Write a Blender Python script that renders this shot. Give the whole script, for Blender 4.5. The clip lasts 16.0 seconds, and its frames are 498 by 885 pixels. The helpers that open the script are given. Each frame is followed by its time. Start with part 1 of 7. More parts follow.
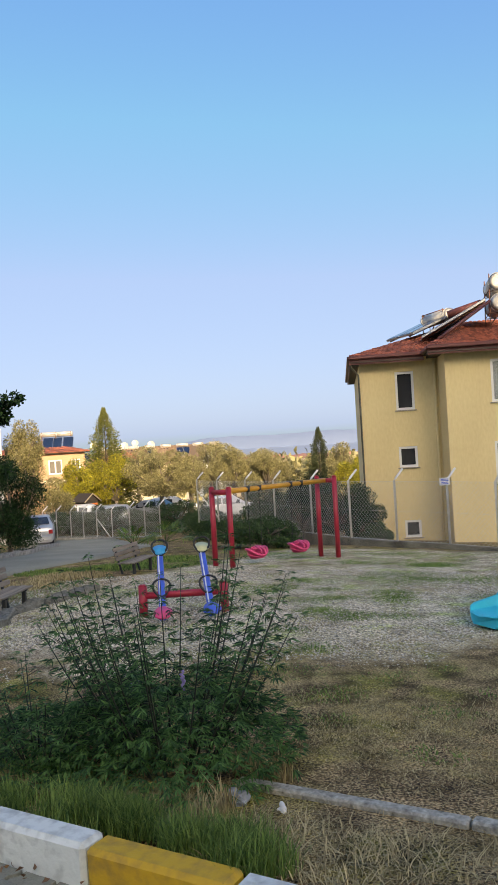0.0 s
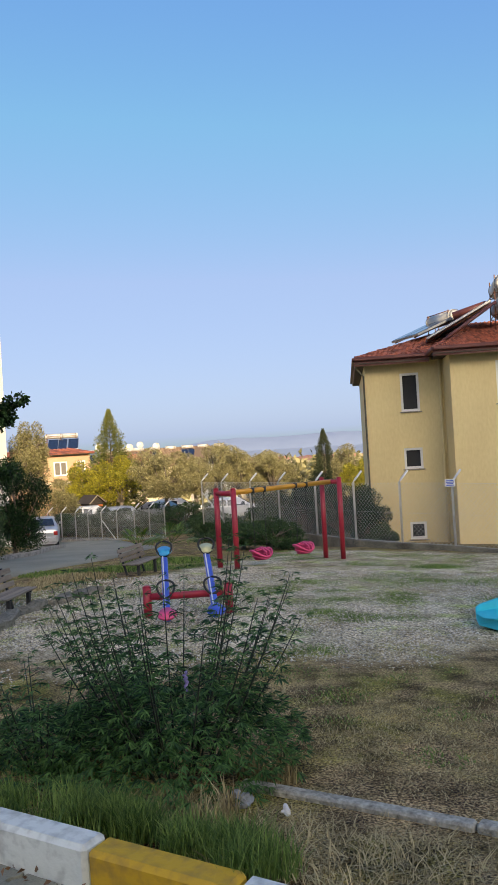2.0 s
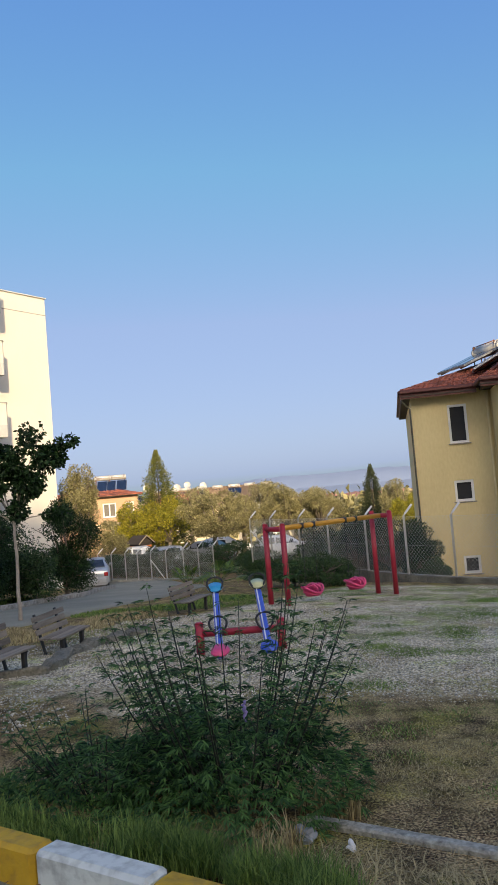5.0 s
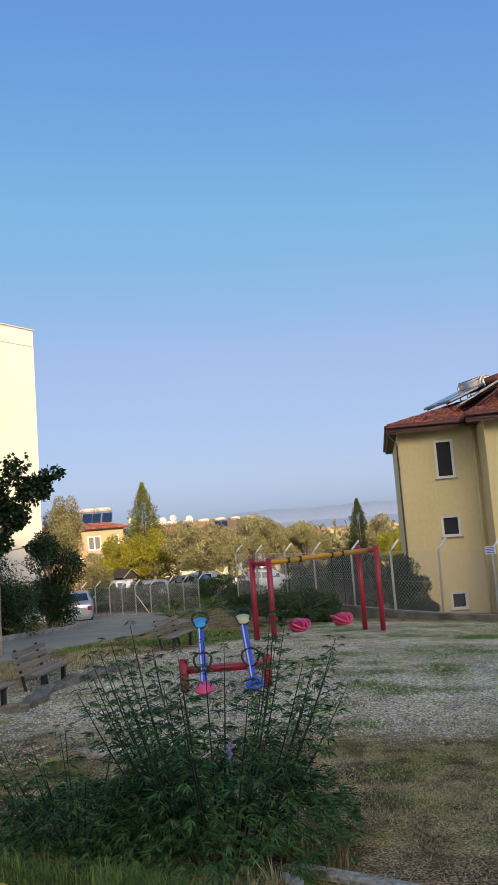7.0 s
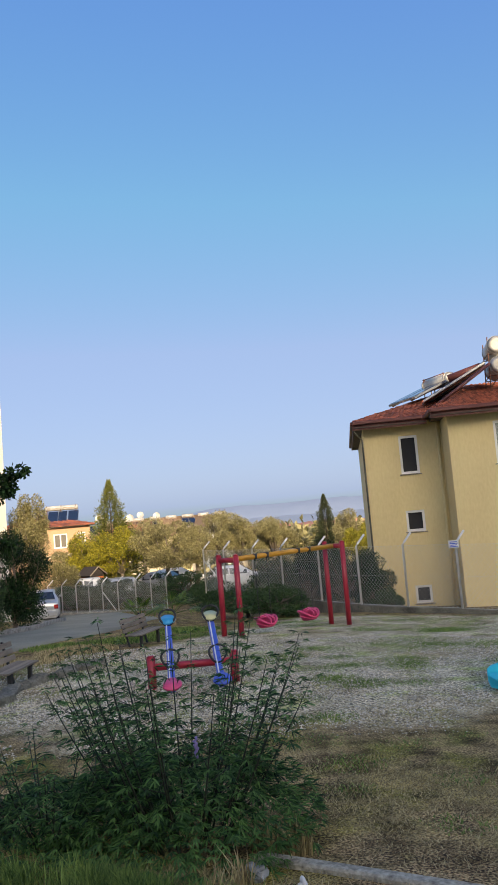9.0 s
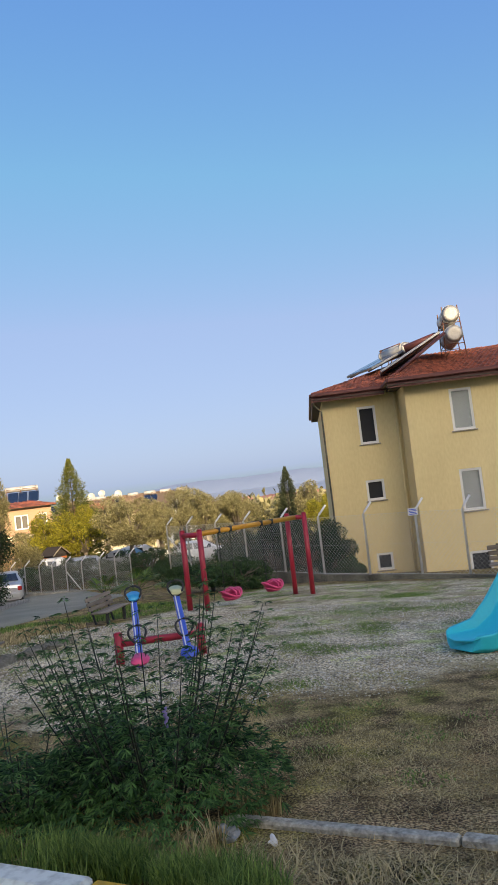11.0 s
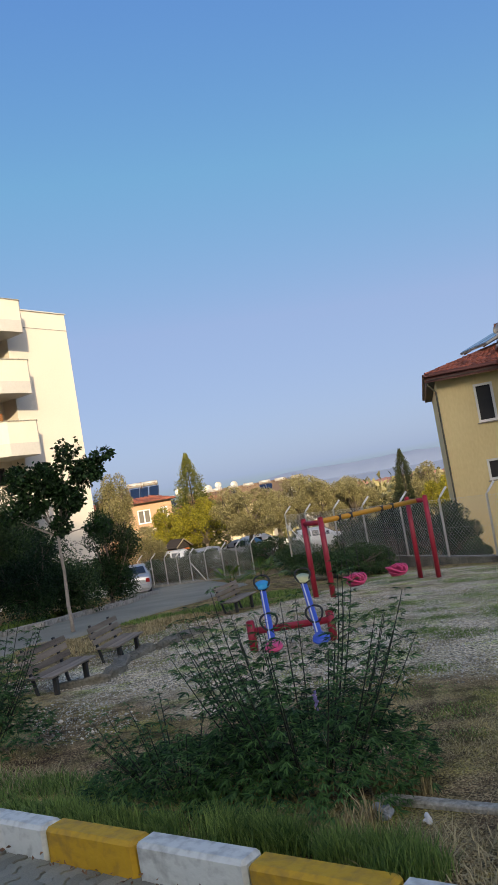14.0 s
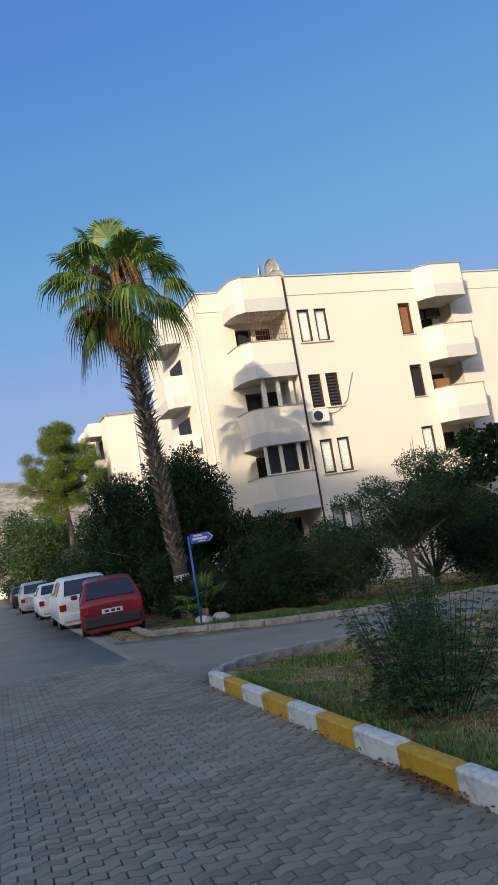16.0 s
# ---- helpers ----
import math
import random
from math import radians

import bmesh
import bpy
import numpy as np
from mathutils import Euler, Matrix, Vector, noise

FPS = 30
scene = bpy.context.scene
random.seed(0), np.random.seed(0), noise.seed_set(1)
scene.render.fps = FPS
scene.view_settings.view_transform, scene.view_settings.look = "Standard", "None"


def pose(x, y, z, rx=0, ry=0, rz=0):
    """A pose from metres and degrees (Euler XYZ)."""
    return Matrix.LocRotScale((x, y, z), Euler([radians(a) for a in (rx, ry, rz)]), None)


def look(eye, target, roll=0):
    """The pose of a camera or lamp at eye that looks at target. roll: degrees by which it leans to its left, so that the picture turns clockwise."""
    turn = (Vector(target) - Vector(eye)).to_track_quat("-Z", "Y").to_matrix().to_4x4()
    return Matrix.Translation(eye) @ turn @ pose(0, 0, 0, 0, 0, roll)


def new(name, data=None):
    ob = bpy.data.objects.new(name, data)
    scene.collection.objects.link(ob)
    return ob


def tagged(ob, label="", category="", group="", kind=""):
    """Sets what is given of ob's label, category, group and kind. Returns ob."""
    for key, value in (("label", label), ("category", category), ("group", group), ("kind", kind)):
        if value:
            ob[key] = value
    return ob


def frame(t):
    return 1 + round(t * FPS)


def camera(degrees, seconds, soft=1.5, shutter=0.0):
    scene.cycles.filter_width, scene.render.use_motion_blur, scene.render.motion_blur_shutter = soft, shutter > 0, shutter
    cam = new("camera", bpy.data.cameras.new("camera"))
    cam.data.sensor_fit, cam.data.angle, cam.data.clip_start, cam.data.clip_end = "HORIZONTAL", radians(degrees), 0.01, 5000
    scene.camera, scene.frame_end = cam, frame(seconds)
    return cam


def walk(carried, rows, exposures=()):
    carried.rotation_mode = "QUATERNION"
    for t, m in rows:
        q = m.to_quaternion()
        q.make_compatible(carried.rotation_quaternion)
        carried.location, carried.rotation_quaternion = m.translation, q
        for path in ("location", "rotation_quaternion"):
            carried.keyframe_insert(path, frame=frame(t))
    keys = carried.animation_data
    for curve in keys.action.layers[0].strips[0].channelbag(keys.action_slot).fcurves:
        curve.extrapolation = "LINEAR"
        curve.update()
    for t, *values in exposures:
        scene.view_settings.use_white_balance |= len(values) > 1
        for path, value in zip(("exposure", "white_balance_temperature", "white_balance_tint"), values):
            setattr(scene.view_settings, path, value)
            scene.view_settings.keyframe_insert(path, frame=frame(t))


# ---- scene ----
cam = camera(36.67, 16.0, soft=1.1)
# Seconds, place, yaw, pitch, lean.
PATH = [
    (0.0, 0.000, 0.000, 1.500, -0.01, 0.13, 3.36),
    (0.5, 0.008, 0.009, 1.494, 0.16, 0.18, 3.49),
    (1.0, 0.002, 0.024, 1.488, 0.08, 0.34, 3.49),
    (1.5, 0.009, 0.023, 1.489, -0.05, 0.30, 3.48),
    (2.0, 0.006, 0.024, 1.488, 0.37, 0.29, 3.36),
    (2.5, -0.005, 0.041, 1.471, 2.24, 1.15, 3.28),
    (3.0, -0.039, 0.042, 1.458, 4.47, 2.20, 3.17),
    (3.5, -0.048, 0.027, 1.433, 5.44, 3.40, 3.51),
    (4.0, -0.045, 0.038, 1.435, 4.90, 3.25, 4.01),
    (4.2, -0.029, 0.024, 1.429, 4.55, 3.09, 4.51),
    (6.3, -0.030, 0.067, 1.435, 3.19, 5.07, 4.28),
    (6.5, -0.031, 0.074, 1.432, 3.12, 5.35, 4.26),
    (7.0, -0.036, 0.077, 1.433, 2.88, 5.93, 4.30),
    (7.5, -0.034, 0.066, 1.431, 2.45, 6.14, 4.35),
    (8.0, -0.036, 0.064, 1.427, 2.02, 6.09, 4.26),
    (8.5, -0.032, 0.056, 1.427, 1.29, 5.87, 4.38),
    (9.0, -0.020, 0.001, 1.446, 0.41, 5.44, 4.80),
    (9.5, -0.017, -0.026, 1.431, -0.51, 4.98, 5.49),
    (10.0, -0.017, -0.021, 1.422, -1.69, 4.21, 6.19),
    (10.2, -0.015, -0.030, 1.425, -2.18, 4.00, 6.33),
    (12.3, -0.042, -0.138, 1.487, -1.78, 2.30, 7.58),
    (12.5, -0.057, -0.162, 1.491, -0.09, 2.40, 7.99),
    (13.0, -0.095, -0.192, 1.493, 3.62, 2.92, 8.57),
    (13.5, -0.125, -0.187, 1.494, 6.29, 3.29, 9.04),
    (14.0, -0.113, -0.199, 1.491, 6.24, 3.44, 9.53),
    (14.5, -0.103, -0.188, 1.492, 6.76, 3.63, 9.97),
    (15.0, -0.122, -0.204, 1.495, 10.26, 4.35, 10.18),
    (15.2, -0.110, -0.165, 1.544, 14.30, 4.79, 9.69),
    (15.4, -0.148, -0.180, 1.496, 20.63, 5.22, 10.06),
    (15.6, -0.200, -0.170, 1.489, 27.05, 5.72, 9.55),
    (15.8, -0.223, -0.139, 1.488, 33.61, 5.99, 9.61),
    (16.0, -0.244, -0.129, 1.489, 39.93, 6.33, 9.47),
]
walk(cam, [(t, pose(x, y, z, 90 + p, lean, yaw)) for t, x, y, z, yaw, p, lean in PATH],
     exposures=[(t, 1.16 + e, k, 2) for t, e, k in ((0.0, 0.08, 8700), (0.5, -0.07, 8500), (2.0, -0.07, 8200), (3.5, -0.28, 7900), (8.0, -0.2, 8000), (12.5, -0.15, 8150), (13.2, -0.21, 8100), (14.0, -0.4, 7800), (14.5, -0.32, 7700), (15.0, -0.28, 7800), (15.5, -0.44, 7400), (16.0, -0.53, 7000))])

# ---- light ----
SUN = Vector((0.26, -0.915, 0.33)).normalized()          # towards the low evening sun
world = bpy.data.worlds.new("world")
scene.world = world
world.use_nodes = True
_n, _l = world.node_tree.nodes, world.node_tree.links
sky = _n.new("ShaderNodeTexSky")
sky.sky_type, sky.sun_disc = "NISHITA", False
sky.sun_elevation = math.asin(SUN.z)
sky.sun_rotation = math.atan2(SUN.x, SUN.y)
sky.air_density, sky.dust_density, sky.ozone_density = 1.0, 1.6, 4.0
gam = _n.new("ShaderNodeGamma")
gam.inputs[1].default_value = 0.77
_l.new(sky.outputs[0], gam.inputs[0])
tint = _n.new("ShaderNodeMix")
tint.data_type, tint.blend_type = "RGBA", "MULTIPLY"
tint.inputs[0].default_value = 1.0
tint.inputs[7].default_value = (0.955, 0.93, 1.2, 1)
_l.new(gam.outputs[0], tint.inputs[6])
rich = _n.new("ShaderNodeHueSaturation")
rich.inputs["Saturation"].default_value = 1.24
_l.new(tint.outputs[2], rich.inputs["Color"])
haze = _n.new("ShaderNodeMix")                       # evening haze evens out the bright band over the horizon
haze.data_type, haze.blend_type = "RGBA", "DARKEN"
haze.inputs[0].default_value = 0.82
haze.inputs[7].default_value = (0.86, 1.25, 2.4, 1)
_l.new(rich.outputs[0], haze.inputs[6])
dust = _n.new("ShaderNodeTexSky")                    # dust in the air glows round the low sun
dust.sky_type, dust.sun_disc = "NISHITA", False
dust.sun_elevation, dust.sun_rotation = sky.sun_elevation, sky.sun_rotation
dust.air_density, dust.dust_density, dust.ozone_density = 0.0, 5.0, 0.0
glow = _n.new("ShaderNodeMix")
glow.data_type, glow.blend_type = "RGBA", "ADD"
glow.inputs[0].default_value = 0.4
_l.new(haze.outputs[2], glow.inputs[6])
_l.new(dust.outputs[0], glow.inputs[7])
_l.new(glow.outputs[2], _n["Background"].inputs[0])
_n["Background"].inputs[1].default_value = 0.18
lamp = bpy.data.lights.new("sun", "SUN")
lamp.energy, lamp.angle, lamp.color = 2.8, radians(0.6), (1.0, 0.83, 0.64)
sun = new("sun", lamp)
sun.matrix_world = look((0, 0, 60), Vector((0, 0, 60)) - SUN)

# ---- plan: r runs along the road, s away from it into the park ----
U = Vector((math.cos(radians(31)), -math.sin(radians(31)), 0))
N = Vector((math.sin(radians(31)), math.cos(radians(31)), 0))
KERB = 2.03


def smooth(a, b, x):
    k = np.clip((x - a) / (b - a), 0, 1)
    return k * k * (3 - 2 * k)


def ground_rs(r, s):
    """Height of the lie of the land."""
    r, s = np.asarray(r, float), np.asarray(s, float)
    fade = 1 - smooth(1.75, 14, s)
    rr = np.maximum(r, -70)
    z = 0.025 * np.minimum(rr, 60) * fade + 0.025 * np.minimum(rr + 9, 0) * (1 - fade)
    z = z - 0.02 * np.clip(s, -60, 1.75) - 0.085 * np.clip(s - 1.75, 0, 18.25)
    z = z - 0.12 * np.clip(s - 20, 0, 7) - 0.02 * np.clip(s - 27, 0, 23) - 0.1 * np.clip(s - 50, 0, 15) - 0.022 * np.clip(s - 65, 0, 900)
    return z


def at(r, s, up=0.0):
    p = U * r + N * s
    return Vector((p.x, p.y, float(ground_rs(r, s)) + up))


def g(x, y):
    return float(ground_rs(U.x * x + U.y * y, N.x * x + N.y * y))


def on(x, y, up=0.0):
    return Vector((x, y, g(x, y) + up))


# ---- mesh helpers ----
def mesh_of(name, bm, material, smooth_faces=False):
    me = bpy.data.meshes.new(name)
    bm.to_mesh(me)
    bm.free()
    for m in (material if isinstance(material, (list, tuple)) else [material]):
        me.materials.append(m)
    if smooth_faces:
        me.polygons.foreach_set("use_smooth", [True] * len(me.polygons))
    return me


def part(name, bm, material, parent, label="", smooth_faces=False):
    ob = new(name, mesh_of(name, bm, material, smooth_faces))
    ob.parent = parent
    if label:
        ob["label"] = label
    return ob


def single(name, bm, material, m, label, category, group="", kind="", smooth_faces=False):
    ob = new(name, mesh_of(name, bm, material, smooth_faces))
    ob.matrix_world = m
    return tagged(ob, label, category, group, kind)


def thing(name, m, label, category, group="", kind=""):
    ob = new(name)
    ob.empty_display_size = 0.1
    ob.matrix_world = m
    return tagged(ob, label, category, group, kind)


def frame_at(p, yaw=0.0):
    return Matrix.Translation(p) @ Matrix.Rotation(radians(yaw), 4, "Z")


def box(bm, c, size, m=None, bevel=0.0, mi=0):
    t = Matrix.Translation(c)
    if m is not None:
        t = t @ m
    t = t @ Matrix.Diagonal((*size, 1))
    vs = bmesh.ops.create_cube(bm, size=1, matrix=t)["verts"]
    fs = {f for v in vs for f in v.link_faces}
    if bevel:
        es = list({e for v in vs for e in v.link_edges})
        fs = set(bmesh.ops.bevel(bm, geom=es, offset=bevel, segments=1, affect="EDGES")["faces"]) | {f for f in fs if f.is_valid}
    for f in fs:
        if f.is_valid:
            f.material_index = mi
    return bm


def tube(bm, a, b, r0, r1=None, seg=8, caps=True, mi=0):
    a, b = Vector(a), Vector(b)
    r1 = r0 if r1 is None else r1
    d = b - a
    q = d.to_track_quat("Z", "Y").to_matrix().to_4x4()
    vs = bmesh.ops.create_cone(bm, cap_ends=caps, segments=seg, radius1=r0, radius2=r1, depth=d.length,
                               matrix=Matrix.Translation((a + b) / 2) @ q)["verts"]
    for f in {f for v in vs for f in v.link_faces}:
        f.material_index = mi
        f.smooth = len(f.verts) == 4
    return bm


def hose(bm, pts, radii, seg=8):
    """A bent tube through points, with a radius at each."""
    pts = [Vector(p) for p in pts]
    if not isinstance(radii, (list, tuple)):
        radii = [radii] * len(pts)
    rings = []
    ref = Vector((0.31, 0.22, 0.93))
    for i, p in enumerate(pts):
        d = (pts[min(i + 1, len(pts) - 1)] - pts[max(i - 1, 0)]).normalized()
        if abs(d.dot(ref)) > 0.95:
            ref = Vector((1, 0.1, 0.1)).normalized()
        x = d.cross(ref).normalized()
        y = d.cross(x)
        rings.append([bm.verts.new(p + (x * math.cos(k * math.tau / seg) + y * math.sin(k * math.tau / seg)) * radii[i]) for k in range(seg)])
    for a, b in zip(rings, rings[1:]):
        for k in range(seg):
            f = bm.faces.new((a[k], a[(k + 1) % seg], b[(k + 1) % seg], b[k]))
            f.smooth = True
    bm.faces.new(rings[0][::-1])
    bm.faces.new(rings[-1])
    return bm


def prism(bm, outline, z0, z1, mi=0):
    """An upright block over an outline (counter-clockwise)."""
    lo = [bm.verts.new((x, y, z0)) for x, y in outline]
    hi = [bm.verts.new((x, y, z1)) for x, y in outline]
    fs = [bm.faces.new(hi), bm.faces.new(lo[::-1])]
    k = len(lo)
    for i in range(k):
        fs.append(bm.faces.new((lo[i], lo[(i + 1) % k], hi[(i + 1) % k], hi[i])))
    for f in fs:
        f.material_index = mi
    return bm


def raw_mesh(name, verts, faces, material, m=None, smooth_faces=False):
    """Mesh from arrays: verts (n,3), faces (k,3 or 4)."""
    verts, faces = np.asarray(verts, np.float32), np.asarray(faces, np.int32)
    me = bpy.data.meshes.new(name)
    k, w = faces.shape
    me.vertices.add(len(verts))
    me.vertices.foreach_set("co", verts.ravel())
    me.loops.add(k * w)
    me.loops.foreach_set("vertex_index", faces.ravel())
    me.polygons.add(k)
    me.polygons.foreach_set("loop_start", np.arange(0, k * w, w, dtype=np.int32))
    me.materials.append(material)
    me.update(calc_edges=True)
    if smooth_faces:
        me.polygons.foreach_set("use_smooth", [True] * k)
    return me


def leaf_arrays(pts, axis, length, width, rng, fold=0.25, droop=0.0):
    """Folded pointed leaves: base at pts, along axis."""
    n = len(pts)
    axis = axis / np.maximum(np.linalg.norm(axis, axis=1, keepdims=True), 1e-6)
    ref = rng.normal(size=(n, 3))
    side = np.cross(axis, ref)
    side /= np.maximum(np.linalg.norm(side, axis=1, keepdims=True), 1e-6)
    up = np.cross(side, axis)
    L = (length * rng.uniform(0.65, 1.25, n))[:, None]
    Wd = (width * rng.uniform(0.7, 1.2, n))[:, None]
    mid = pts + axis * L * 0.45
    tip = pts + axis * L - np.array([0, 0, 1.0]) * L * droop
    v = np.stack([pts, mid + side * Wd / 2 + up * Wd * fold, tip, mid - side * Wd / 2 + up * Wd * fold], 1).reshape(-1, 3)
    b = np.arange(n)[:, None] * 4
    f = np.concatenate([b + np.array([[0, 1, 2]]), b + np.array([[0, 2, 3]])], 0)
    return v, f


def blob_points(blobs, n, rng, shell=0.55):
    """Points in a union of ellipsoids (x, y, z, rx, ry, rz), thick towards the outside."""
    b = np.array(blobs, float)
    w = b[:, 3] * b[:, 4] * b[:, 5]
    k = rng.choice(len(b), n, p=w / w.sum())
    d = rng.normal(size=(n, 3))
    d /= np.linalg.norm(d, axis=1, keepdims=True)
    rad = rng.uniform(shell, 1.0, n) ** 0.6
    # ragged outline
    rad = rad * (0.86 + 0.28 * rng.random(n) * (np.sin(d[:, 0] * 7 + k) * np.cos(d[:, 1] * 6 + d[:, 2] * 5) * 0.5 + 0.5))
    p = b[k, :3] + d * b[k, 3:] * rad[:, None]
    return p, d


# ---- materials ----
def material(name, a, b=None, rough=0.7, scale=6.0, fine=60.0, bump=0.0, metal=0.0, spec=0.5, island=0.0, obrand=0.0, mid=None,
             detail=6.0, transl=0.0, contrast=0.5, coords="Object", stretch=None):
    """Two-scale mottled surface between colours a and b."""
    m = bpy.data.materials.new(name)
    m.use_nodes = True
    nt = m.node_tree
    N_, L_ = nt.nodes, nt.links
    bs = N_["Principled BSDF"]
    b = b or tuple(c * 0.8 for c in a)
    tc = N_.new("ShaderNodeTexCoord")
    src = tc.outputs[coords]
    if stretch:
        mp = N_.new("ShaderNodeMapping")
        mp.inputs["Scale"].default_value = stretch
        L_.new(src, mp.inputs[0])
        src = mp.outputs[0]
    n1 = N_.new("ShaderNodeTexNoise")
    n1.inputs["Scale"].default_value, n1.inputs["Detail"].default_value = scale, detail
    n2 = N_.new("ShaderNodeTexNoise")
    n2.inputs["Scale"].default_value, n2.inputs["Detail"].default_value = fine, 4
    L_.new(src, n1.inputs["Vector"])
    L_.new(src, n2.inputs["Vector"])
    mix = N_.new("ShaderNodeMath")
    mix.operation = "MULTIPLY_ADD"
    mix.inputs[1].default_value = 0.45
    add = N_.new("ShaderNodeMath")
    add.operation = "MULTIPLY"
    add.inputs[1].default_value = 0.55
    L_.new(n1.outputs[0], add.inputs[0])
    L_.new(n2.outputs[0], mix.inputs[0])
    L_.new(add.outputs[0], mix.inputs[2])
    val = mix.outputs[0]
    if island or obrand:
        src2 = N_.new("ShaderNodeNewGeometry").outputs["Random Per Island"] if island else N_.new("ShaderNodeObjectInfo").outputs["Random"]
        ra = N_.new("ShaderNodeMath")
        ra.operation = "MULTIPLY_ADD"
        ra.inputs[1].default_value = island or obrand
        L_.new(src2, ra.inputs[0])
        sub = N_.new("ShaderNodeMath")
        sub.operation = "SUBTRACT"
        sub.inputs[1].default_value = (island or obrand) / 2
        L_.new(val, sub.inputs[0])
        L_.new(sub.outputs[0], ra.inputs[2])
        val = ra.outputs[0]
    cr = N_.new("ShaderNodeValToRGB")
    e = cr.color_ramp.elements
    e[0].position, e[1].position = 0.5 - contrast / 2 + 0.0, 0.5 + contrast / 2
    e[0].color, e[1].color = (*b, 1), (*a, 1)
    if mid:
        x = cr.color_ramp.elements.new(0.5)
        x.color = (*mid, 1)
    L_.new(val, cr.inputs[0])
    L_.new(cr.outputs[0], bs.inputs["Base Color"])
    bs.inputs["Roughness"].default_value = rough
    bs.inputs["Metallic"].default_value = metal
    bs.inputs["Specular IOR Level"].default_value = spec
    if bump:
        bp = N_.new("ShaderNodeBump")
        bp.inputs["Strength"].default_value, bp.inputs["Distance"].default_value = bump, 0.01
        L_.new(n2.outputs[0], bp.inputs["Height"])
        L_.new(bp.outputs[0], bs.inputs["Normal"])
    if transl:
        tr = N_.new("ShaderNodeBsdfTranslucent")
        L_.new(cr.outputs[0], tr.inputs[0])
        ms = N_.new("ShaderNodeMixShader")
        ms.inputs[0].default_value = transl
        L_.new(bs.outputs[0], ms.inputs[1])
        L_.new(tr.outputs[0], ms.inputs[2])
        L_.new(ms.outputs[0], N_["Material Output"].inputs[0])
    return m


def glass(name, tint=(0.9, 0.95, 0.95), rough=0.02):
    m = bpy.data.materials.new(name)
    m.use_nodes = True
    bs = m.node_tree.nodes["Principled BSDF"]
    bs.inputs["Base Color"].default_value = (*tint, 1)
    bs.inputs["Roughness"].default_value = rough
    bs.inputs["Transmission Weight"].default_value = 0.85
    bs.inputs["IOR"].default_value = 1.45
    return m


def leafy(name, a, b, transl=0.3, rough=0.55, obrand=0.0):
    return material(name, a, b, rough=rough, scale=0.7, fine=3.0, island=0.75, transl=transl, contrast=0.7, spec=0.25)


M_ASPHALT = material("worn_asphalt", (0.32, 0.31, 0.245), (0.20, 0.195, 0.15), contrast=0.35, rough=0.9, scale=0.8, fine=140, bump=0.5, spec=0.25)
M_PAVER = material("concrete_paver", (0.31, 0.305, 0.235), (0.15, 0.15, 0.115), contrast=0.5, rough=0.85, scale=3, fine=180, bump=0.6, obrand=0.28, spec=0.25)
M_PAVER_FAR = material("concrete_pavers_far", (0.31, 0.305, 0.235), (0.15, 0.15, 0.115), rough=0.85, scale=1.0, fine=120, bump=0.4, island=0.28, spec=0.25)
M_JOINT = material("joint_sand", (0.06, 0.057, 0.05), (0.03, 0.029, 0.025), rough=0.95, scale=5, fine=120, bump=0.6)
M_KERB_W = material("kerb_white_paint", (0.70, 0.72, 0.65), (0.17, 0.17, 0.14), rough=0.75, scale=2.4, fine=18, bump=0.9, contrast=0.5, mid=(0.65, 0.67, 0.60))
M_KERB_Y = material("kerb_yellow_paint", (0.62, 0.37, 0.02), (0.17, 0.11, 0.04), rough=0.7, scale=2.4, fine=18, bump=0.9, contrast=0.52, mid=(0.55, 0.32, 0.018))
M_CONC = material("weathered_concrete", (0.50, 0.47, 0.40), (0.13, 0.12, 0.10), rough=0.9, scale=7, fine=70, bump=1.0, contrast=0.36)
M_EDGE = material("mossy_old_concrete", (0.55, 0.53, 0.44), (0.09, 0.085, 0.065), rough=0.95, scale=22, fine=60, bump=1.0, contrast=0.45)
M_WALLCONC = material("stained_concrete", (0.27, 0.25, 0.19), (0.06, 0.057, 0.042), rough=0.92, scale=1.6, fine=30, bump=0.8, contrast=0.3)
M_RED = material("red_enamel", (0.42, 0.018, 0.04), (0.28, 0.014, 0.03), rough=0.42, scale=5, fine=40, bump=0.05)
M_YELLOW = material("yellow_enamel", (0.66, 0.33, 0.03), (0.48, 0.22, 0.02), rough=0.45, scale=5, fine=40)
M_BLUE = material("blue_plastic", (0.045, 0.12, 0.60), (0.03, 0.08, 0.42), rough=0.4, scale=5, fine=40)
M_CYAN = material("cyan_plastic", (0.03, 0.42, 0.72), (0.02, 0.32, 0.58), rough=0.4, scale=5, fine=40)
M_CREAM = material("pale_yellow_plastic", (0.72, 0.70, 0.36), (0.6, 0.57, 0.28), rough=0.4, scale=5, fine=40)
M_PINK = material("pink_plastic", (0.78, 0.08, 0.22), (0.60, 0.05, 0.15), rough=0.45, scale=6, fine=40)
M_TEAL = material("teal_plastic", (0.0, 0.52, 0.62), (0.0, 0.44, 0.53), rough=0.5, scale=3, fine=30)
M_BLACK = material("black_rubber", (0.02, 0.02, 0.022), (0.012, 0.012, 0.014), rough=0.55)
M_STEEL = material("galvanised_steel", (0.48, 0.49, 0.5), (0.32, 0.33, 0.34), rough=0.45, metal=0.9, scale=8)
M_RUST = material("rusty_steel", (0.25, 0.11, 0.06), (0.13, 0.05, 0.03), rough=0.8, scale=12, fine=60, bump=0.2)
M_POST = material("white_fence_paint", (0.84, 0.84, 0.82), (0.5, 0.49, 0.46), rough=0.6, scale=7, fine=60)
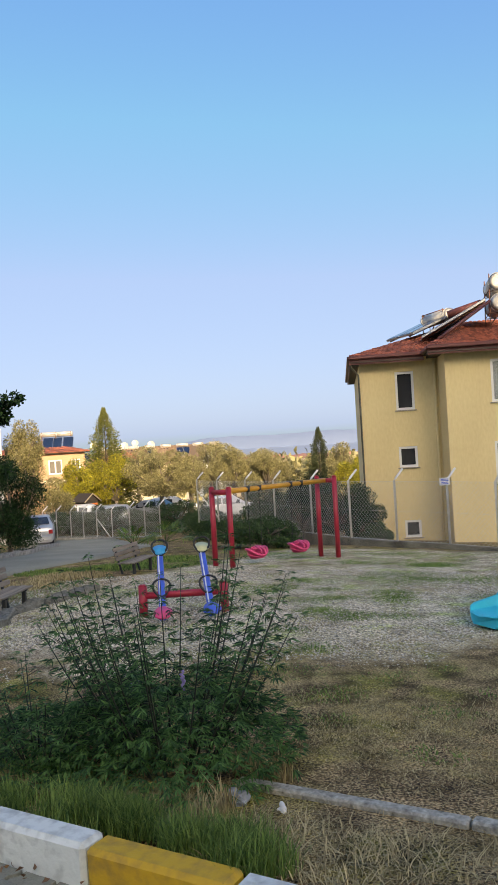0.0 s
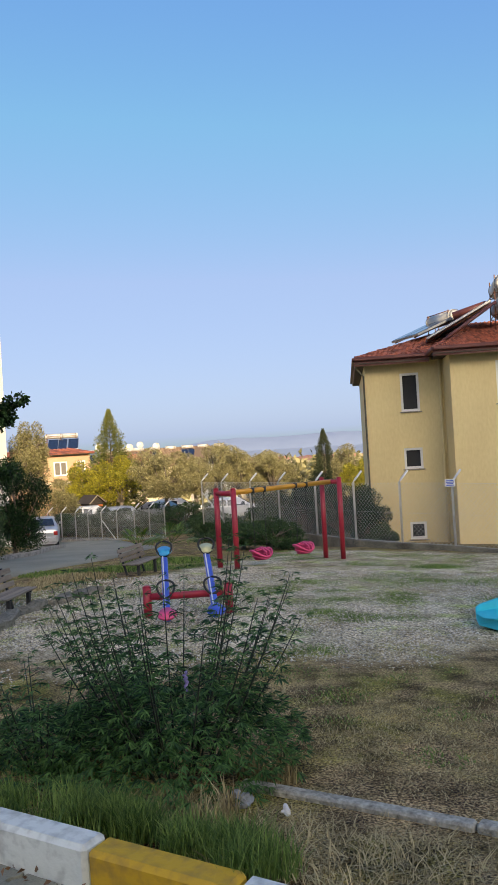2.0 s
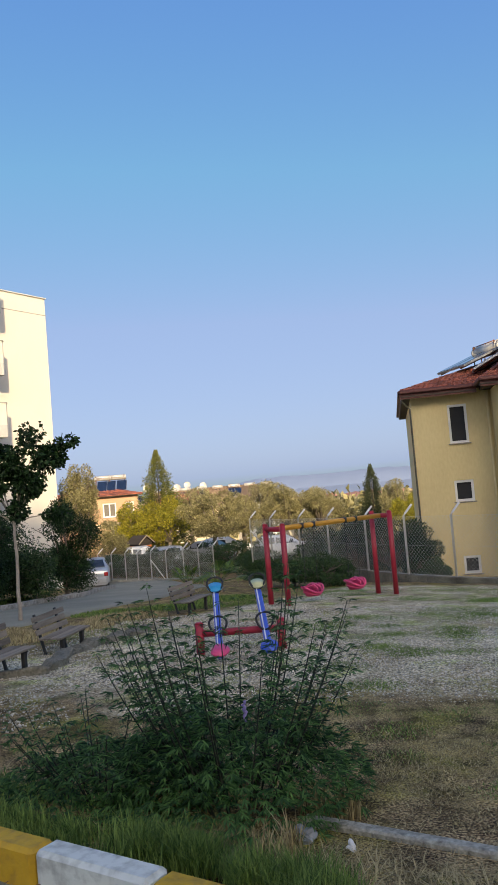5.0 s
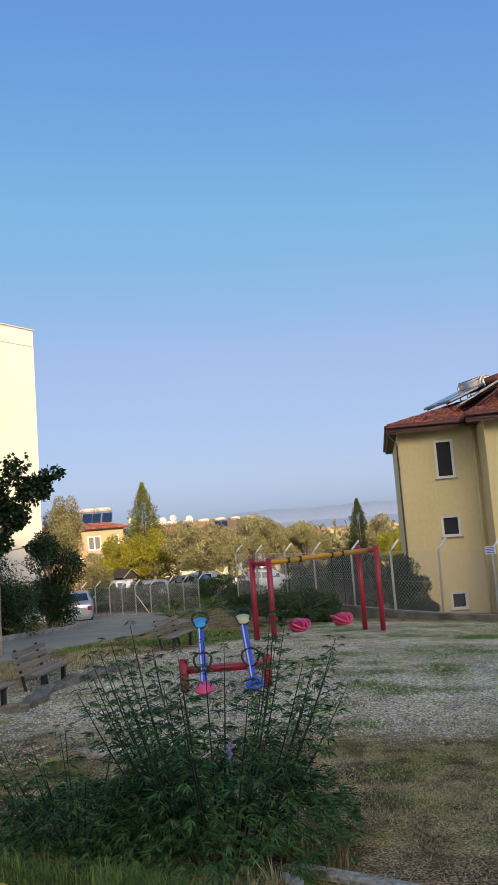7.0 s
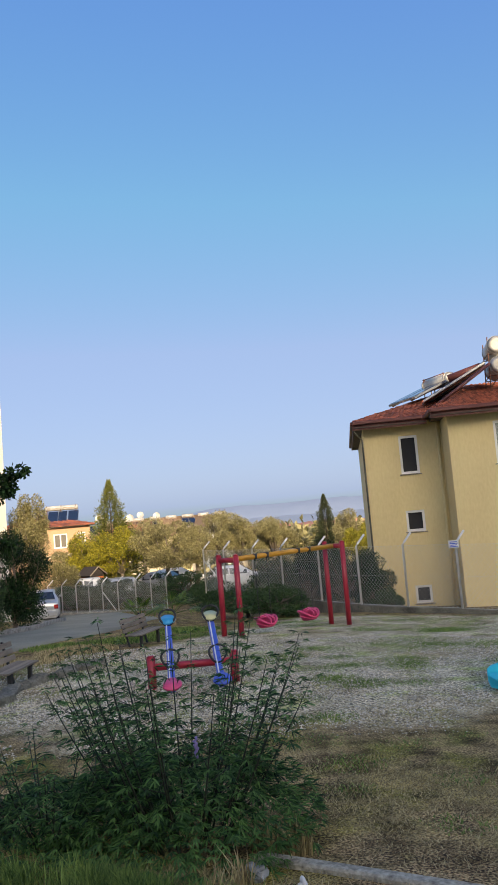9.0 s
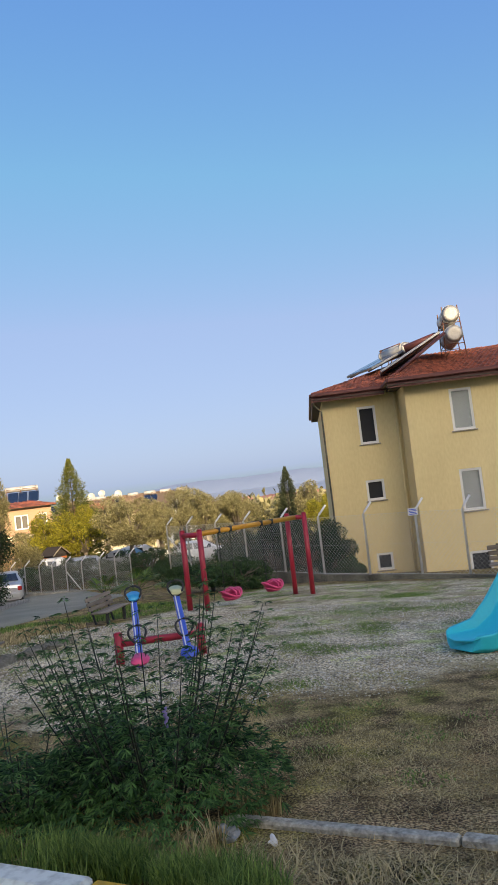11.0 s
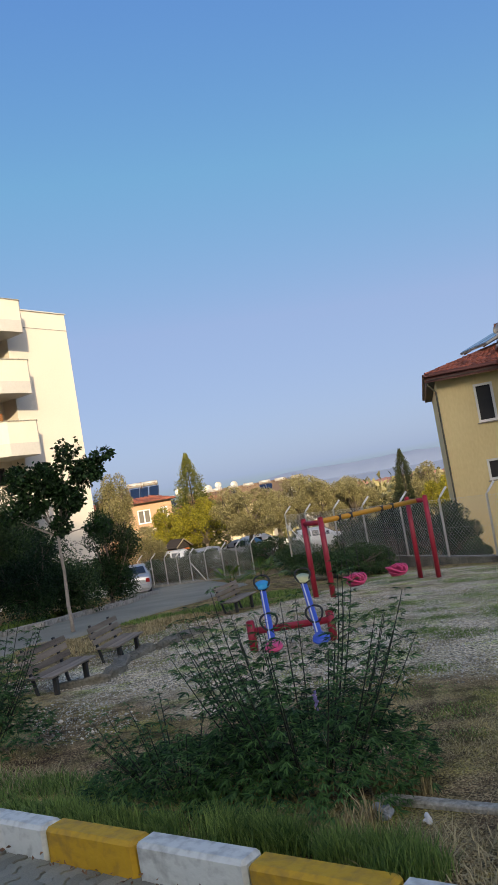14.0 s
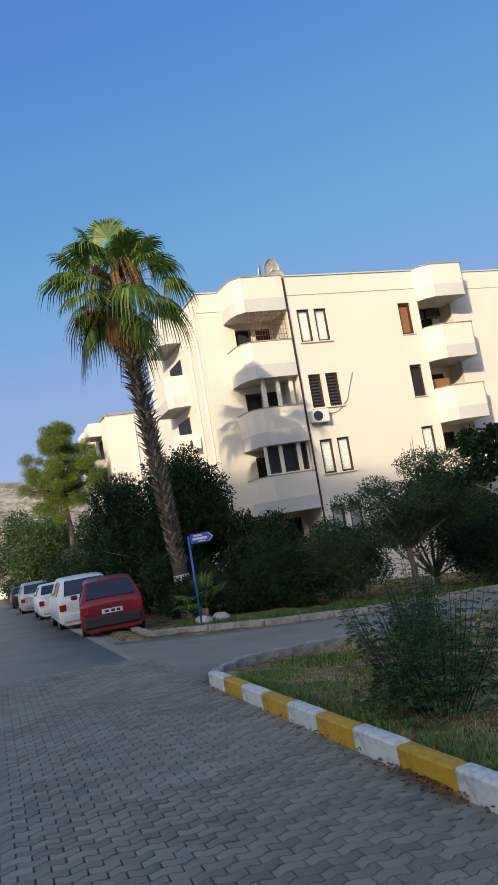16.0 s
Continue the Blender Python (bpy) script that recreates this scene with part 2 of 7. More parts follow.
M_WIRE = material("zinc_wire", (0.66, 0.67, 0.65), (0.5, 0.5, 0.48), rough=0.5, metal=0.1)
M_BENCHWOOD = material("grey_weathered_wood", (0.32, 0.265, 0.20), (0.11, 0.088, 0.065), rough=0.85, scale=5, fine=55, bump=0.5, stretch=(0.6, 7, 7), obrand=0.3)
M_BENCHLEG = material("dark_painted_iron", (0.035, 0.033, 0.032), (0.02, 0.02, 0.02), rough=0.6)
M_YHOUSE = material("ochre_render", (0.80, 0.67, 0.37), (0.62, 0.49, 0.25), rough=0.9, scale=0.7, fine=14, bump=0.25, spec=0.2, contrast=0.55, stretch=(1, 1, 0.35))
M_TILE = material("red_roof_tile", (0.40, 0.12, 0.07), (0.15, 0.05, 0.035), rough=0.85, scale=2, fine=20, island=0.5, bump=0.2)
M_GUTTER = material("brown_gutter", (0.16, 0.045, 0.035), (0.10, 0.03, 0.025), rough=0.5)
M_SOFFIT = material("dark_soffit_boards", (0.10, 0.075, 0.06), (0.06, 0.045, 0.035), rough=0.8, scale=3, fine=30)
M_WHITE = material("white_plastic_frame", (0.78, 0.78, 0.77), (0.68, 0.68, 0.67), rough=0.4)
# near-black colour standing in for the shade of unlit rooms
M_ROOMSHADE = material("room_shade_black", (0.02, 0.022, 0.025), (0.012, 0.013, 0.015), rough=0.7)
M_CURTAIN = material("pale_curtain", (0.60, 0.60, 0.57), (0.40, 0.40, 0.385), rough=0.9, scale=2, fine=14, stretch=(14, 14, 0.3))
M_WHOUSE = material("cream_white_render", (0.80, 0.74, 0.64), (0.68, 0.62, 0.53), rough=0.9, scale=0.35, fine=12, bump=0.1, spec=0.2, contrast=0.9)
M_GREYBAND = material("pale_grey_render", (0.62, 0.60, 0.57), (0.52, 0.50, 0.47), rough=0.9, scale=0.5, fine=12, spec=0.2)
M_BROWNFRAME = material("brown_window_frame", (0.05, 0.026, 0.016), (0.03, 0.016, 0.011), rough=0.55)
M_PANE = glass("window_glass", (0.86, 0.9, 0.9))
M_COLLECTOR = material("solar_collector_glass", (0.014, 0.026, 0.06), (0.009, 0.016, 0.036), rough=0.12, scale=2, spec=0.8)
M_TANK = material("white_steel_tank", (0.62, 0.60, 0.55), (0.34, 0.32, 0.29), rough=0.4, scale=3, metal=0.2, contrast=0.35)
M_BARK = material("grey_bark", (0.22, 0.18, 0.14), (0.10, 0.08, 0.06), rough=0.95, scale=5, fine=40, bump=0.9, stretch=(4, 4, 0.8))
M_LIME = material("limewashed_bark", (0.66, 0.64, 0.60), (0.36, 0.33, 0.29), rough=0.9, scale=6, fine=40, bump=0.6)
M_DARKBARK = material("dark_pine_bark", (0.11, 0.085, 0.065), (0.05, 0.038, 0.03), rough=0.95, scale=3, fine=25, bump=0.8)
M_PALMBARK = material("palm_bark", (0.40, 0.31, 0.22), (0.05, 0.035, 0.026), rough=0.95, scale=4, fine=30, bump=0.9, island=0.5)
M_PALMLEAF = leafy("palm_leaf", (0.20, 0.29, 0.05), (0.05, 0.11, 0.02), 0.4, 0.4)
M_PALMDRY = leafy("dry_palm_leaf", (0.42, 0.22, 0.08), (0.20, 0.10, 0.04), 0.15)
M_VITEX = leafy("vitex_leaf", (0.115, 0.24, 0.065), (0.01, 0.034, 0.011), 0.25)
M_VITEXSTEM = material("vitex_stem", (0.05, 0.058, 0.032), (0.022, 0.024, 0.015), rough=0.8)
M_OLIVE = leafy("olive_leaf", (0.42, 0.37, 0.19), (0.10, 0.095, 0.035), 0.15)
M_GREYLEAF = leafy("grey_shrub_leaf", (0.26, 0.29, 0.21), (0.07, 0.085, 0.05), 0.15)
M_DARKLEAF = leafy("dark_evergreen_leaf", (0.03, 0.072, 0.018), (0.008, 0.022, 0.007), 0.12)
M_MIDLEAF = leafy("shrub_leaf", (0.075, 0.13, 0.042), (0.02, 0.045, 0.015), 0.15)
M_YELLEAF = leafy("yellowing_leaf", (0.44, 0.38, 0.05), (0.11, 0.125, 0.02), 0.2)
M_FIR = leafy("fir_needle", (0.24, 0.24, 0.06), (0.05, 0.07, 0.02), 0.1)
M_CYPRESS = leafy("cypress_scale", (0.085, 0.10, 0.05), (0.03, 0.042, 0.022), 0.1)
M_PINE = leafy("pine_needle", (0.22, 0.28, 0.04), (0.045, 0.08, 0.014), 0.25)
M_GRASS = leafy("green_grass", (0.27, 0.38, 0.09), (0.05, 0.10, 0.02), 0.35)
M_DRYGRASS = leafy("dry_grass", (0.60, 0.49, 0.26), (0.19, 0.145, 0.07), 0.25)
M_STONE = material("grey_gravel", (0.78, 0.71, 0.58), (0.20, 0.18, 0.135), rough=0.9, scale=4, fine=40, contrast=0.7, island=0.9, bump=0.3)
# ---- ground ----
def ground_material():
    m = bpy.data.materials.new("park_ground")
    m.use_nodes = True
    nt = m.node_tree
    N_, L_ = nt.nodes, nt.links
    bs = N_["Principled BSDF"]
    tc = N_.new("ShaderNodeTexCoord")

    def noise_of(scale, detail=5):
        n = N_.new("ShaderNodeTexNoise")
        n.inputs["Scale"].default_value, n.inputs["Detail"].default_value = scale, detail
        L_.new(tc.outputs["Object"], n.inputs["Vector"])
        return n.outputs[0]

    def ramp(val, stops):
        c = N_.new("ShaderNodeValToRGB")
        while len(c.color_ramp.elements) < len(stops):
            c.color_ramp.elements.new(0.5)
        for e, (p, col) in zip(c.color_ramp.elements, stops):
            e.position, e.color = p, (*col, 1)
        L_.new(val, c.inputs[0])
        return c.outputs[0]

    def blend(f, a, b):
        x = N_.new("ShaderNodeMix")
        x.data_type = "RGBA"
        L_.new(f, x.inputs[0])
        L_.new(a, x.inputs[6])
        L_.new(b, x.inputs[7])
        return x.outputs[2]
    vor = N_.new("ShaderNodeTexVoronoi")
    vor.inputs["Scale"].default_value = 55
    L_.new(tc.outputs["Object"], vor.inputs["Vector"])
    stones = ramp(vor.outputs["Color"], [(0.15, (0.055, 0.045, 0.03)), (0.5, (0.49, 0.42, 0.285)), (0.85, (0.97, 0.87, 0.65))])
    soil = ramp(noise_of(75, 8), [(0.40, (0.04, 0.026, 0.014)), (0.51, (0.24, 0.165, 0.09)), (0.62, (0.62, 0.47, 0.28))])
    straw = ramp(noise_of(90, 8), [(0.41, (0.06, 0.047, 0.018)), (0.60, (0.60, 0.49, 0.21))])
    # the gravel of the play area lies between the near edging and the fence
    att = N_.new("ShaderNodeAttribute")
    att.attribute_name = "gravel"
    n1 = N_.new("ShaderNodeMath")
    n1.operation = "MULTIPLY_ADD"
    n1.inputs[1].default_value = 3.2
    L_.new(noise_of(0.8, 7), n1.inputs[0])
    sub = N_.new("ShaderNodeMath")
    sub.operation = "MULTIPLY_ADD"
    sub.inputs[1].default_value, sub.inputs[2].default_value = 2.1, -2.75
    L_.new(att.outputs["Fac"], sub.inputs[0])
    L_.new(sub.outputs[0], n1.inputs[2])
    n1.use_clamp = True
    dirt = blend(ramp(noise_of(1.1, 6), [(0.42, (0, 0, 0)), (0.6, (0.8, 0.8, 0.8))]), soil, straw)
    # damp dark earth, thin moss and pale dust in patches over all of it
    patch = ramp(noise_of(4.5, 9), [(0.36, (0.42, 0.38, 0.33)), (0.5, (0.86, 0.84, 0.8)), (0.66, (1.15, 1.1, 1.0))])
    moss = ramp(noise_of(1.9, 8), [(0.5, (1, 1, 1)), (0.64, (0.72, 0.86, 0.5))])
    wear = ramp(noise_of(2.6, 9), [(0.36, (0.72, 0.68, 0.6)), (0.56, (1.1, 1.08, 1.02))])
    ground_col = dirt
    for extra in (patch, stones, wear, moss):
        if extra is stones:
            ground_col = blend(n1.outputs[0], ground_col, stones)
            continue
        x = N_.new("ShaderNodeMix")
        x.data_type, x.blend_type = "RGBA", "MULTIPLY"
        x.inputs[0].default_value = 1.0
        L_.new(ground_col, x.inputs[6])
        L_.new(extra, x.inputs[7])
        ground_col = x.outputs[2]
    L_.new(ground_col, bs.inputs["Base Color"])
    bs.inputs["Roughness"].default_value = 0.95
    bs.inputs["Specular IOR Level"].default_value = 0.15
    bp = N_.new("ShaderNodeBump")
    bp.inputs["Strength"].default_value, bp.inputs["Distance"].default_value = 0.6, 0.012
    L_.new(vor.outputs["Distance"], bp.inputs["Height"])
    L_.new(bp.outputs[0], bs.inputs["Normal"])
    return m


M_GROUND = ground_material()
STREET = [(-13.6, 2.02), (-13.4, 3.5), (-13.2, 6.5), (-14.3, 10.5), (-16.6, 15.5), (-20.5, 21), (-25.5, 26), (-33.5, 31)]


def street_dist(r, s):
    """Distance from the side street's middle line."""
    best = np.full(np.shape(r), 1e9)
    for (a, b), (c, d) in zip(STREET, STREET[1:]):
        k = np.clip(((r - a) * (c - a) + (s - b) * (d - b)) / ((c - a) ** 2 + (d - b) ** 2), 0, 1)
        best = np.minimum(best, np.hypot(r - a - k * (c - a), s - b - k * (d - b)))
    return best


HALF_L, HALF_R = (3.2, 2.6, 2.1, 2.0, 2.2, 2.6, 3.2, 3.4), (4.1, 2.5, 1.9, 1.8, 2.6, 3.6, 4.4, 5.0)


def off_street(r, s):
    """How far a point lies outside the side street's edges."""
    sv = [p[1] for p in STREET]
    lo = np.interp(s, sv, [p[0] - w for p, w in zip(STREET, HALF_L)])
    hi = np.interp(s, sv, [p[0] + w for p, w in zip(STREET, HALF_R)])
    return np.where(s > sv[-1], street_dist(r, s) - 4.0, np.maximum(lo - r, r - hi))


def axis_lines(near, step, far):
    a = list(np.arange(near[0], near[1] + 1e-6, step))
    lo, hi, d = a[0], a[-1], step
    while lo > -far or hi < far:
        d *= 1.22
        lo, hi = lo - d, hi + d
        a = [lo] + a + [hi]
    return np.array(a)


rs, ss = axis_lines((-22, 6), 0.2, 3800), axis_lines((-3, 24), 0.2, 3800)
R_, S_ = np.meshgrid(rs, ss, indexing="ij")
Z_ = ground_rs(R_, S_)
rough = np.array([[noise.noise(Vector((a * 0.9, b * 0.9, 3))) for b in ss] for a in rs])
park = smooth(KERB + 0.1, KERB + 0.4, S_) * smooth(0.02, 0.3, off_street(R_, S_))
Z_ = Z_ + park * (0.025 * rough + 0.11 * np.exp(-np.clip(S_ - KERB - 0.2, 0, 9) / 0.5)) - (1 - smooth(KERB + 0.04, KERB + 0.3, S_)) * 0.09 - smooth(KERB + 0.04, KERB + 0.3, S_) * (1 - park) * 0.035
X_, Y_ = U.x * R_ + N.x * S_, U.y * R_ + N.y * S_
nr, ns = len(rs), len(ss)
ids = np.arange(nr * ns).reshape(nr, ns)
quads = np.stack([ids[:-1, :-1], ids[1:, :-1], ids[1:, 1:], ids[:-1, 1:]], -1).reshape(-1, 4)
me = raw_mesh("ground", np.stack([X_, Y_, Z_], -1).reshape(-1, 3), quads, M_GROUND, smooth_faces=True)
grav_from = 3.1 + 2.4 * smooth(-4.6, -1.6, R_)
grav = smooth(-0.6, 3.0, S_ - grav_from) * (1 - smooth(18, 20, S_)) * smooth(-9.5, -8.0, R_ + 0.12 * (S_ - 6))
att = me.attributes.new("gravel", "FLOAT", "POINT")
att.data.foreach_set("value", grav.ravel().astype(np.float32))
tagged(new("ground", me), "dry sloping park ground of soil, gravel and straw", "ground", kind="structure")


def sheet(name, left, right, lift, mat, label, category, steps=12, drop=0.25):
    """A strip of paving between two edge lines given as (r, s) points, following the land."""
    verts, faces = [], []
    k = len(left)
    cols = 9
    for i in range((k - 1) * steps + 1):
        j, f = min(i // steps, k - 2), 0
        f = i / steps - j
        a = Vector((*left[j], 0)).lerp(Vector((*left[j + 1], 0)), f)
        b = Vector((*right[j], 0)).lerp(Vector((*right[j + 1], 0)), f)
        for c in range(cols):
            p = a.lerp(b, min(max((c - 1) / (cols - 3), 0), 1))
            verts.append(at(p.x, p.y, lift - (drop if c in (0, cols - 1) else 0)))
    n = (k - 1) * steps + 1
    for i in range(n - 1):
        for c in range(cols - 1):
            q = i * cols + c
            faces.append((q, q + 1, q + cols + 1, q + cols))
    ob = new(name, raw_mesh(name, verts, faces, mat))
    return tagged(ob, label, category, kind="structure")


sheet("road_bed", [(r, -9) for r in (-13.0, -2, 6, 14)], [(r, KERB + 0.02) for r in (-13.0, -2, 6, 14)], -0.045, M_JOINT, "sandy bed under the road's paving blocks", "road", 20)
sheet("road_1", [(r, -9) for r in (-130, -60, -30, -17, -13.0)], [(r, 1.75) for r in (-130, -60, -30, -17, -13.0)], -0.012, M_ASPHALT,
      "worn grey asphalt road running downhill past parked cars", "road")
sheet("road_3", [(r, 1.75) for r in (-130, -60, -30, -17, -13.0)], [(r, KERB + w) for r, w in ((-130, .9), (-60, .9), (-30, .9), (-17, 1.5), (-13.0, 0.6))], -0.012, M_ASPHALT,
      "worn grey asphalt strip under the parked cars", "road")
lft = [(r - w, s) for (r, s), w in zip(STREET, HALF_L)]
rgt = [(r + w, s) for (r, s), w in zip(STREET, HALF_R)]
sheet("road_2", lft, rgt, -0.008, M_ASPHALT, "narrow asphalt side street curving down behind the park", "road")


# ---- kerbs ----
def kerb_run(name, pts, width, height, length, mats, label, under=0.1, start=0, bevel=0.018):
    """A kerb of separate stones along (r, s) points."""
    holder = thing(name, Matrix.Identity(4), label, "kerb", kind="structure")
    P = [Vector((*p, 0)) for p in pts]
    k = start
    for a, b in zip(P, P[1:]):
        d = (b - a)
        n = max(1, round(d.length / length))
        for i in range(n):
            m = a + d * ((i + 0.5) / n)
            w = at(m.x, m.y)
            d0 = at(*(a + d * (i / n)).xy) - at(*(a + d * ((i + 1) / n)).xy)
            bm = box(bmesh.new(), (0, 0, 0), (d.length / n - 0.012, width, height + under), bevel=bevel)
            ob = part("kerbstone", bm, mats[k % len(mats)], holder)
            x = -d0.normalized()
            y = Vector((0, 0, 1)).cross(x).normalized()
            z = x.cross(y)
            rot = Matrix((x, y, z)).transposed().to_4x4()
            jit = random.uniform(-0.006, 0.006)
            ob.matrix_world = Matrix.Translation(w + Vector((0, 0, (height - under) / 2 + jit)) + y * jit) @ rot
            k += 1
    return holder


KJ = [-3.32 + 0.64 * i for i in range(-9, 12)]
kerb_run("kerb_1", [(KJ[0], KERB + 0.065), (KJ[-1], KERB + 0.065)], 0.13, 0.155, 0.64, [M_KERB_W, M_KERB_Y], "road kerb of worn stones painted white and yellow in turn")
kerb_run("kerb_2", [(-9.14, 2.14), (-9.75, 2.34), (-10.5, 2.95), (-11.1, 4.3), (-11.4, 5.6)], 0.16, 0.10, 0.6, [M_CONC], "low concrete kerb of the side street's mouth")
kerb_run("kerb_3", [(-16.9, 3.6), (-15.9, 5.2), (-15.3, 7.4), (-15.9, 11.4), (-18.2, 16.5), (-22.5, 22)], 0.18, 0.12, 0.7, [M_CONC], "pale concrete kerb along the side street")
kerb_run("kerb_4", [(-60, 2.9), (-16.9, 2.9), (-16.9, 3.6)], 0.18, 0.12, 0.8, [M_CONC], "concrete kerb behind the parked cars")
kerb_run("edging", [(-2.05, 3.12), (-0.9, 3.13), (1.0, 3.0), (4, 2.85)], 0.07, 0.06, 0.9, [M_EDGE], "narrow weathered concrete edging strip round the play area", under=0.12, bevel=0.01)


# ---- buildings ----
def opening_wall(bm, width, z0, z1, holes, thick, mi=0):
    """Wall in x-z from x=0 to width, face at y=0, thickness back to +y, with rectangular holes (x0, x1, z0, z1)."""
    xs = sorted({0, width, *[h[0] for h in holes], *[h[1] for h in holes]})
    zs = sorted({z0, z1, *[h[2] for h in holes], *[h[3] for h in holes]})
    solid = [[not any(h[0] - 1e-6 < (a + b) / 2 < h[1] + 1e-6 and h[2] - 1e-6 < (c + d) / 2 < h[3] + 1e-6 for h in holes) for c, d in zip(zs, zs[1:])] for a, b in zip(xs, xs[1:])]
    vs = {}

    def v(i, j, y):
        if (i, j, y) not in vs:
            vs[i, j, y] = bm.verts.new((xs[i], y, zs[j]))
        return vs[i, j, y]
    nx, nz = len(xs) - 1, len(zs) - 1
    for i in range(nx):
        for j in range(nz):
            if not solid[i][j]:
                continue
            fs = [bm.faces.new((v(i, j, 0), v(i + 1, j, 0), v(i + 1, j + 1, 0), v(i, j + 1, 0))),
                  bm.faces.new((v(i, j, thick), v(i, j + 1, thick), v(i + 1, j + 1, thick), v(i + 1, j, thick)))]
            for di, dj, a, b in ((-1, 0, (i, j), (i, j + 1)), (1, 0, (i + 1, j + 1), (i + 1, j)), (0, -1, (i + 1, j), (i, j)), (0, 1, (i, j + 1), (i + 1, j + 1))):
                if not (0 <= i + di < nx and 0 <= j + dj < nz and solid[i + di][j + dj]):
                    fs.append(bm.faces.new((v(*a, 0), v(*b, 0), v(*b, thick), v(*a, thick))))
            for f in fs:
                f.material_index = mi
    return bm


def place_bar(a, b, r):
    return hose(bmesh.new(), [a, b], r, 10)


def place(ob, m):
    ob.matrix_local = m
    return ob


def window(parent, m, x0, x1, z0, z1, mat_frame, back, sash=1, sill=True, bar=0.05, deep=0.1, label=""):
    """A framed window set into its opening; m turns wall space into the parent's."""
    w, h = x1 - x0, z1 - z0
    sw = (w - bar * (sash + 1)) / sash
    bm = opening_wall(bmesh.new(), w, 0, h, [(bar + k * (sw + bar), bar + k * (sw + bar) + sw, bar, h - bar) for k in range(sash)], 0.06)
    bm.transform(Matrix.Translation((0, -0.03, 0)))
    win = place(part("window", bm, mat_frame, parent, label), m @ Matrix.Translation((x0, deep, z0)))
    if back is M_CURTAIN:
        for k in range(sash):
            p = part("pane", box(bmesh.new(), (bar + k * (sw + bar) + sw / 2, 0, h / 2), (sw + 0.01, 0.008, h - 2 * bar + 0.01)), M_PANE, win)
            p.visible_shadow = False
    # flat backing behind the frame; dark ones paint an unlit room's shade
    bm = box(bmesh.new(), (w / 2, 0.09, h / 2), (w - 0.01, 0.02, h - 0.01))
    part("curtain" if back is M_CURTAIN else "window_backing", bm, back, win)
    if sill:
        bm = box(bmesh.new(), (w / 2, -deep + 0.02, -0.025), (w + 0.12, 0.16, 0.04), bevel=0.008)
        part("window_sill", bm, M_CONC if mat_frame is M_WHITE else M_GREYBAND, win)
    return win


# Ochre house behind the fence: x along its front, y into it.
HM = frame_at((0, 0, 0), -7.0)
house = thing("house", HM, "ochre rendered house with a red tiled hip roof and solar heaters", "house")
ZB, ZT = -3.2, 4.34
F1 = [(1.26, 1.93, 2.42, 3.82), (1.26, 1.93, 0.32, 1.08), (1.33, 1.92, -2.25, -1.62)]
bm = opening_wall(bmesh.new(), 2.82, ZB, ZT, F1, 0.25)
place(part("wall", bm, M_YHOUSE, house), Matrix.Translation((0.82, 28.0, 0)))
for i, (x0, x1, z0, z1) in enumerate(F1):
    window(house, Matrix.Translation((0.82, 28.0, 0)), x0, x1, z0, z1, M_WHITE, M_ROOMSHADE, 1, bar=0.085, deep=0.06)
F2 = [(1.5, 2.26, 2.45, 3.9), (1.5, 2.26, -0.32, 1.12), (1.5, 2.26, -2.6, -1.7), (4.3, 5.1, 2.45, 3.9), (4.3, 5.1, -0.32, 1.12)]
bm = opening_wall(bmesh.new(), 9.0, ZB, ZT, F2, 0.25)
place(part("wall", bm, M_YHOUSE, house), Matrix.Translation((3.64, 26.2, 0)))
for x0, x1, z0, z1 in F2:
    window(house, Matrix.Translation((3.64, 26.2, 0)), x0, x1, z0, z1, M_WHITE, M_CURTAIN if z0 > -2 else M_ROOMSHADE, 1, bar=0.085, deep=0.06)
bm = bmesh.new()
box(bm, (3.765, 27.226, (ZB + ZT) / 2), (0.25, 1.548, ZT - ZB))
part("wall", bm, M_YHOUSE, house)
for c, d in (((0.945, 33.1), (0.25, 9.7)), ((6.7, 38.0), (11.76, 0.1)), ((12.5, 32.2), (0.25, 11.4))):
    part("wall", box(bmesh.new(), (*c, (ZB + ZT) / 2), (*d, ZT - ZB)), M_YHOUSE, house)


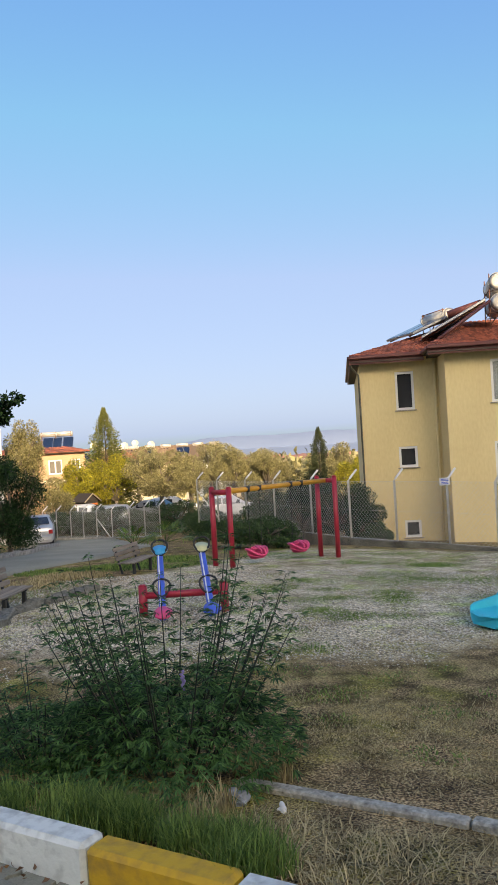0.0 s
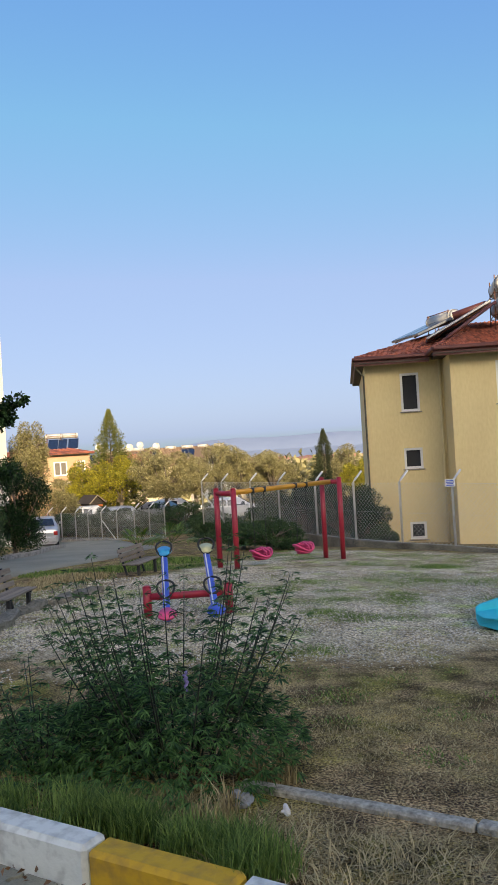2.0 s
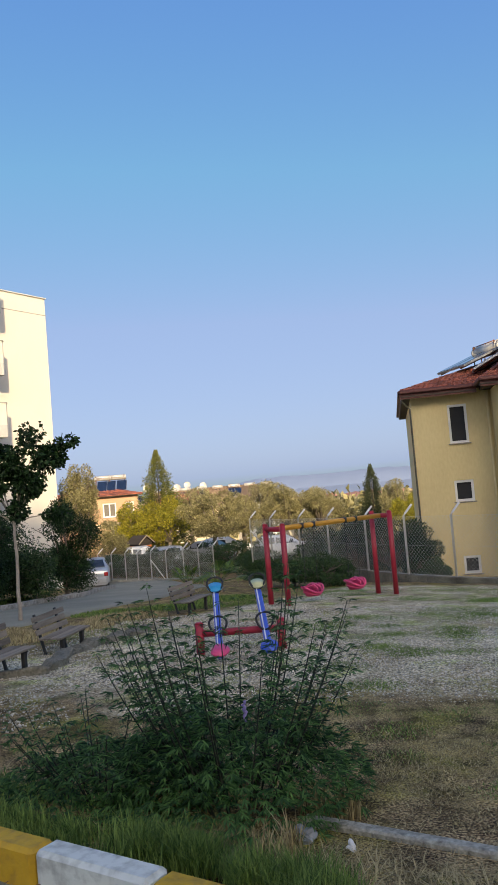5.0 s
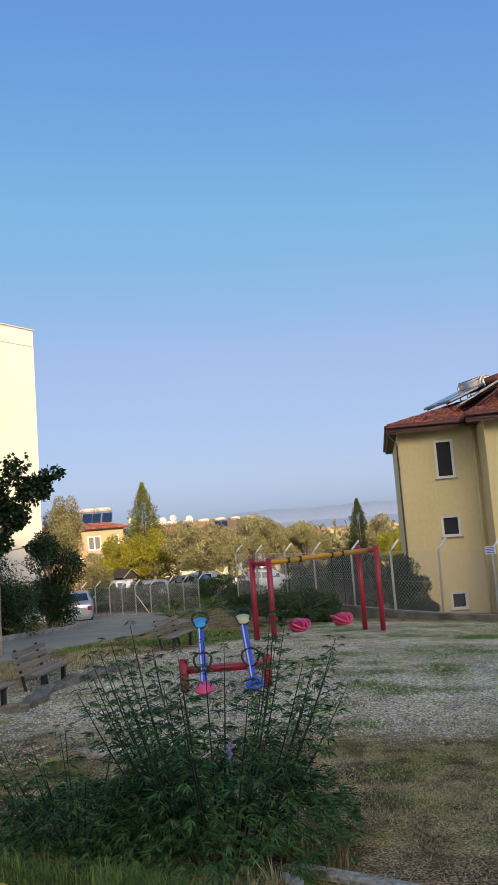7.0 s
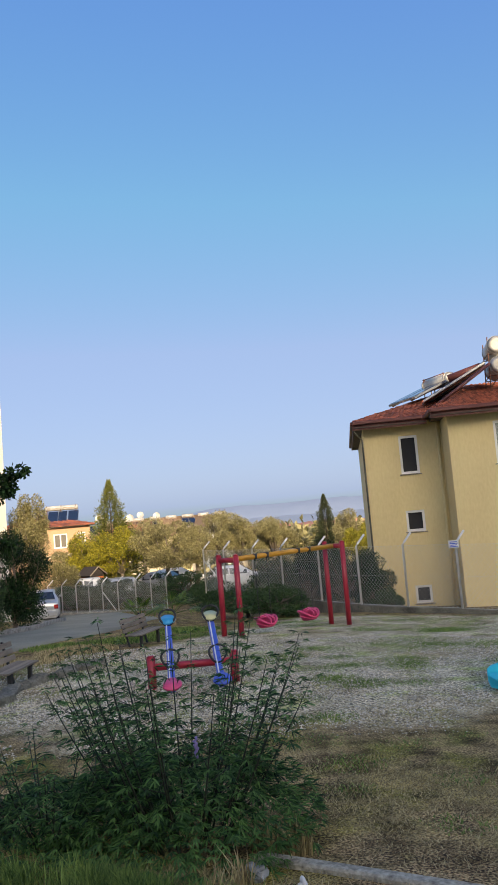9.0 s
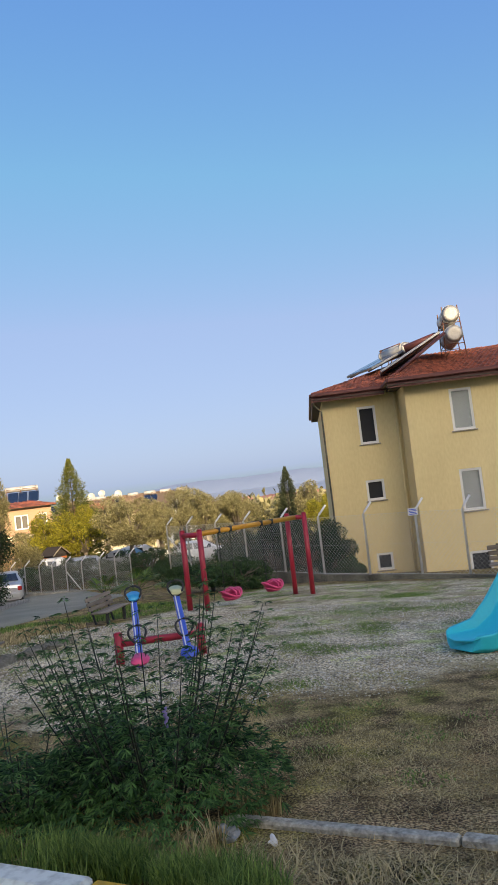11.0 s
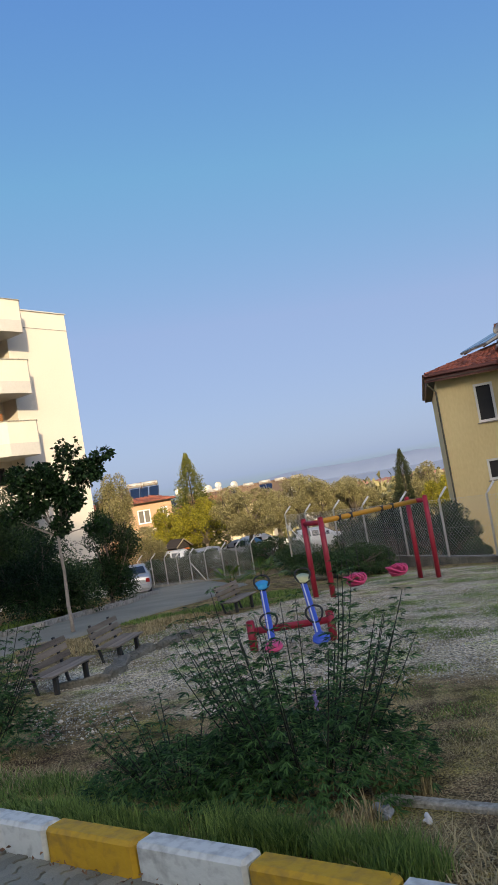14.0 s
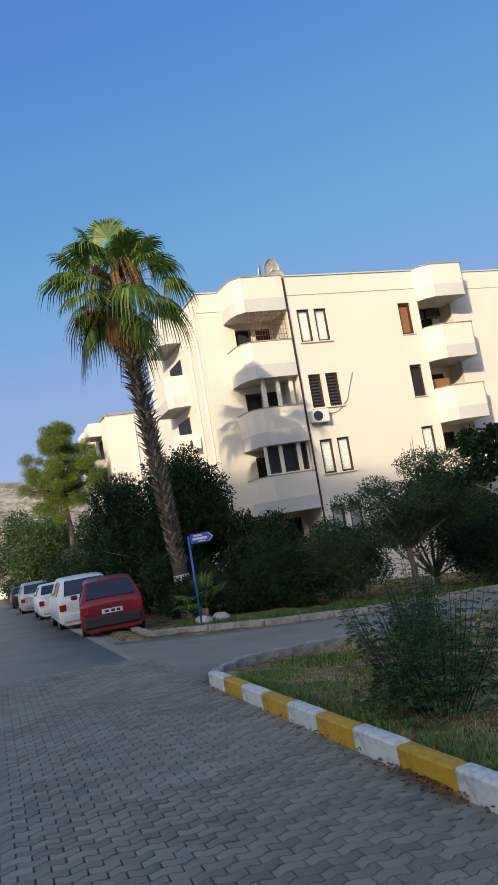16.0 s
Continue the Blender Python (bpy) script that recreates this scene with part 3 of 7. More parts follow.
def roof_plane(parent, a, b, c, d, mat, rows, cols):
    """Roof slope a-b (eave), d-c (ridge) as rows of rounded tiles."""
    a, b, c, d = map(Vector, (a, b, c, d))
    bm = bmesh.new()
    nrm = (b - a).cross(d - a).normalized()
    if nrm.z < 0:
        nrm = -nrm
    for i in range(rows):
        f0, f1 = i / rows, min(1, (i + 1.18) / rows)
        e0, e1 = a.lerp(d, f0), b.lerp(c, f0)
        g0, g1 = a.lerp(d, f1), b.lerp(c, f1)
        n = max(1, round((e1 - e0).length / cols))
        for j in range(n):
            k0, k1 = j / n, (j + 0.94) / n
            p = [e0.lerp(e1, k0), e0.lerp(e1, (k0 + k1) / 2), e0.lerp(e1, k1), g0.lerp(g1, k1), g0.lerp(g1, (k0 + k1) / 2), g0.lerp(g1, k0)]
            up = [0.05, 0.1, 0.05, 0.01, 0.055, 0.01]
            j_ = random.uniform(-0.012, 0.012)
            v = [bm.verts.new(q + nrm * (u + j_)) for q, u in zip(p, up)]
            bm.faces.new((v[0], v[1], v[4], v[5]))
            bm.faces.new((v[1], v[2], v[3], v[4]))
            w = bm.verts.new(p[0] - nrm * 0.02), bm.verts.new(p[2] - nrm * 0.02)
            bm.faces.new((w[0], w[1], v[2], v[1], v[0]))
    tiles = part("roof_tiles", bm, mat, parent)
    tiles["kind"] = "stuff"
    bm = bmesh.new()
    v = [bm.verts.new(q + nrm * k) for k in (0.0, -0.06) for q in (a, b, c, d)]
    bm.faces.new(v[:4])
    bm.faces.new(v[4:][::-1])
    for i in range(4):
        bm.faces.new((v[i], v[i + 4], v[(i + 1) % 4 + 4], v[(i + 1) % 4]))
    part("roof_deck", bm, M_SOFFIT, parent)


E1, E2 = 27.45, 25.65          # eave lines in front of the two fronts
ZE, ZR = 4.42, 5.72
roof_plane(house, (0.5, E1, ZE), (3.1, E1, ZE), (5.3, 31.5, ZR), (4.4, 31.5, ZR), M_TILE, 18, 0.17)
roof_plane(house, (3.1, E2, ZE), (12.9, E2, ZE), (9.0, 31.5, ZR + 0.2), (5.3, 31.5, ZR + 0.2), M_TILE, 24, 0.17)
roof_plane(house, (3.1, E1 + 0.3, ZE), (3.1, E2, ZE), (5.3, 31.5, ZR + 0.2), (5.3, 31.5, ZR), M_TILE, 12, 0.17)
roof_plane(house, (0.5, 38.3, ZE), (0.5, E1, ZE), (4.4, 31.5, ZR), (4.4, 33.5, ZR), M_TILE, 18, 0.17)
roof_plane(house, (12.9, E2, ZE), (12.9, 38.3, ZE), (9.0, 33.5, ZR + 0.2), (9.0, 31.5, ZR + 0.2), M_TILE, 12, 0.3)
roof_plane(house, (12.9, 38.3, ZE), (0.5, 38.3, ZE), (4.4, 33.5, ZR), (9.0, 33.5, ZR), M_TILE, 10, 0.4)
bm = bmesh.new()
for x0, x1, y in ((0.44, 3.1, E1), (3.04, 12.9, E2)):
    box(bm, ((x0 + x1) / 2, y - 0.05, ZE - 0.03), (x1 - x0, 0.12, 0.13), bevel=0.02)
    box(bm, ((x0 + x1) / 2, y + 0.03, ZE - 0.13), (x1 - x0, 0.03, 0.30))
box(bm, (3.05, (E1 + E2) / 2, ZE - 0.03), (0.12, E1 - E2, 0.13), bevel=0.02)
box(bm, (0.44, 33, ZE - 0.03), (0.12, 11, 0.13), bevel=0.02)
box(bm, (0.5, 33, ZE - 0.14), (0.03, 11, 0.12))
part("gutter", bm, M_GUTTER, house, "dark red-brown metal gutter")
bm = bmesh.new()
box(bm, (1.8, 27.7, ZE - 0.2), (2.6, 0.55, 0.04))
box(bm, (7.9, 25.9, ZE - 0.2), (9.7, 0.55, 0.04))
box(bm, (0.67, 33, ZE - 0.2), (0.3, 10.5, 0.04))
part("soffit", bm, M_SOFFIT, house)
part("attic_floor", box(bmesh.new(), (7.9, 32.1, ZE - 0.14), (9.3, 11.6, 0.08)), M_SOFFIT, house)
part("attic_floor", box(bmesh.new(), (2.2, 33.0, ZE - 0.14), (2.1, 9.8, 0.08)), M_SOFFIT, house)
bm = hose(bmesh.new(), [(0.5, 27.5, ZE - 0.1), (0.5, 27.55, ZE - 0.35), (0.77, 27.96, ZE - 0.62), (0.785, 27.97, ZB)], 0.032)
part("downpipe", bm, M_WALLCONC, house, "grey downpipe at the corner")
bm = hose(bmesh.new(), [(3.5, 27.93, ZE - 0.2), (3.5, 27.93, ZB)], 0.05)
part("downpipe", bm, M_YHOUSE, house)


def solar_heater(parent_label, m, tanks, panels, slant=2.0, tilt=36, rad=0.29):
    """Roof solar water heater: collectors on a frame with a tank behind."""
    ob = thing("solar_heater", m, parent_label, "solar heater", group="roof solar heaters")
    sn, cs = math.sin(radians(tilt)), math.cos(radians(tilt))
    for i in range(panels):
        x = (i - (panels - 1) / 2) * 1.02
        lean = Matrix.Translation((x, 0, 0)) @ Matrix.Rotation(radians(tilt), 4, "X")
        bm = box(bmesh.new(), (0, slant / 2, 0.03), (0.96, slant, 0.09), bevel=0.01)
        p = place(part("collector", bm, M_STEEL, ob), lean)
        bm = box(bmesh.new(), (0, slant / 2, 0.08), (0.88, slant - 0.1, 0.012))
        part("collector_glass", bm, M_COLLECTOR, p)
    top, back = slant * sn, slant * cs
    w = max(0.75, panels * 0.42)
    for y, z in tanks:
        bm = bmesh.new()
        tube(bm, (-w, back + y, top + z), (w, back + y, top + z), rad, seg=20)
        for k in (-1, 1):
            tube(bm, (k * w, back + y, top + z), (k * (w + 0.05), back + y, top + z), rad, rad * 0.6, seg=20)
            tube(bm, (k * (w - 0.1), back + y, top + z), (k * (w - 0.06), back + y, top + z), rad + 0.015, seg=20)
        part("tank", bm, M_TANK, ob)
    hi = top + max(z for _, z in tanks) + rad
    y0, y1 = back + tanks[0][0] - rad, back + tanks[0][0] + rad
    for x in (-w * 0.85, w * 0.85):
        for pts, r_ in ([((x, y0, top - 1.0), (x, y0 + 0.05, hi))], 0.022), ([((x, y1 + 0.1, top - 1.0), (x, y1 - 0.05, hi))], 0.022), ([((x, y0, top - 0.45), (x, y1 + 0.05, top - 0.45)), ((x, y0, top + 0.35), (x, y1, top + 0.35))], 0.018), \
                ([((x, 0, -0.04), (x, back, top - 0.05))], 0.03), ([((x, back * 0.6, top * 0.6), (x, back * 0.6, top * 0.6 - 0.5))], 0.018), ([((x, y0, top - 0.9), (x, y1, top - 0.1))], 0.015):
            for p, q in pts:
                part("stand_bar", hose(bmesh.new(), [p, q], r_, 5), M_RUST, ob)
    for z in (top - 0.45, top + 0.35):
        part("stand_bar", hose(bmesh.new(), [(-w * 0.85, y0, z), (w * 0.85, y0, z)], 0.018, 5), M_RUST, ob)
    return ob


solar_heater("solar heater with blue collectors and one steel tank", HM @ frame_at((2.5, 29.93, 5.3), -64), [(0.2, 0.14)], 2, 1.7, 22, 0.26)
solar_heater("tall solar heater with two stacked white tanks", HM @ frame_at((3.235, 29.14, 5.02), -94), [(0.47, 0.66), (0.5, -0.09)], 2, 2.6, 27, 0.33)
part("side_channel", place_bar((3.55, 26.75, 4.75), (5.55, 27.65, 6.1), 0.06), M_GUTTER, house, "dark red metal channel")
part("pipe_guard", place_bar((4.3, 29.3, 5.95), (5.5, 29.0, 6.25), 0.16), M_GUTTER, house, "dark red lagged pipe")

# ---- white apartment block ----
# wall space: x along the front (away from the road), y into the block, z up.
WR = -28.6
WM = Matrix.Translation(U * WR) @ Matrix(((N.x, -U.x, 0, 0), (N.y, -U.y, 0, 0), (0, 0, 1, 0), (0, 0, 0, 1)))
block = thing("apartment_building", WM, "cream-white four-storey apartment block with corner balconies", "building")
K = WR / -31.0


def zz(z):
    return 1.5 + (z - 1.5) * K


WT = 11.7
FL = [zz(9.38), zz(6.27), zz(3.22), zz(0.2)]       # window sills
x_ = lambda s: s * K
LEFT, RIGHT = 9.45, 25.1
BAY0, BAY1, LOG0, LOG1 = 10.5, 12.85, 19.35, 21.45      # corner bay and the balcony recess
YB, YR = 1.7, 0.5                                       # set-backs of the outer wall strips
M_SHUTTER = material("orange_brown_shutter", (0.36, 0.15, 0.05), (0.20, 0.08, 0.03), rough=0.6, scale=3, fine=30, stretch=(8, 8, 0.6))
M_LOUVRE = material("dark_louvre", (0.10, 0.10, 0.095), (0.05, 0.05, 0.05), rough=0.6)
holes = [(x_(a) - BAY1, x_(b) - BAY1, z, z + 1.45) for z in FL for a, b in ((14.42, 15.06), (15.3, 15.94), (19.84, 20.52))]
bm = opening_wall(bmesh.new(), LOG0 - BAY1, -4.0, WT, holes, 0.3)
front = Matrix.Translation((BAY1, 0, 0))
place(part("wall", bm, M_WHOUSE, block), front)
for i, (a, b, c, d) in enumerate(holes):
    floor_, k = divmod(i, 3)
    back = {(0, 2): M_SHUTTER, (1, 0): M_ROOMSHADE, (1, 1): M_ROOMSHADE, (1, 2): M_ROOMSHADE}.get((floor_, k), M_CURTAIN)
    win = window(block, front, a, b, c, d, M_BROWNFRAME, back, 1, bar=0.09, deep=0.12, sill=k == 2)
    if floor_ == 1 and k < 2:
        for q in range(9):
            part("louvre", box(bmesh.new(), ((b - a) / 2, -0.03, 0.17 + q * 0.14), (b - a - 0.2, 0.02, 0.05), Matrix.Rotation(radians(30), 4, "X")), M_LOUVRE, win)
for z in FL:
    part("window_sill", box(bmesh.new(), (x_(15.18), -0.03, z - 0.025), (x_(1.7), 0.12, 0.05), bevel=0.01), M_WHOUSE, block)
doors = [(a - LEFT, b - LEFT, z - 0.75, z + 1.2) for z in FL for a, b in ((11.0, 11.75), (11.95, 12.65))]
bm = opening_wall(bmesh.new(), BAY1 - LEFT, -4.0, WT, doors, 0.3)
bay = Matrix.Translation((LEFT, YB, 0))
place(part("wall", bm, M_WHOUSE, block), bay)
for a, b, c, d in doors:
    window(block, bay, a, b, c, d, M_BROWNFRAME, M_ROOMSHADE, 1, sill=False, bar=0.08, deep=0.12)
doors = [(0.3, 1.7, z - 0.75, z + 1.2) for z in FL]
bm = opening_wall(bmesh.new(), LOG1 - LOG0, -4.0, WT, doors, 0.3)
rec = Matrix.Translation((LOG0, 1.5, 0))
place(part("wall", bm, M_WHOUSE, block), rec)
for a, b, c, d in doors:
    window(block, rec, a, b, c, d, M_BROWNFRAME, M_ROOMSHADE, 2, sill=False, bar=0.08, deep=0.12)
for name, c, d in (("roof_slab", ((LEFT + RIGHT) / 2, 7.05, WT - 0.15), (RIGHT - LEFT - 0.6, 9.9, 0.3)), ("wall", (RIGHT - 0.15, 6.4, (WT - 4) / 2), (0.3, 11.2, WT + 4)),
                   ("wall", (LEFT + 0.15, 7.0, (WT - 4) / 2), (0.3, 10.0, WT + 4)), ("wall", ((LEFT + RIGHT) / 2, 12.15, (WT - 4) / 2), (RIGHT - LEFT, 0.3, WT + 4)),
                   ("wall", (BAY1 + 0.125, (YB + 0.3) / 2, (WT - 4) / 2), (0.25, YB - 0.3, WT + 4)), ("wall", (LOG0 - 0.125, 1.05, (WT - 4) / 2), (0.25, 1.5, WT + 4)),
                   ("wall", (LOG1 + 0.125, 1.3, (WT - 4) / 2), (0.25, 1.0, WT + 4)), ("wall", ((LOG1 + RIGHT) / 2, YR + 0.15, (WT - 4) / 2), (RIGHT - LOG1, 0.3, WT + 4)),
                   ("roof_slab", ((BAY1 + LOG0) / 2, 1.05, WT - 0.15), (LOG0 - BAY1 - 0.5, 1.5, 0.3))):
    part(name, box(bmesh.new(), c, d), M_WHOUSE, block)
for a, b, y in ((LEFT - 0.05, BAY0, YB), (BAY1, LOG0, 0), (LOG1, RIGHT + 0.06, YR)):
    part("coping", box(bmesh.new(), ((a + b) / 2, y + 0.13, WT + 0.025), (b - a, 0.38, 0.05)), M_GREYBAND, block)
    part("render_joint", box(bmesh.new(), ((a + b) / 2, y - 0.004, WT - 0.84), (b - a, 0.012, 0.035)), M_CONC, block)
part("coping", box(bmesh.new(), (LEFT + 0.12, 7.1, WT + 0.025), (0.38, 10.4, 0.05)), M_GREYBAND, block)


def balcony(name, outline, ring, z0, z1, band):
    """Rounded balcony parapet along the ring points, with a grey foot band and a floor slab over the outline."""
    bm = bmesh.new()
    n = len(ring)
    ins = []
    for i, (x, y) in enumerate(ring):
        a, b = Vector(ring[max(i - 1, 0)]), Vector(ring[min(i + 1, n - 1)])
        d = (b - a).normalized()
        ins.append((x - d.y * 0.12, y + d.x * 0.12))
    for zb, zt, mi, o in ((z0, z0 + band, 1, 0.0), (z0 + band, z1, 0, 0.0), (z1, z1 + 0.045, 2, 0.03)):
        for i in range(n - 1):
            d = (Vector(ring[i + 1]) - Vector(ring[i])).normalized()
            a, b, c, e = [Vector(p) for p in (ring[i], ring[i + 1], ins[i + 1], ins[i])]
            q = Vector((d.y, -d.x)) * o
            prism(bm, [tuple(a + q), tuple(b + q), tuple(c - q), tuple(e - q)], zb, zt, mi)
    prism(bm, outline, z0 - 0.06, z0, 1)
    bmesh.ops.remove_doubles(bm, verts=bm.verts[:], dist=0.002)
    return part(name, bm, [M_WHOUSE, M_GREYBAND, M_CONC], block)


RING_L = [(BAY0, YB), (10.55, 0.75), (10.68, 0.3), (10.98, -0.03), (11.9, -0.07), (12.72, -0.09), (BAY1 - 0.02, -0.08)]
RING_R = [(LOG0 - 0.02, -0.01), (19.55, -0.4), (19.95, -0.66), (20.75, -0.72), (21.45, -0.74), (21.55, -0.66), (LOG1 + 0.1, YR - 0.01)]
for zt, h in ((None, 1.55), (9.55, 1.6), (6.5, 1.6), (3.45, 1.6), (0.4, 1.5)):
    top = WT + 0.03 if zt is None else zz(zt)
    balcony("balcony", RING_L + [(BAY1 - 0.02, YB)], RING_L, top - h * K, top, 0.5)
    balcony("balcony", RING_R + [(LOG1 - 0.02, 1.5), (LOG0 + 0.02, 1.5)], RING_R, top - h * K, top, 0.5)
# glazed-in bay on the second floor
bm = opening_wall(bmesh.new(), 1.95, 0, zz(4.9) - zz(3.45) - 0.1, [(0.1, 0.62, 0.06, 1.2), (0.78, 1.42, 0.06, 1.2), (1.6, 1.88, 0.06, 1.2)], 0.15)
glazed = Matrix.Translation((10.86, 0.14, zz(3.45) + 0.05))
place(part("bay_wall", bm, M_WHOUSE, block), glazed)
for a, b in ((0.1, 0.62), (0.78, 1.42), (1.6, 1.88)):
    window(block, glazed, a, b, 0.06, 1.2, M_BROWNFRAME, M_ROOMSHADE, 1, sill=False, bar=0.07, deep=0.08)
# white posts on the open corner balcony below the grille
for x in (11.35, 12.0, 12.6):
    part("balcony_post", box(bmesh.new(), (x, 0.35, zz(7.2)), (0.16, 0.12, 1.36)), M_WHOUSE, block)
# balconies on the side towards the road
for zt, h in ((12.72, 1.4), (9.55, 1.55), (6.5, 1.55), (3.45, 1.55)):
    o = [(LEFT, 8.2), (LEFT - 0.95, 8.0), (LEFT - 1.0, 5.4), (LEFT - 0.75, 5.0), (LEFT, 4.9)]
    bm = bmesh.new()
    prism(bm, o, zz(zt - h) - 0.06, zz(zt - h), 1)
    for a, b in zip(o, o[1:]):
        d = (Vector(b) - Vector(a)).normalized()
        q = Vector((-d.y, d.x)) * 0.12
        ring = [a, b, (b[0] + q.x, b[1] + q.y), (a[0] + q.x, a[1] + q.y)]
        prism(bm, ring, zz(zt - h), zz(zt - h) + 0.45, 1)
        prism(bm, ring, zz(zt - h) + 0.45, zz(zt), 0)
    bmesh.ops.remove_doubles(bm, verts=bm.verts[:], dist=0.002)
    part("balcony", bm, [M_WHOUSE, M_GREYBAND], block)
    # thin sheet on the wall, coloured near-black for the room's shade
    bm = box(bmesh.new(), (LEFT - 0.006, 6.6, zz(zt) + 0.3), (0.02, 2.2, 1.2))
    part("balcony_door", bm, M_ROOMSHADE, block)
for y in (2.3, 3.6):
    bm = hose(bmesh.new(), [(LEFT - 0.06, y, WT - 0.4), (LEFT - 0.06, y, -3)], 0.05, 6)
    part("downpipe", bm, M_WHOUSE, block)
# dishes on the roof, air conditioners and the cable on the front
for i, (sx, up, tilt) in enumerate(((14.15, 0.72, 10), (14.3, 0.22, -8), (13.5, 0.4, 62))):
    bm = bmesh.new()
    bmesh.ops.create_uvsphere(bm, u_segments=18, v_segments=10, radius=0.42, matrix=Matrix.Diagonal((1, 1, 0.28, 1)))
    bmesh.ops.delete(bm, geom=[v for v in bm.verts if v.co.z > 0.01], context="VERTS")
    bmesh.ops.solidify(bm, geom=bm.faces[:], thickness=0.015)
    m = WM @ Matrix.Translation((x_(sx), 1.2, WT + 0.15 + up)) @ Matrix.Rotation(radians(100), 4, "X") @ Matrix.Rotation(radians(tilt), 4, "Y")
    dish = single("satellite_dish", bm, M_TANK, m, "round pale satellite dish on the flat roof edge", "satellite dish", "roof dishes", smooth_faces=True)
    bm = hose(bmesh.new(), [(0, 0, 0), (0, -0.3, -0.2), (0, -0.45 - up, -0.12)], 0.025, 6)
    part("mast", bm, M_STEEL, dish)


def ac_unit(m, label, casing=None):
    ob = thing("air_conditioner", m, label, "air conditioner", "wall air conditioners")
    part("casing", box(bmesh.new(), (0, -0.17, 0.28), (0.8, 0.3, 0.55), bevel=0.02), casing or M_WHITE, ob)
    bm = bmesh.new()
    tube(bm, (-0.12, -0.325, 0.28), (-0.12, -0.34, 0.28), 0.21, seg=20)
    part("fan_grille", bm, M_BENCHLEG, ob)
    for k in (-0.3, 0.3):
        part("bracket", box(bmesh.new(), (k, -0.15, -0.02), (0.04, 0.3, 0.04)), M_STEEL, ob)
    return ob


ac_unit(WM @ Matrix.Translation((x_(14.55), 0, zz(5.55))), "white outdoor air conditioner on brackets under the windows")
ac_unit(WM @ Matrix.Translation((20.0, 1.5, zz(10.45))), "dark air conditioner standing inside the top balcony", M_SOFFIT)
ac_unit(WM @ Matrix.Translation((20.9, 1.5, zz(10.5))), "dark air conditioner standing inside the top balcony", M_SOFFIT)
ac_unit(WM @ Matrix.Translation((LOG1 + 0.3, YR, zz(5.75))), "slim white air conditioner beside the balcony")
cab = thing("balcony_cabinet", WM @ Matrix.Translation((20.1, 0.75, zz(4.9) + 0.06)), "orange-brown wooden cabinet standing on a balcony", "cabinet")
part("body", box(bmesh.new(), (0, 0, 1.0), (1.1, 0.4, 2.0), bevel=0.02), M_SHUTTER, cab)
for k in (-1, 1):
    part("door", box(bmesh.new(), (k * 0.27, -0.21, 1.0), (0.5, 0.03, 1.9), bevel=0.008), M_SHUTTER, cab)
ac_unit(WM @ Matrix.Translation((LEFT - 0.05, 4.4, zz(5.6))) @ Matrix.Rotation(radians(-90), 4, "Z"), "white air conditioner on the side wall by the balcony")
bm = hose(bmesh.new(), [(x_(14.95), -0.03, zz(5.9)), (x_(15.6), -0.03, zz(6.0)), (x_(16.2), -0.03, zz(6.5)), (x_(16.5), -0.03, zz(7.3)), (x_(16.7), -0.03, zz(7.75))], 0.02, 6)
part("cable", bm, M_CONC, block)
bm = box(bmesh.new(), (BAY1 + 0.05, -0.04, zz(6.2)), (0.06, 0.06, 11.6))
part("downpipe", bm, M_BROWNFRAME, block)
# iron grille on the top corner balcony
bm = bmesh.new()
for k in range(15):
    hose(bm, [(11.0 + k * 0.122, 0.06, zz(9.55)), (11.0 + k * 0.122, 0.06, zz(11.1))], 0.009, 4)
for k in range(7):
    hose(bm, [(11.0, 0.06, zz(9.65) + k * 0.21), (12.75, 0.06, zz(9.65) + k * 0.21)], 0.009, 4)
part("balcony_grille", bm, M_RUST, block)

# second block further down the road
W2 = Matrix.Translation(U * -58 + N * 9.5) @ WM.to_3x3().to_4x4()
block2 = thing("apartment_building", W2, "cream-white apartment block farther down the road", "building")
h2 = [(4.6, 5.5, z, z + 1.3) for z in (9.0, 6.1, 3.2)]
bm = opening_wall(bmesh.new(), 8, -4, 11.7, h2, 0.3)
part("wall", bm, M_WHOUSE, block2)
for a, b, c, d in h2:
    window(block2, Matrix.Identity(4), a, b, c, d, M_BROWNFRAME, M_ROOMSHADE, 2, bar=0.08)
h3 = [(x, x + 2.2, z - 0.4, z + 1.3) for z in (9.0, 6.1, 3.2) for x in (1.2, 5.4)]
side = Matrix.Translation((0, 10.3, 0)) @ Matrix.Rotation(radians(-90), 4, "Z")
bm = opening_wall(bmesh.new(), 10, -4, 11.7, h3, 0.3)
place(part("wall", bm, M_WHOUSE, block2), side)
for a, b, c, d in h3:
    window(block2, side, a, b, c, d, M_BROWNFRAME, M_ROOMSHADE, 2, bar=0.08)
for z in (11.1, 8.1, 5.2, 2.3):
    for y in (3.9, 8.1):
        part("balcony", box(bmesh.new(), (-0.5, y, z), (1.0, 2.9, 1.1), bevel=0.05), M_WHOUSE, block2)
part("downpipe", hose(bmesh.new(), [(2.2, -0.06, 11.5), (2.2, -0.06, -3)], 0.06, 6), M_WHOUSE, block2)
part("roof", box(bmesh.new(), (4, 5.2, 11.75), (8.2, 10.5, 0.2)), M_CONC, block2)
part("wall", box(bmesh.new(), (8.16, 5.3, 3.8), (0.3, 10, 15.6)), M_WHOUSE, block2)

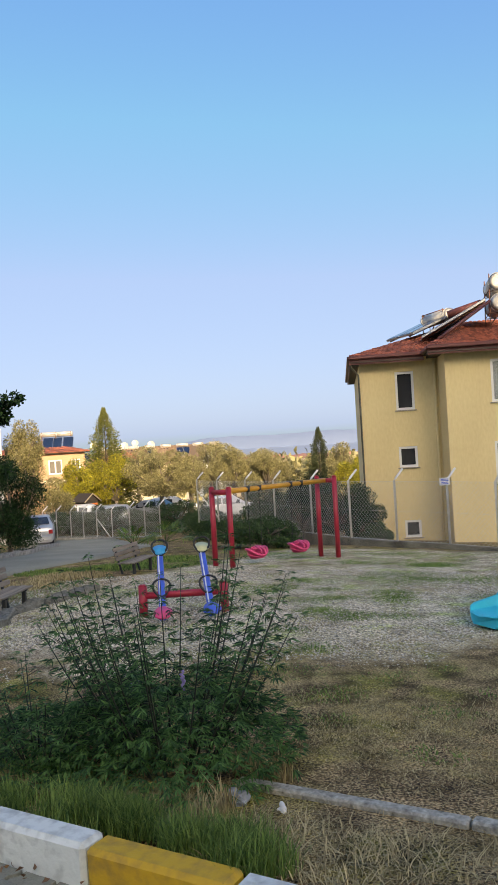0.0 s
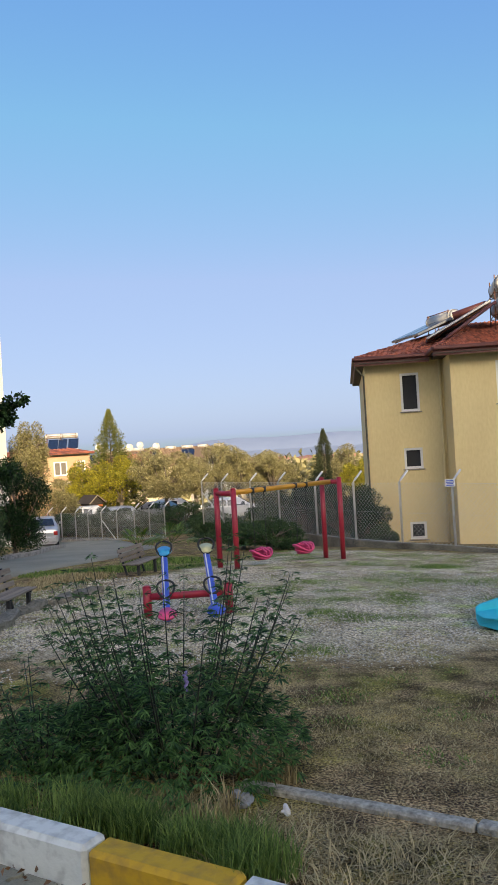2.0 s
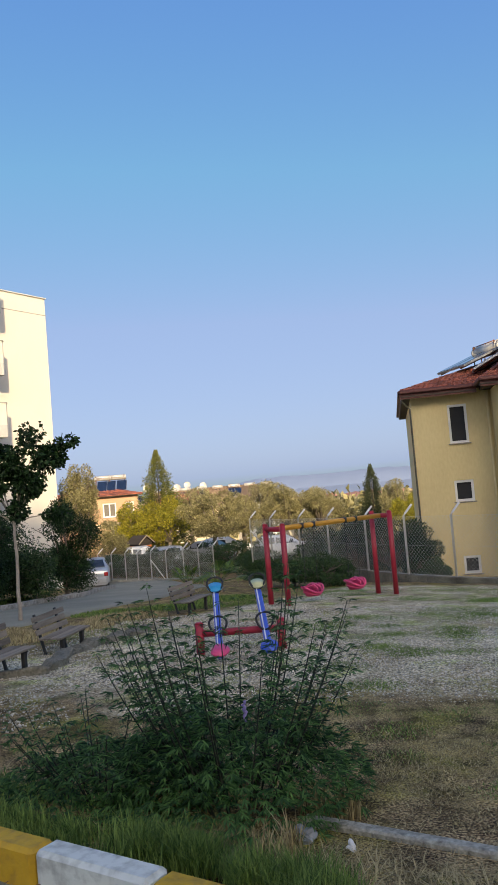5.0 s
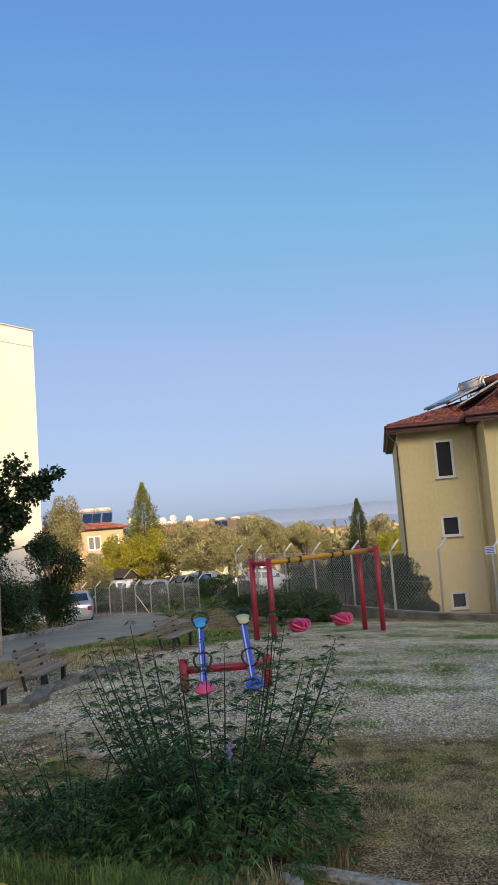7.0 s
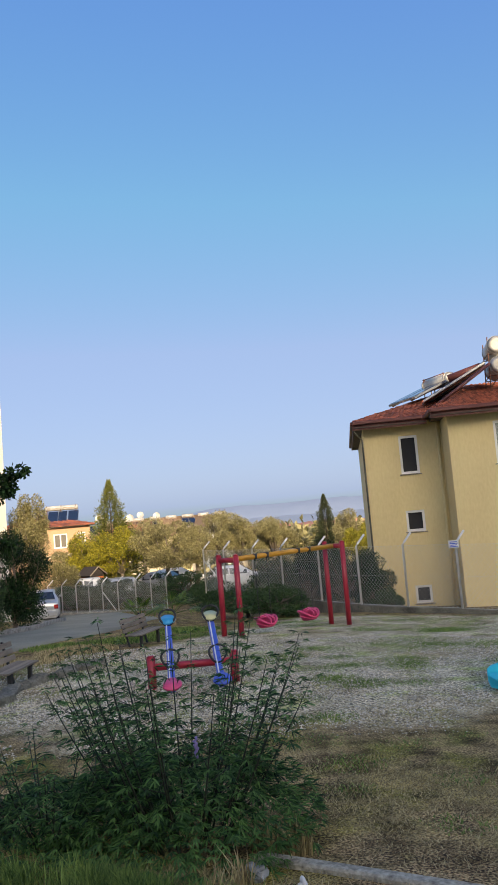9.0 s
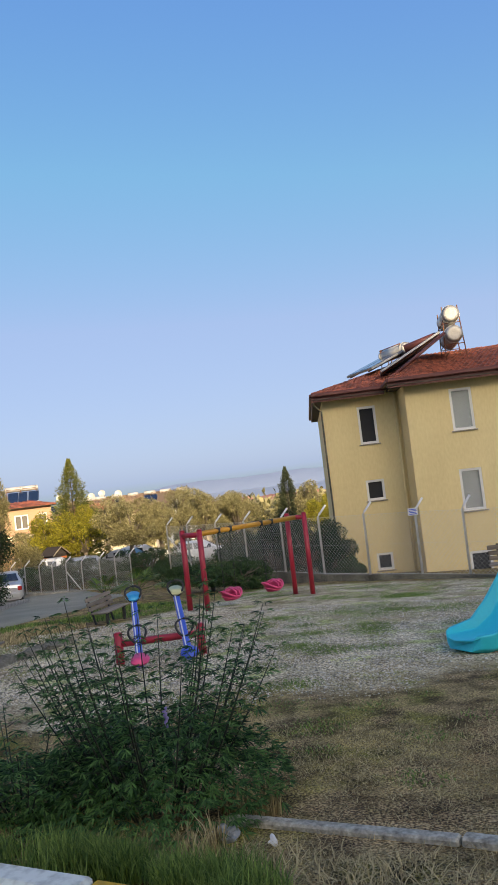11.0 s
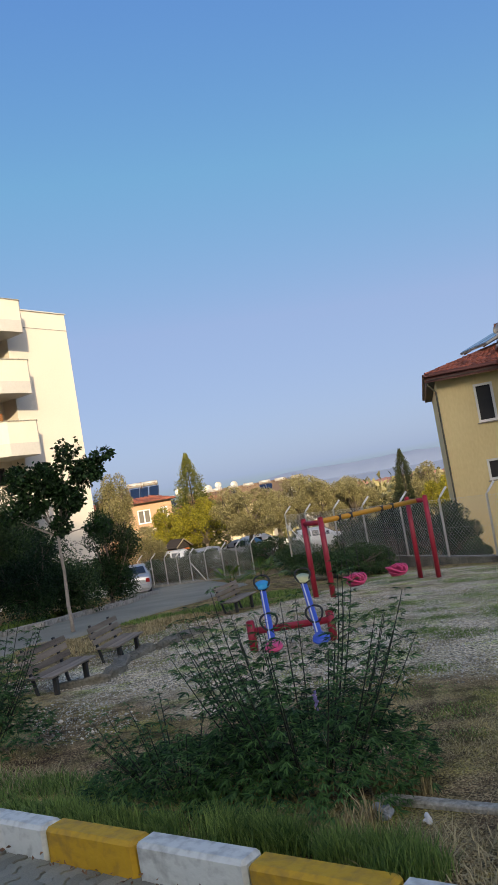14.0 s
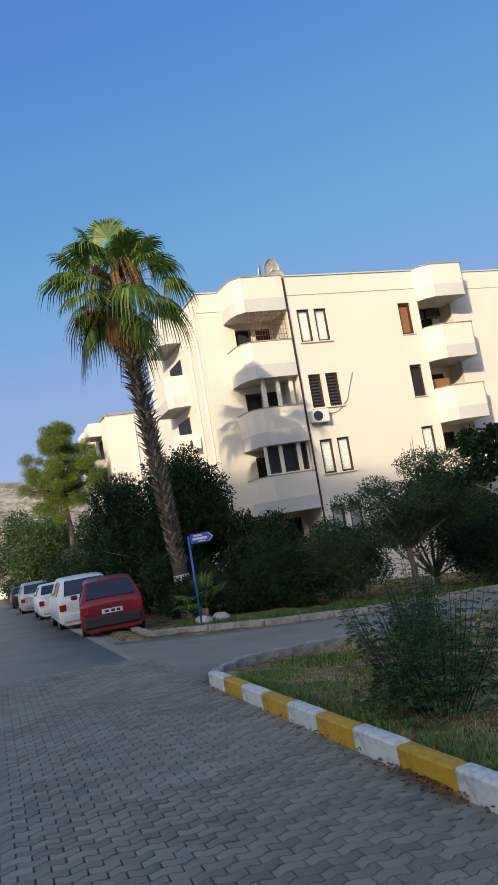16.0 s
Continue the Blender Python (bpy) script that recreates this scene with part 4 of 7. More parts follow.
# unseen ridge added behind the road: it keeps the park in evening shade
HS = Vector((SUN.x, SUN.y, 0)).normalized()
HX = Vector((-HS.y, HS.x, 0))
M_HILL = material("shade_ridge_scrub", (0.12, 0.12, 0.06), (0.05, 0.055, 0.025), rough=0.95, scale=0.05, fine=0.8, bump=0.5)
TAN = SUN.z / math.hypot(SUN.x, SUN.y)
DR = 95.0
V, F = [], []
cols = 60
for i in range(cols + 1):
    a = -170 + 340 * i / cols
    crest = (14.3 + TAN * DR + 1.2 * noise.noise(Vector((a * 0.05, 0, 0)))) * float(1 - smooth(52, 110, abs(a - 5)))
    for d, k in ((DR - 45, 0.0), (DR - 20, 0.55), (DR, 1.0), (DR + 25, 0.8), (DR + 60, 0.0)):
        p = HS * d + HX * a
        V.append((p.x, p.y, -4 + (crest + 4) * k))
for i in range(cols):
    for j in range(4):
        q = i * 5 + j
        F.append((q, q + 5, q + 6, q + 1))
tagged(new("shade_ridge", raw_mesh("shade_ridge", V, F, M_HILL, smooth_faces=True)), "unseen scrub-coloured ridge added behind the road for shade", "hill", kind="structure")
# ---- park equipment ----
def swing():
    L, R = Vector((-0.65, 15.42)), Vector((1.74, 17.62))
    d = (R - L).normalized()
    q = Vector((-d.y, d.x))
    top = 0.64
    ob = thing("swing_set", Matrix.Translation(on(*((L + R) / 2))), "red and yellow steel swing frame with two pink bucket seats", "swing")
    base = on(*((L + R) / 2))
    half = 0.27

    def loc(p, z):
        return Vector((p.x, p.y, z)) - base
    for e in (L, R):
        for k in (-1, 1):
            p = e + q * (half * k)
            bm = bmesh.new()
            tube(bm, loc(p, g(p.x, p.y) - 0.1), loc(p, top), 0.058, seg=14)
            tube(bm, loc(p, top), loc(p, top + 0.025), 0.062, 0.03, seg=14)
            part("post", bm, M_RED, ob)
        bm = bmesh.new()
        tube(bm, loc(e - q * half, top - 0.09), loc(e + q * half, top - 0.09), 0.052, seg=12)
        part("crossbar", bm, M_RED, ob)
    bm = bmesh.new()
    tube(bm, loc(L, top - 0.09), loc(R, top - 0.09), 0.055, seg=14)
    part("beam", bm, M_YELLOW, ob, "yellow top beam")
    span = (R - L).length
    for f, zs in ((0.285, -0.87), (0.685, -0.92)):
        c = L + d * (span * f)
        sd = part("bucket_seat", bucket(d), M_PINK, ob, "pink plastic toddler bucket seat", True)
        sd.location = loc(c, zs)
        for k in (-0.17, 0.17):
            p = c + d * k
            bm = bmesh.new()
            n = 22
            z1, z0 = top - 0.13, zs + 0.16
            for i in range(n):
                za, zb = z0 + (z1 - z0) * i / n, z0 + (z1 - z0) * (i + 0.8) / n
                tube(bm, loc(p, za), loc(p, zb), 0.010 if i % 2 else 0.007, seg=5)
            part("chain", bm, M_BENCHLEG, ob)
            bm = bmesh.new()
            tube(bm, loc(p, top - 0.145), loc(p, top - 0.03), 0.062, seg=12)
            part("hanger", bm, M_BENCHLEG, ob)


def bucket(d):
    """A moulded toddler seat: a shallow bowl with a high back and a rolled rim."""
    bm = bmesh.new()
    n, rows = 20, 6
    rings = []
    for j in range(rows):
        f = j / (rows - 1)
        ring = []
        for i in range(n):
            a = i * math.tau / n
            rx, ry = 0.235 * (0.66 + 0.36 * f), 0.19 * (0.66 + 0.38 * f)
            rim = 0.16 + 0.05 * math.cos(2 * a) + 0.04 * math.sin(a)
            x, y = math.cos(a) * rx, math.sin(a) * ry
            ring.append(bm.verts.new((d.x * x - d.y * y, d.y * x + d.x * y, -0.06 + rim * f ** 1.3)))
        rings.append(ring)
    for a, b in zip(rings, rings[1:]):
        for i in range(n):
            bm.faces.new((a[i], a[(i + 1) % n], b[(i + 1) % n], b[i]))
    bm.faces.new(rings[0][::-1])
    bmesh.ops.solidify(bm, geom=bm.faces[:], thickness=0.03)
    # rolled rim and lower band
    for f, rad in ((1.0, 0.024), (0.5, 0.016)):
        pts = []
        for i in range(n + 1):
            a = i * math.tau / n
            rx, ry = 0.245 * (0.66 + 0.36 * f), 0.20 * (0.66 + 0.38 * f)
            x, y = math.cos(a) * rx, math.sin(a) * ry
            pts.append((d.x * x - d.y * y, d.y * x + d.x * y, -0.06 + (0.16 + 0.05 * math.cos(2 * a) + 0.04 * math.sin(a)) * f ** 1.3))
        hose(bm, pts, rad, 8)
    # front post between the leg openings
    for k in (-0.05, 0.05):
        hose(bm, [(d.x * k + d.y * 0.2, d.y * k - d.x * 0.2, 0.0), (d.x * k + d.y * 0.21, d.y * k - d.x * 0.21, 0.12), (d.x * k * 0.4, d.y * k * 0.4, 0.2)], 0.02, 8)
    # bars across the leg openings
    for k in (-0.06, 0.06):
        p0, p1 = Vector((d.x * -0.18 - d.y * k, d.y * -0.18 + d.x * k, 0.14)), Vector((d.x * 0.18 - d.y * k, d.y * 0.18 + d.x * k, 0.14))
        hose(bm, [p0, (p0 + p1) / 2 + Vector((0, 0, 0.03)), p1], 0.022, 8)
    return bm


swing()


def seesaw():
    A, B = Vector((-1.46, 9.58)), Vector((-0.43, 9.72))
    d = (B - A).normalized()
    q = Vector((-0.11, 0.994))
    base = on(*((A + B) / 2))
    ob = thing("double_seesaw", Matrix.Translation(base), "double seesaw with two blue beams on a red axle", "seesaw")

    def loc(p, z):
        return Vector((p[0], p[1], z)) - base
    for e in (A, B):
        zb = g(*e)
        bm = bmesh.new()
        tube(bm, loc(e, zb - 0.1), loc(e, zb + 0.38), 0.055, seg=14)
        tube(bm, loc(e, zb + 0.38), loc(e, zb + 0.40), 0.058, 0.03, seg=14)
        part("post", bm, M_RED, ob)
    zc = g(*((A + B) / 2)) + 0.26
    bm = bmesh.new()
    tube(bm, loc(A, zc + 0.01), loc(B, zc - 0.01), 0.046, seg=14)
    part("axle", bm, M_RED, ob)
    for k, (f, head, seat) in enumerate(((0.22, M_CYAN, M_PINK), (0.78, M_CREAM, M_BLUE))):
        c = A.lerp(B, f)
        near, far = c - q * 0.72 + d * 0.02, c + q * 0.85
        zn, zf = zc - 0.20, zc + 0.35
        a, b = loc(near, zn), loc(far, zf)
        ax = (b - a).normalized()
        up = Vector((d.x, d.y, 0)).cross(ax).normalized()
        beam = bmesh.new()
        rot = Matrix((Vector((d.x, d.y, 0)), ax, up)).transposed().to_4x4()
        box(beam, (a + b) / 2 + up * 0.07, (0.085, (b - a).length, 0.07), rot, bevel=0.014)
        bm_ = part("beam", beam, M_BLUE, ob, "blue steel beam")
        line = bmesh.new()
        box(line, (a + b) / 2 + up * 0.112 - Vector((d.x, d.y, 0)) * 0.02, (0.016, (b - a).length * 0.9, 0.012), rot)
        part("stripe", line, M_POST, bm_)
        for end, s, mat in ((a, 1, seat), (b, -1, head)):
            # rounded paddle seat
            bm = bmesh.new()
            outline = [(math.cos(t) * (0.10 if s > 0 else 0.095) * (1.0 if math.sin(t) * s > 0 else 1.15), math.sin(t) * 0.125) for t in np.linspace(0, math.tau, 18, endpoint=False)]
            prism(bm, outline, 0.0, 0.045)
            bmesh.ops.bevel(bm, geom=[e for e in bm.edges if abs(e.verts[0].co.z - e.verts[1].co.z) < 1e-6], offset=0.012, segments=2, affect="EDGES")
            bm.transform(Matrix.Translation(end + ax * (0.02 * s) + up * 0.115) @ rot)
            part("seat", bm, mat, ob, "moulded plastic seat", True)
            # handle loop
            h = end + ax * (0.24 * s if s > 0 else 0.12 * s) + up * 0.10
            if s > 0:
                h = end + ax * 0.45 + up * 0.1
            bm = bmesh.new()
            dd = Vector((d.x, d.y, 0))
            pts = []
            for t in np.linspace(-0.5 * math.pi, 1.5 * math.pi, 17):
                pts.append(h + dd * (0.135 * math.cos(t)) * (0.55 + 0.45 * (math.sin(t) + 1) / 2) + (up * 0.75 + ax * 0.5) * (0.12 + 0.12 * math.sin(t)))
            hose(bm, pts, 0.014, 8)
            part("handle", bm, M_BENCHLEG, ob, "black bent handle loop")


seesaw()


def bench(name, a, b, back, label, group, size=0.64):
    """Slatted bench whose seat runs from a to b on plan; back: which side the backrest stands on."""
    a, b = Vector((*a, 0)), Vector((*b, 0))
    L = (b - a).length / size
    z = (g(a.x, a.y) + g(b.x, b.y)) / 2
    ob = thing(name, frame_at(Vector(((a.x + b.x) / 2, (a.y + b.y) / 2, z)), math.degrees(math.atan2((b - a).y, (b - a).x))), label, "bench", group)

    def piece(nm, c, d, m=None, mat=M_BENCHWOOD, bevel=0.008):
        bm = box(bmesh.new(), c, d, m, bevel)
        bm.transform(Matrix.Scale(size, 4))
        part(nm, bm, mat, ob)
    for i, y in enumerate((-0.22, -0.08, 0.06, 0.20)):
        piece("seat_slat", (random.uniform(-0.03, 0.03), y, 0.40 + random.uniform(-0.006, 0.006)), (L, 0.125, 0.04), Matrix.Rotation(random.uniform(-0.014, 0.014), 4, "Z"))
    for i in range(3):
        piece("back_slat", (random.uniform(-0.03, 0.03), back * -(0.30 + i * 0.04), 0.52 + i * 0.14), (L, 0.035, 0.115), Matrix.Rotation(radians(16 * back), 4, "X") @ Matrix.Rotation(random.uniform(-0.012, 0.012), 4, "Y"))
    for k in (-1, 1):
        x = k * (L / 2 - 0.25)
        piece("rear_leg", (x, back * -0.33, 0.40), (0.06, 0.05, 1.0), Matrix.Rotation(radians(15 * back), 4, "X"), M_BENCHLEG)
        piece("front_leg", (x, back * 0.17, 0.14), (0.09, 0.08, 0.48), None, M_BENCHLEG)
        piece("bearer", (x, 0, 0.36), (0.06, 0.5, 0.035), None, M_BENCHLEG)
    return ob


bench("bench", (-3.72, 8.04), (-3.50, 8.96), -1, "grey weathered slatted bench beside the gravel", "park benches")
bench("bench", (-3.55, 10.0), (-3.41, 10.9), -1, "weathered wooden bench near the young street tree", "park benches")
bench("bench", (-2.52, 14.5), (-2.2, 15.5), -1, "dark old wooden bench at the lawn's edge", "park benches")
bench("bench", (6.15, 17.5), (7.55, 17.0), -1, "dark wooden bench against the fence wall", "park benches", 0.9)
# old concrete slabs by the benches
for i, (x, y, yaw, sx) in enumerate(((-3.42, 8.62, 20, 0.62), (-3.22, 9.1, 84, 0.7), (-3.3, 9.8, 95, 0.66), (-3.24, 10.5, 80, 0.7), (-3.02, 11.2, 70, 0.62), (-2.75, 11.9, 60, 0.6))):
    bm = box(bmesh.new(), (0, 0, -0.02), (sx, 0.17, 0.22), bevel=0.025)
    bmesh.ops.subdivide_edges(bm, edges=bm.edges[:], cuts=3, use_grid_fill=True)
    for v in bm.verts:
        v.co += noise.noise_vector(v.co * 7 + Vector((i * 5, 0, 0))) * 0.06
    single("concrete_slab", bm, M_WALLCONC, frame_at(on(x, y), yaw), "broken old concrete slab sunk in the grass", "slab", "old slabs")


def slide():
    """Teal moulded slide; its chute comes down towards the near side."""
    foot, up = Vector((2.36, 7.9)), Vector((3.85, 8.6))
    base = on(*foot)
    ang = math.degrees(math.atan2((up - foot).y, (up - foot).x))
    ob = thing("slide", frame_at(base, ang), "teal plastic children's slide standing on the gravel", "slide")
    prof = [(-0.06, 0.17), (0.16, 0.15), (0.44, 0.16), (0.68, 0.27), (0.92, 0.5), (1.2, 0.82), (1.5, 1.12), (1.75, 1.16)]
    bm = bmesh.new()
    rows = []
    for i, (x, z) in enumerate(prof):
        w = 0.30 if i > 1 else (0.28, 0.34)[i]
        side = (0.03, 0.06, 0.1)[i] if i < 3 else 0.16
        sec = [(-w, side), (-w + 0.05, side + 0.01), (-w + 0.09, 0.0), (0, -0.015), (w - 0.09, 0.0), (w - 0.05, side + 0.01), (w, side), (w * 0.9, -0.14 if i > 3 else -0.10), (w * 0.55, -0.14 if i > 3 else (-0.13, -z - 0.02, -z - 0.03, -z - 0.03)[i]), (-w * 0.55, -0.14 if i > 3 else (-0.13, -z - 0.02, -z - 0.03, -z - 0.03)[i]), (-w * 0.9, -0.14 if i > 3 else -0.10)]
        rows.append([bm.verts.new((x + (0.12 * (abs(y) / w) ** 2 if i == 0 else 0), y, z + dz)) for y, dz in sec])
    for a, b in zip(rows, rows[1:]):
        n = len(a)
        for k in range(n):
            f = bm.faces.new((a[k], a[(k + 1) % n], b[(k + 1) % n], b[k]))
            f.smooth = True
    bm.faces.new(rows[0][::-1])
    bm.faces.new(rows[-1])
    bmesh.ops.recalc_face_normals(bm, faces=bm.faces[:])
    ch = part("chute", bm, M_TEAL, ob)
    m = ch.modifiers.new("round", "BEVEL")
    m.width, m.segments, m.limit_method, m.angle_limit = 0.045, 4, "ANGLE", radians(40)
    for y in (-0.27, 0.27):
        bm = bmesh.new()
        prism(bm, [(0.5, y - 0.02), (1.7, y - 0.02), (1.7, y + 0.02), (0.5, y + 0.02)], 0.0, 0.05)
        for v in bm.verts:
            if v.co.z > 0.02:
                v.co.z = float(np.interp(v.co.x, [0.5, 1.7], [0.08, 1.0]))
        part("side_wing", bm, M_TEAL, ob)
        bm = bmesh.new()
        tube(bm, (1.78, y, -0.1), (1.78, y, 1.7), 0.03, seg=10)
        part("ladder_rail", bm, M_TEAL, ob)
    for i in range(4):
        bm = bmesh.new()
        tube(bm, (1.8, -0.27, 0.2 + i * 0.25), (1.8, 0.27, 0.2 + i * 0.25), 0.025, seg=8)
        part("rung", bm, M_TEAL, ob)


slide()


# ---- fences ----
def bearing(deg, dist):
    """A point on plan by its bearing (degrees to the left) and distance from the first stand."""
    a = radians(deg)
    return Vector((-math.sin(a) * dist, math.cos(a) * dist))


def chain_link(fence, p0, p1, z0, z1, h, pitch=0.12, rad=0.0035):
    """Diamond mesh between two posts."""
    p0, p1 = Vector(p0), Vector(p1)
    L = (p1 - p0).length
    segs = []
    for s in (1, -1):
        c = -h if s > 0 else 0.0
        while c < L + (0 if s > 0 else h):
            # x = c + s*z
            za = max(0, -c if s > 0 else c - L)
            zb = min(h, L - c if s > 0 else c)
            if zb > za:
                segs.append((c + s * za, za, c + s * zb, zb))
            c += pitch
    segs += [(0, h, L, h), (0, 0.01, L, 0.01), (0, h * 0.5, L, h * 0.5)]
    V, F = [], []
    d = (p1 - p0) / L
    nx = Vector((-d.y, d.x))
    for x0, a, x1, b in segs:
        k = len(V)
        P = [Vector((*(p0 + d * x), z0 + (z1 - z0) * x / L + z)) for x, z in ((x0, a), (x1, b))]
        t = (P[1] - P[0]).normalized()
        s1 = Vector((nx.x, nx.y, 0))
        s2 = t.cross(s1)
        for p in P:
            for ang in (0, 2.094, 4.189):
                V.append(p + (s1 * math.cos(ang) + s2 * math.sin(ang)) * rad)
        for i in range(3):
            F.append((k + i, k + (i + 1) % 3, k + 3 + (i + 1) % 3, k + 3 + i))
    ob = new("wire_mesh", raw_mesh("wire_mesh", V, F, M_WIRE))
    ob.parent = fence
    return ob


def fence_run(name, posts, label, h=1.45, lift=None, braces=()):
    """Posts (x, y, foot height) with bent tops and diamond mesh."""
    fence = thing(name, Matrix.Identity(4), label, "fence", kind="structure")
    for i, (x, y, z) in enumerate(posts):
        bm = hose(bmesh.new(), [(x, y, z - 0.1), (x, y, z + h + 0.03), (x + 0.05, y + 0.02, z + h + 0.09), (x + 0.27, y + 0.12, z + h + 0.33)], 0.032, 8)
        part("post", bm, M_POST, fence)
        if i in braces:
            bm = hose(bmesh.new(), [(x, y, z + h * 0.75), (x + 0.9, y - 0.5, z)], 0.025, 6)
            part("brace", bm, M_POST, fence)
    for a, b in zip(posts, posts[1:]):
        chain_link(fence, a[:2], b[:2], a[2], b[2], h)
    return fence


RP = [(4.13, 31), (2.62, 29.6), (0.47, 27.6), (-1.68, 25.6), (-4.47, 23.6), (-7.36, 22.0), (-10.76, 20.9), (-14.57, 20.2), (-17.98, 19.6), (-21.30, 19.2)]
zs = [-1.5, -1.5, -1.47, -1.43, -1.40, -1.38, -1.38, -1.40, -1.43, -1.46]
posts = [(*bearing(a, d), z) for (a, d), z in zip(RP, zs)]
fence_run("fence_1", posts, "white-posted chain-link fence on a low stained wall", 1.63, braces=(0,))
wall = thing("wall_1", Matrix.Identity(4), "low stained concrete wall under the chain-link fence", "wall", kind="structure")
for a, b in zip(posts[3:], posts[4:]):
    A, B = Vector(a[:2]), Vector(b[:2])
    d = (B - A).normalized()
    q = Vector((-d.y, d.x)) * 0.1
    bm = bmesh.new()
    prism(bm, [A - q, B - q, B + q, A + q], -3.2, 0)
    for v in bm.verts:
        if v.co.z > -1:
            f = (v.co.xy - A).dot(d) / (B - A).length
            v.co.z = a[2] + (b[2] - a[2]) * f + random.uniform(-0.015, 0.015)
    part("wall_bay", bm, M_WALLCONC, wall)
LP = [(15.62, 41.6), (14.65, 41.2), (13.64, 40.8), (12.74, 40.4), (11.76, 40), (10.64, 39.4), (9.34, 38.5), (8.21, 38), (7.07, 37.6)]
lz = [-3.05] * 6 + [-2.95, -2.9, -2.85]
posts = [(*bearing(a, d), z) for (a, d), z in zip(LP, lz)]
fence_run("fence_2", posts, "chain-link fence with bent white posts beside the street", 1.55, braces=(4,))
wall = thing("wall_2", Matrix.Identity(4), "low whitewashed kerb wall along the street's far side", "wall", kind="structure")
for a, b in zip(posts, posts[1:]):
    A, B = Vector(a[:2]), Vector(b[:2])
    q = Vector((0, 0.14))
    bm = prism(bmesh.new(), [A - q, B - q, B + q, A + q], -4.5, a[2] + random.uniform(0.12, 0.2))
    part("wall_bay", bm, M_CONC, wall)
# warning plate on the fence
p = bearing(-14.37, 20.15)
plate = single("notice_plate", box(bmesh.new(), (0, 0, 0), (0.26, 0.012, 0.2), bevel=0.004), M_POST, frame_at((p.x, p.y - 0.06, 0.24), -10), "small white notice plate with blue writing on the fence", "sign")
for i, w in enumerate((0.18, 0.2, 0.16, 0.19)):
    part("writing_bar", box(bmesh.new(), (0, -0.009, 0.06 - i * 0.04), (w, 0.004, 0.02)), M_BLUE, plate)
# ---- plants ----
RNG = np.random.default_rng(7)


def tree(name, base, blobs, leaves, leaf, mat, label, category="tree", trunk=0.12, bark=None, limbs=5, lean=(0, 0), fork=0.4, width=0.5, shell=0.45, droop=0.15,
         group="", trunk_paint=None, bare=None, clump=0):
    """Tapered trunk with limbs to each clump of a leafy crown. Blobs are relative to base."""
    base = Vector(base)
    ob = thing(name, Matrix.Translation(base), label, category, group)
    b = np.array(blobs, float)
    top = b[:, 2].max()
    lowest = (b[:, 2] - b[:, 5]).min()
    fz = max(0.25, lowest + (top - lowest) * fork)
    bm = bmesh.new()
    n = 6
    pts = [Vector((lean[0] * (i / n) + 0.22 * trunk * math.sin(i * 2.1), lean[1] * (i / n) + 0.22 * trunk * math.cos(i * 1.7), -0.15 + (fz + 0.15) * i / n)) for i in range(n + 1)]
    hose(bm, pts, [trunk * (1.25 if i == 0 else 1 - 0.4 * i / n) for i in range(n + 1)], 9)
    part("trunk", bm, bark or M_BARK, ob)
    if trunk_paint:
        bm = hose(bmesh.new(), pts[:trunk_paint], [trunk * (1.27 if i == 0 else 1.02 - 0.4 * i / n) for i in range(trunk_paint)], 9)
        part("limewash", bm, M_LIME, ob)
    bm = bmesh.new()
    for x, y, z, rx, ry, rz in b[:40]:
        c = Vector((x, y, z))
        m = pts[-1].lerp(c, 0.5) + Vector((RNG.normal() * 0.1, RNG.normal() * 0.1, rz * 0.1))
        hose(bm, [pts[-1], m, c], [trunk * 0.5, trunk * 0.3, trunk * 0.1], 6)
        for _ in range(limbs):
            e = c + Vector(RNG.normal(size=3)) * float(min(rx, rz)) * 0.6
            hose(bm, [m.lerp(c, 0.6), e], [trunk * 0.14, trunk * 0.05], 4)
    part("branchwork", bm, bark or M_BARK, ob)["kind"] = "stuff"
    p, d = blob_points(b, leaves, RNG, shell)
    if clump:
        p = p + RNG.normal(size=p.shape) * 0.02
        p = np.repeat(p[: leaves // clump], clump, 0) + RNG.normal(size=(leaves // clump * clump, 3)) * leaf * 1.3
        d = np.repeat(d[: leaves // clump], clump, 0)
    ax = d * 0.7 + RNG.normal(size=d.shape) * 0.7 - np.array([0, 0, droop])
    v, f = leaf_arrays(p, ax, leaf, leaf * width, RNG)
    cr = new("crown", raw_mesh("crown", v, f, mat))
    cr.parent = ob
    cr["kind"] = "stuff"
    return ob


def heap(cx, cy, cz, rx, ry, rz, n, sub=0.5, seed=1):
    """A ragged mass of blobs inside an ellipsoid."""
    r = np.random.default_rng(seed)
    out = []
    for _ in range(n):
        d = r.normal(size=3)
        d /= np.linalg.norm(d)
        k = r.uniform(0.3, 0.85)
        s = sub * r.uniform(0.65, 1.25)
        out.append((cx + d[0] * rx * k, cy + d[1] * ry * k, cz + d[2] * rz * k, rx * s, ry * s, rz * s))
    return out


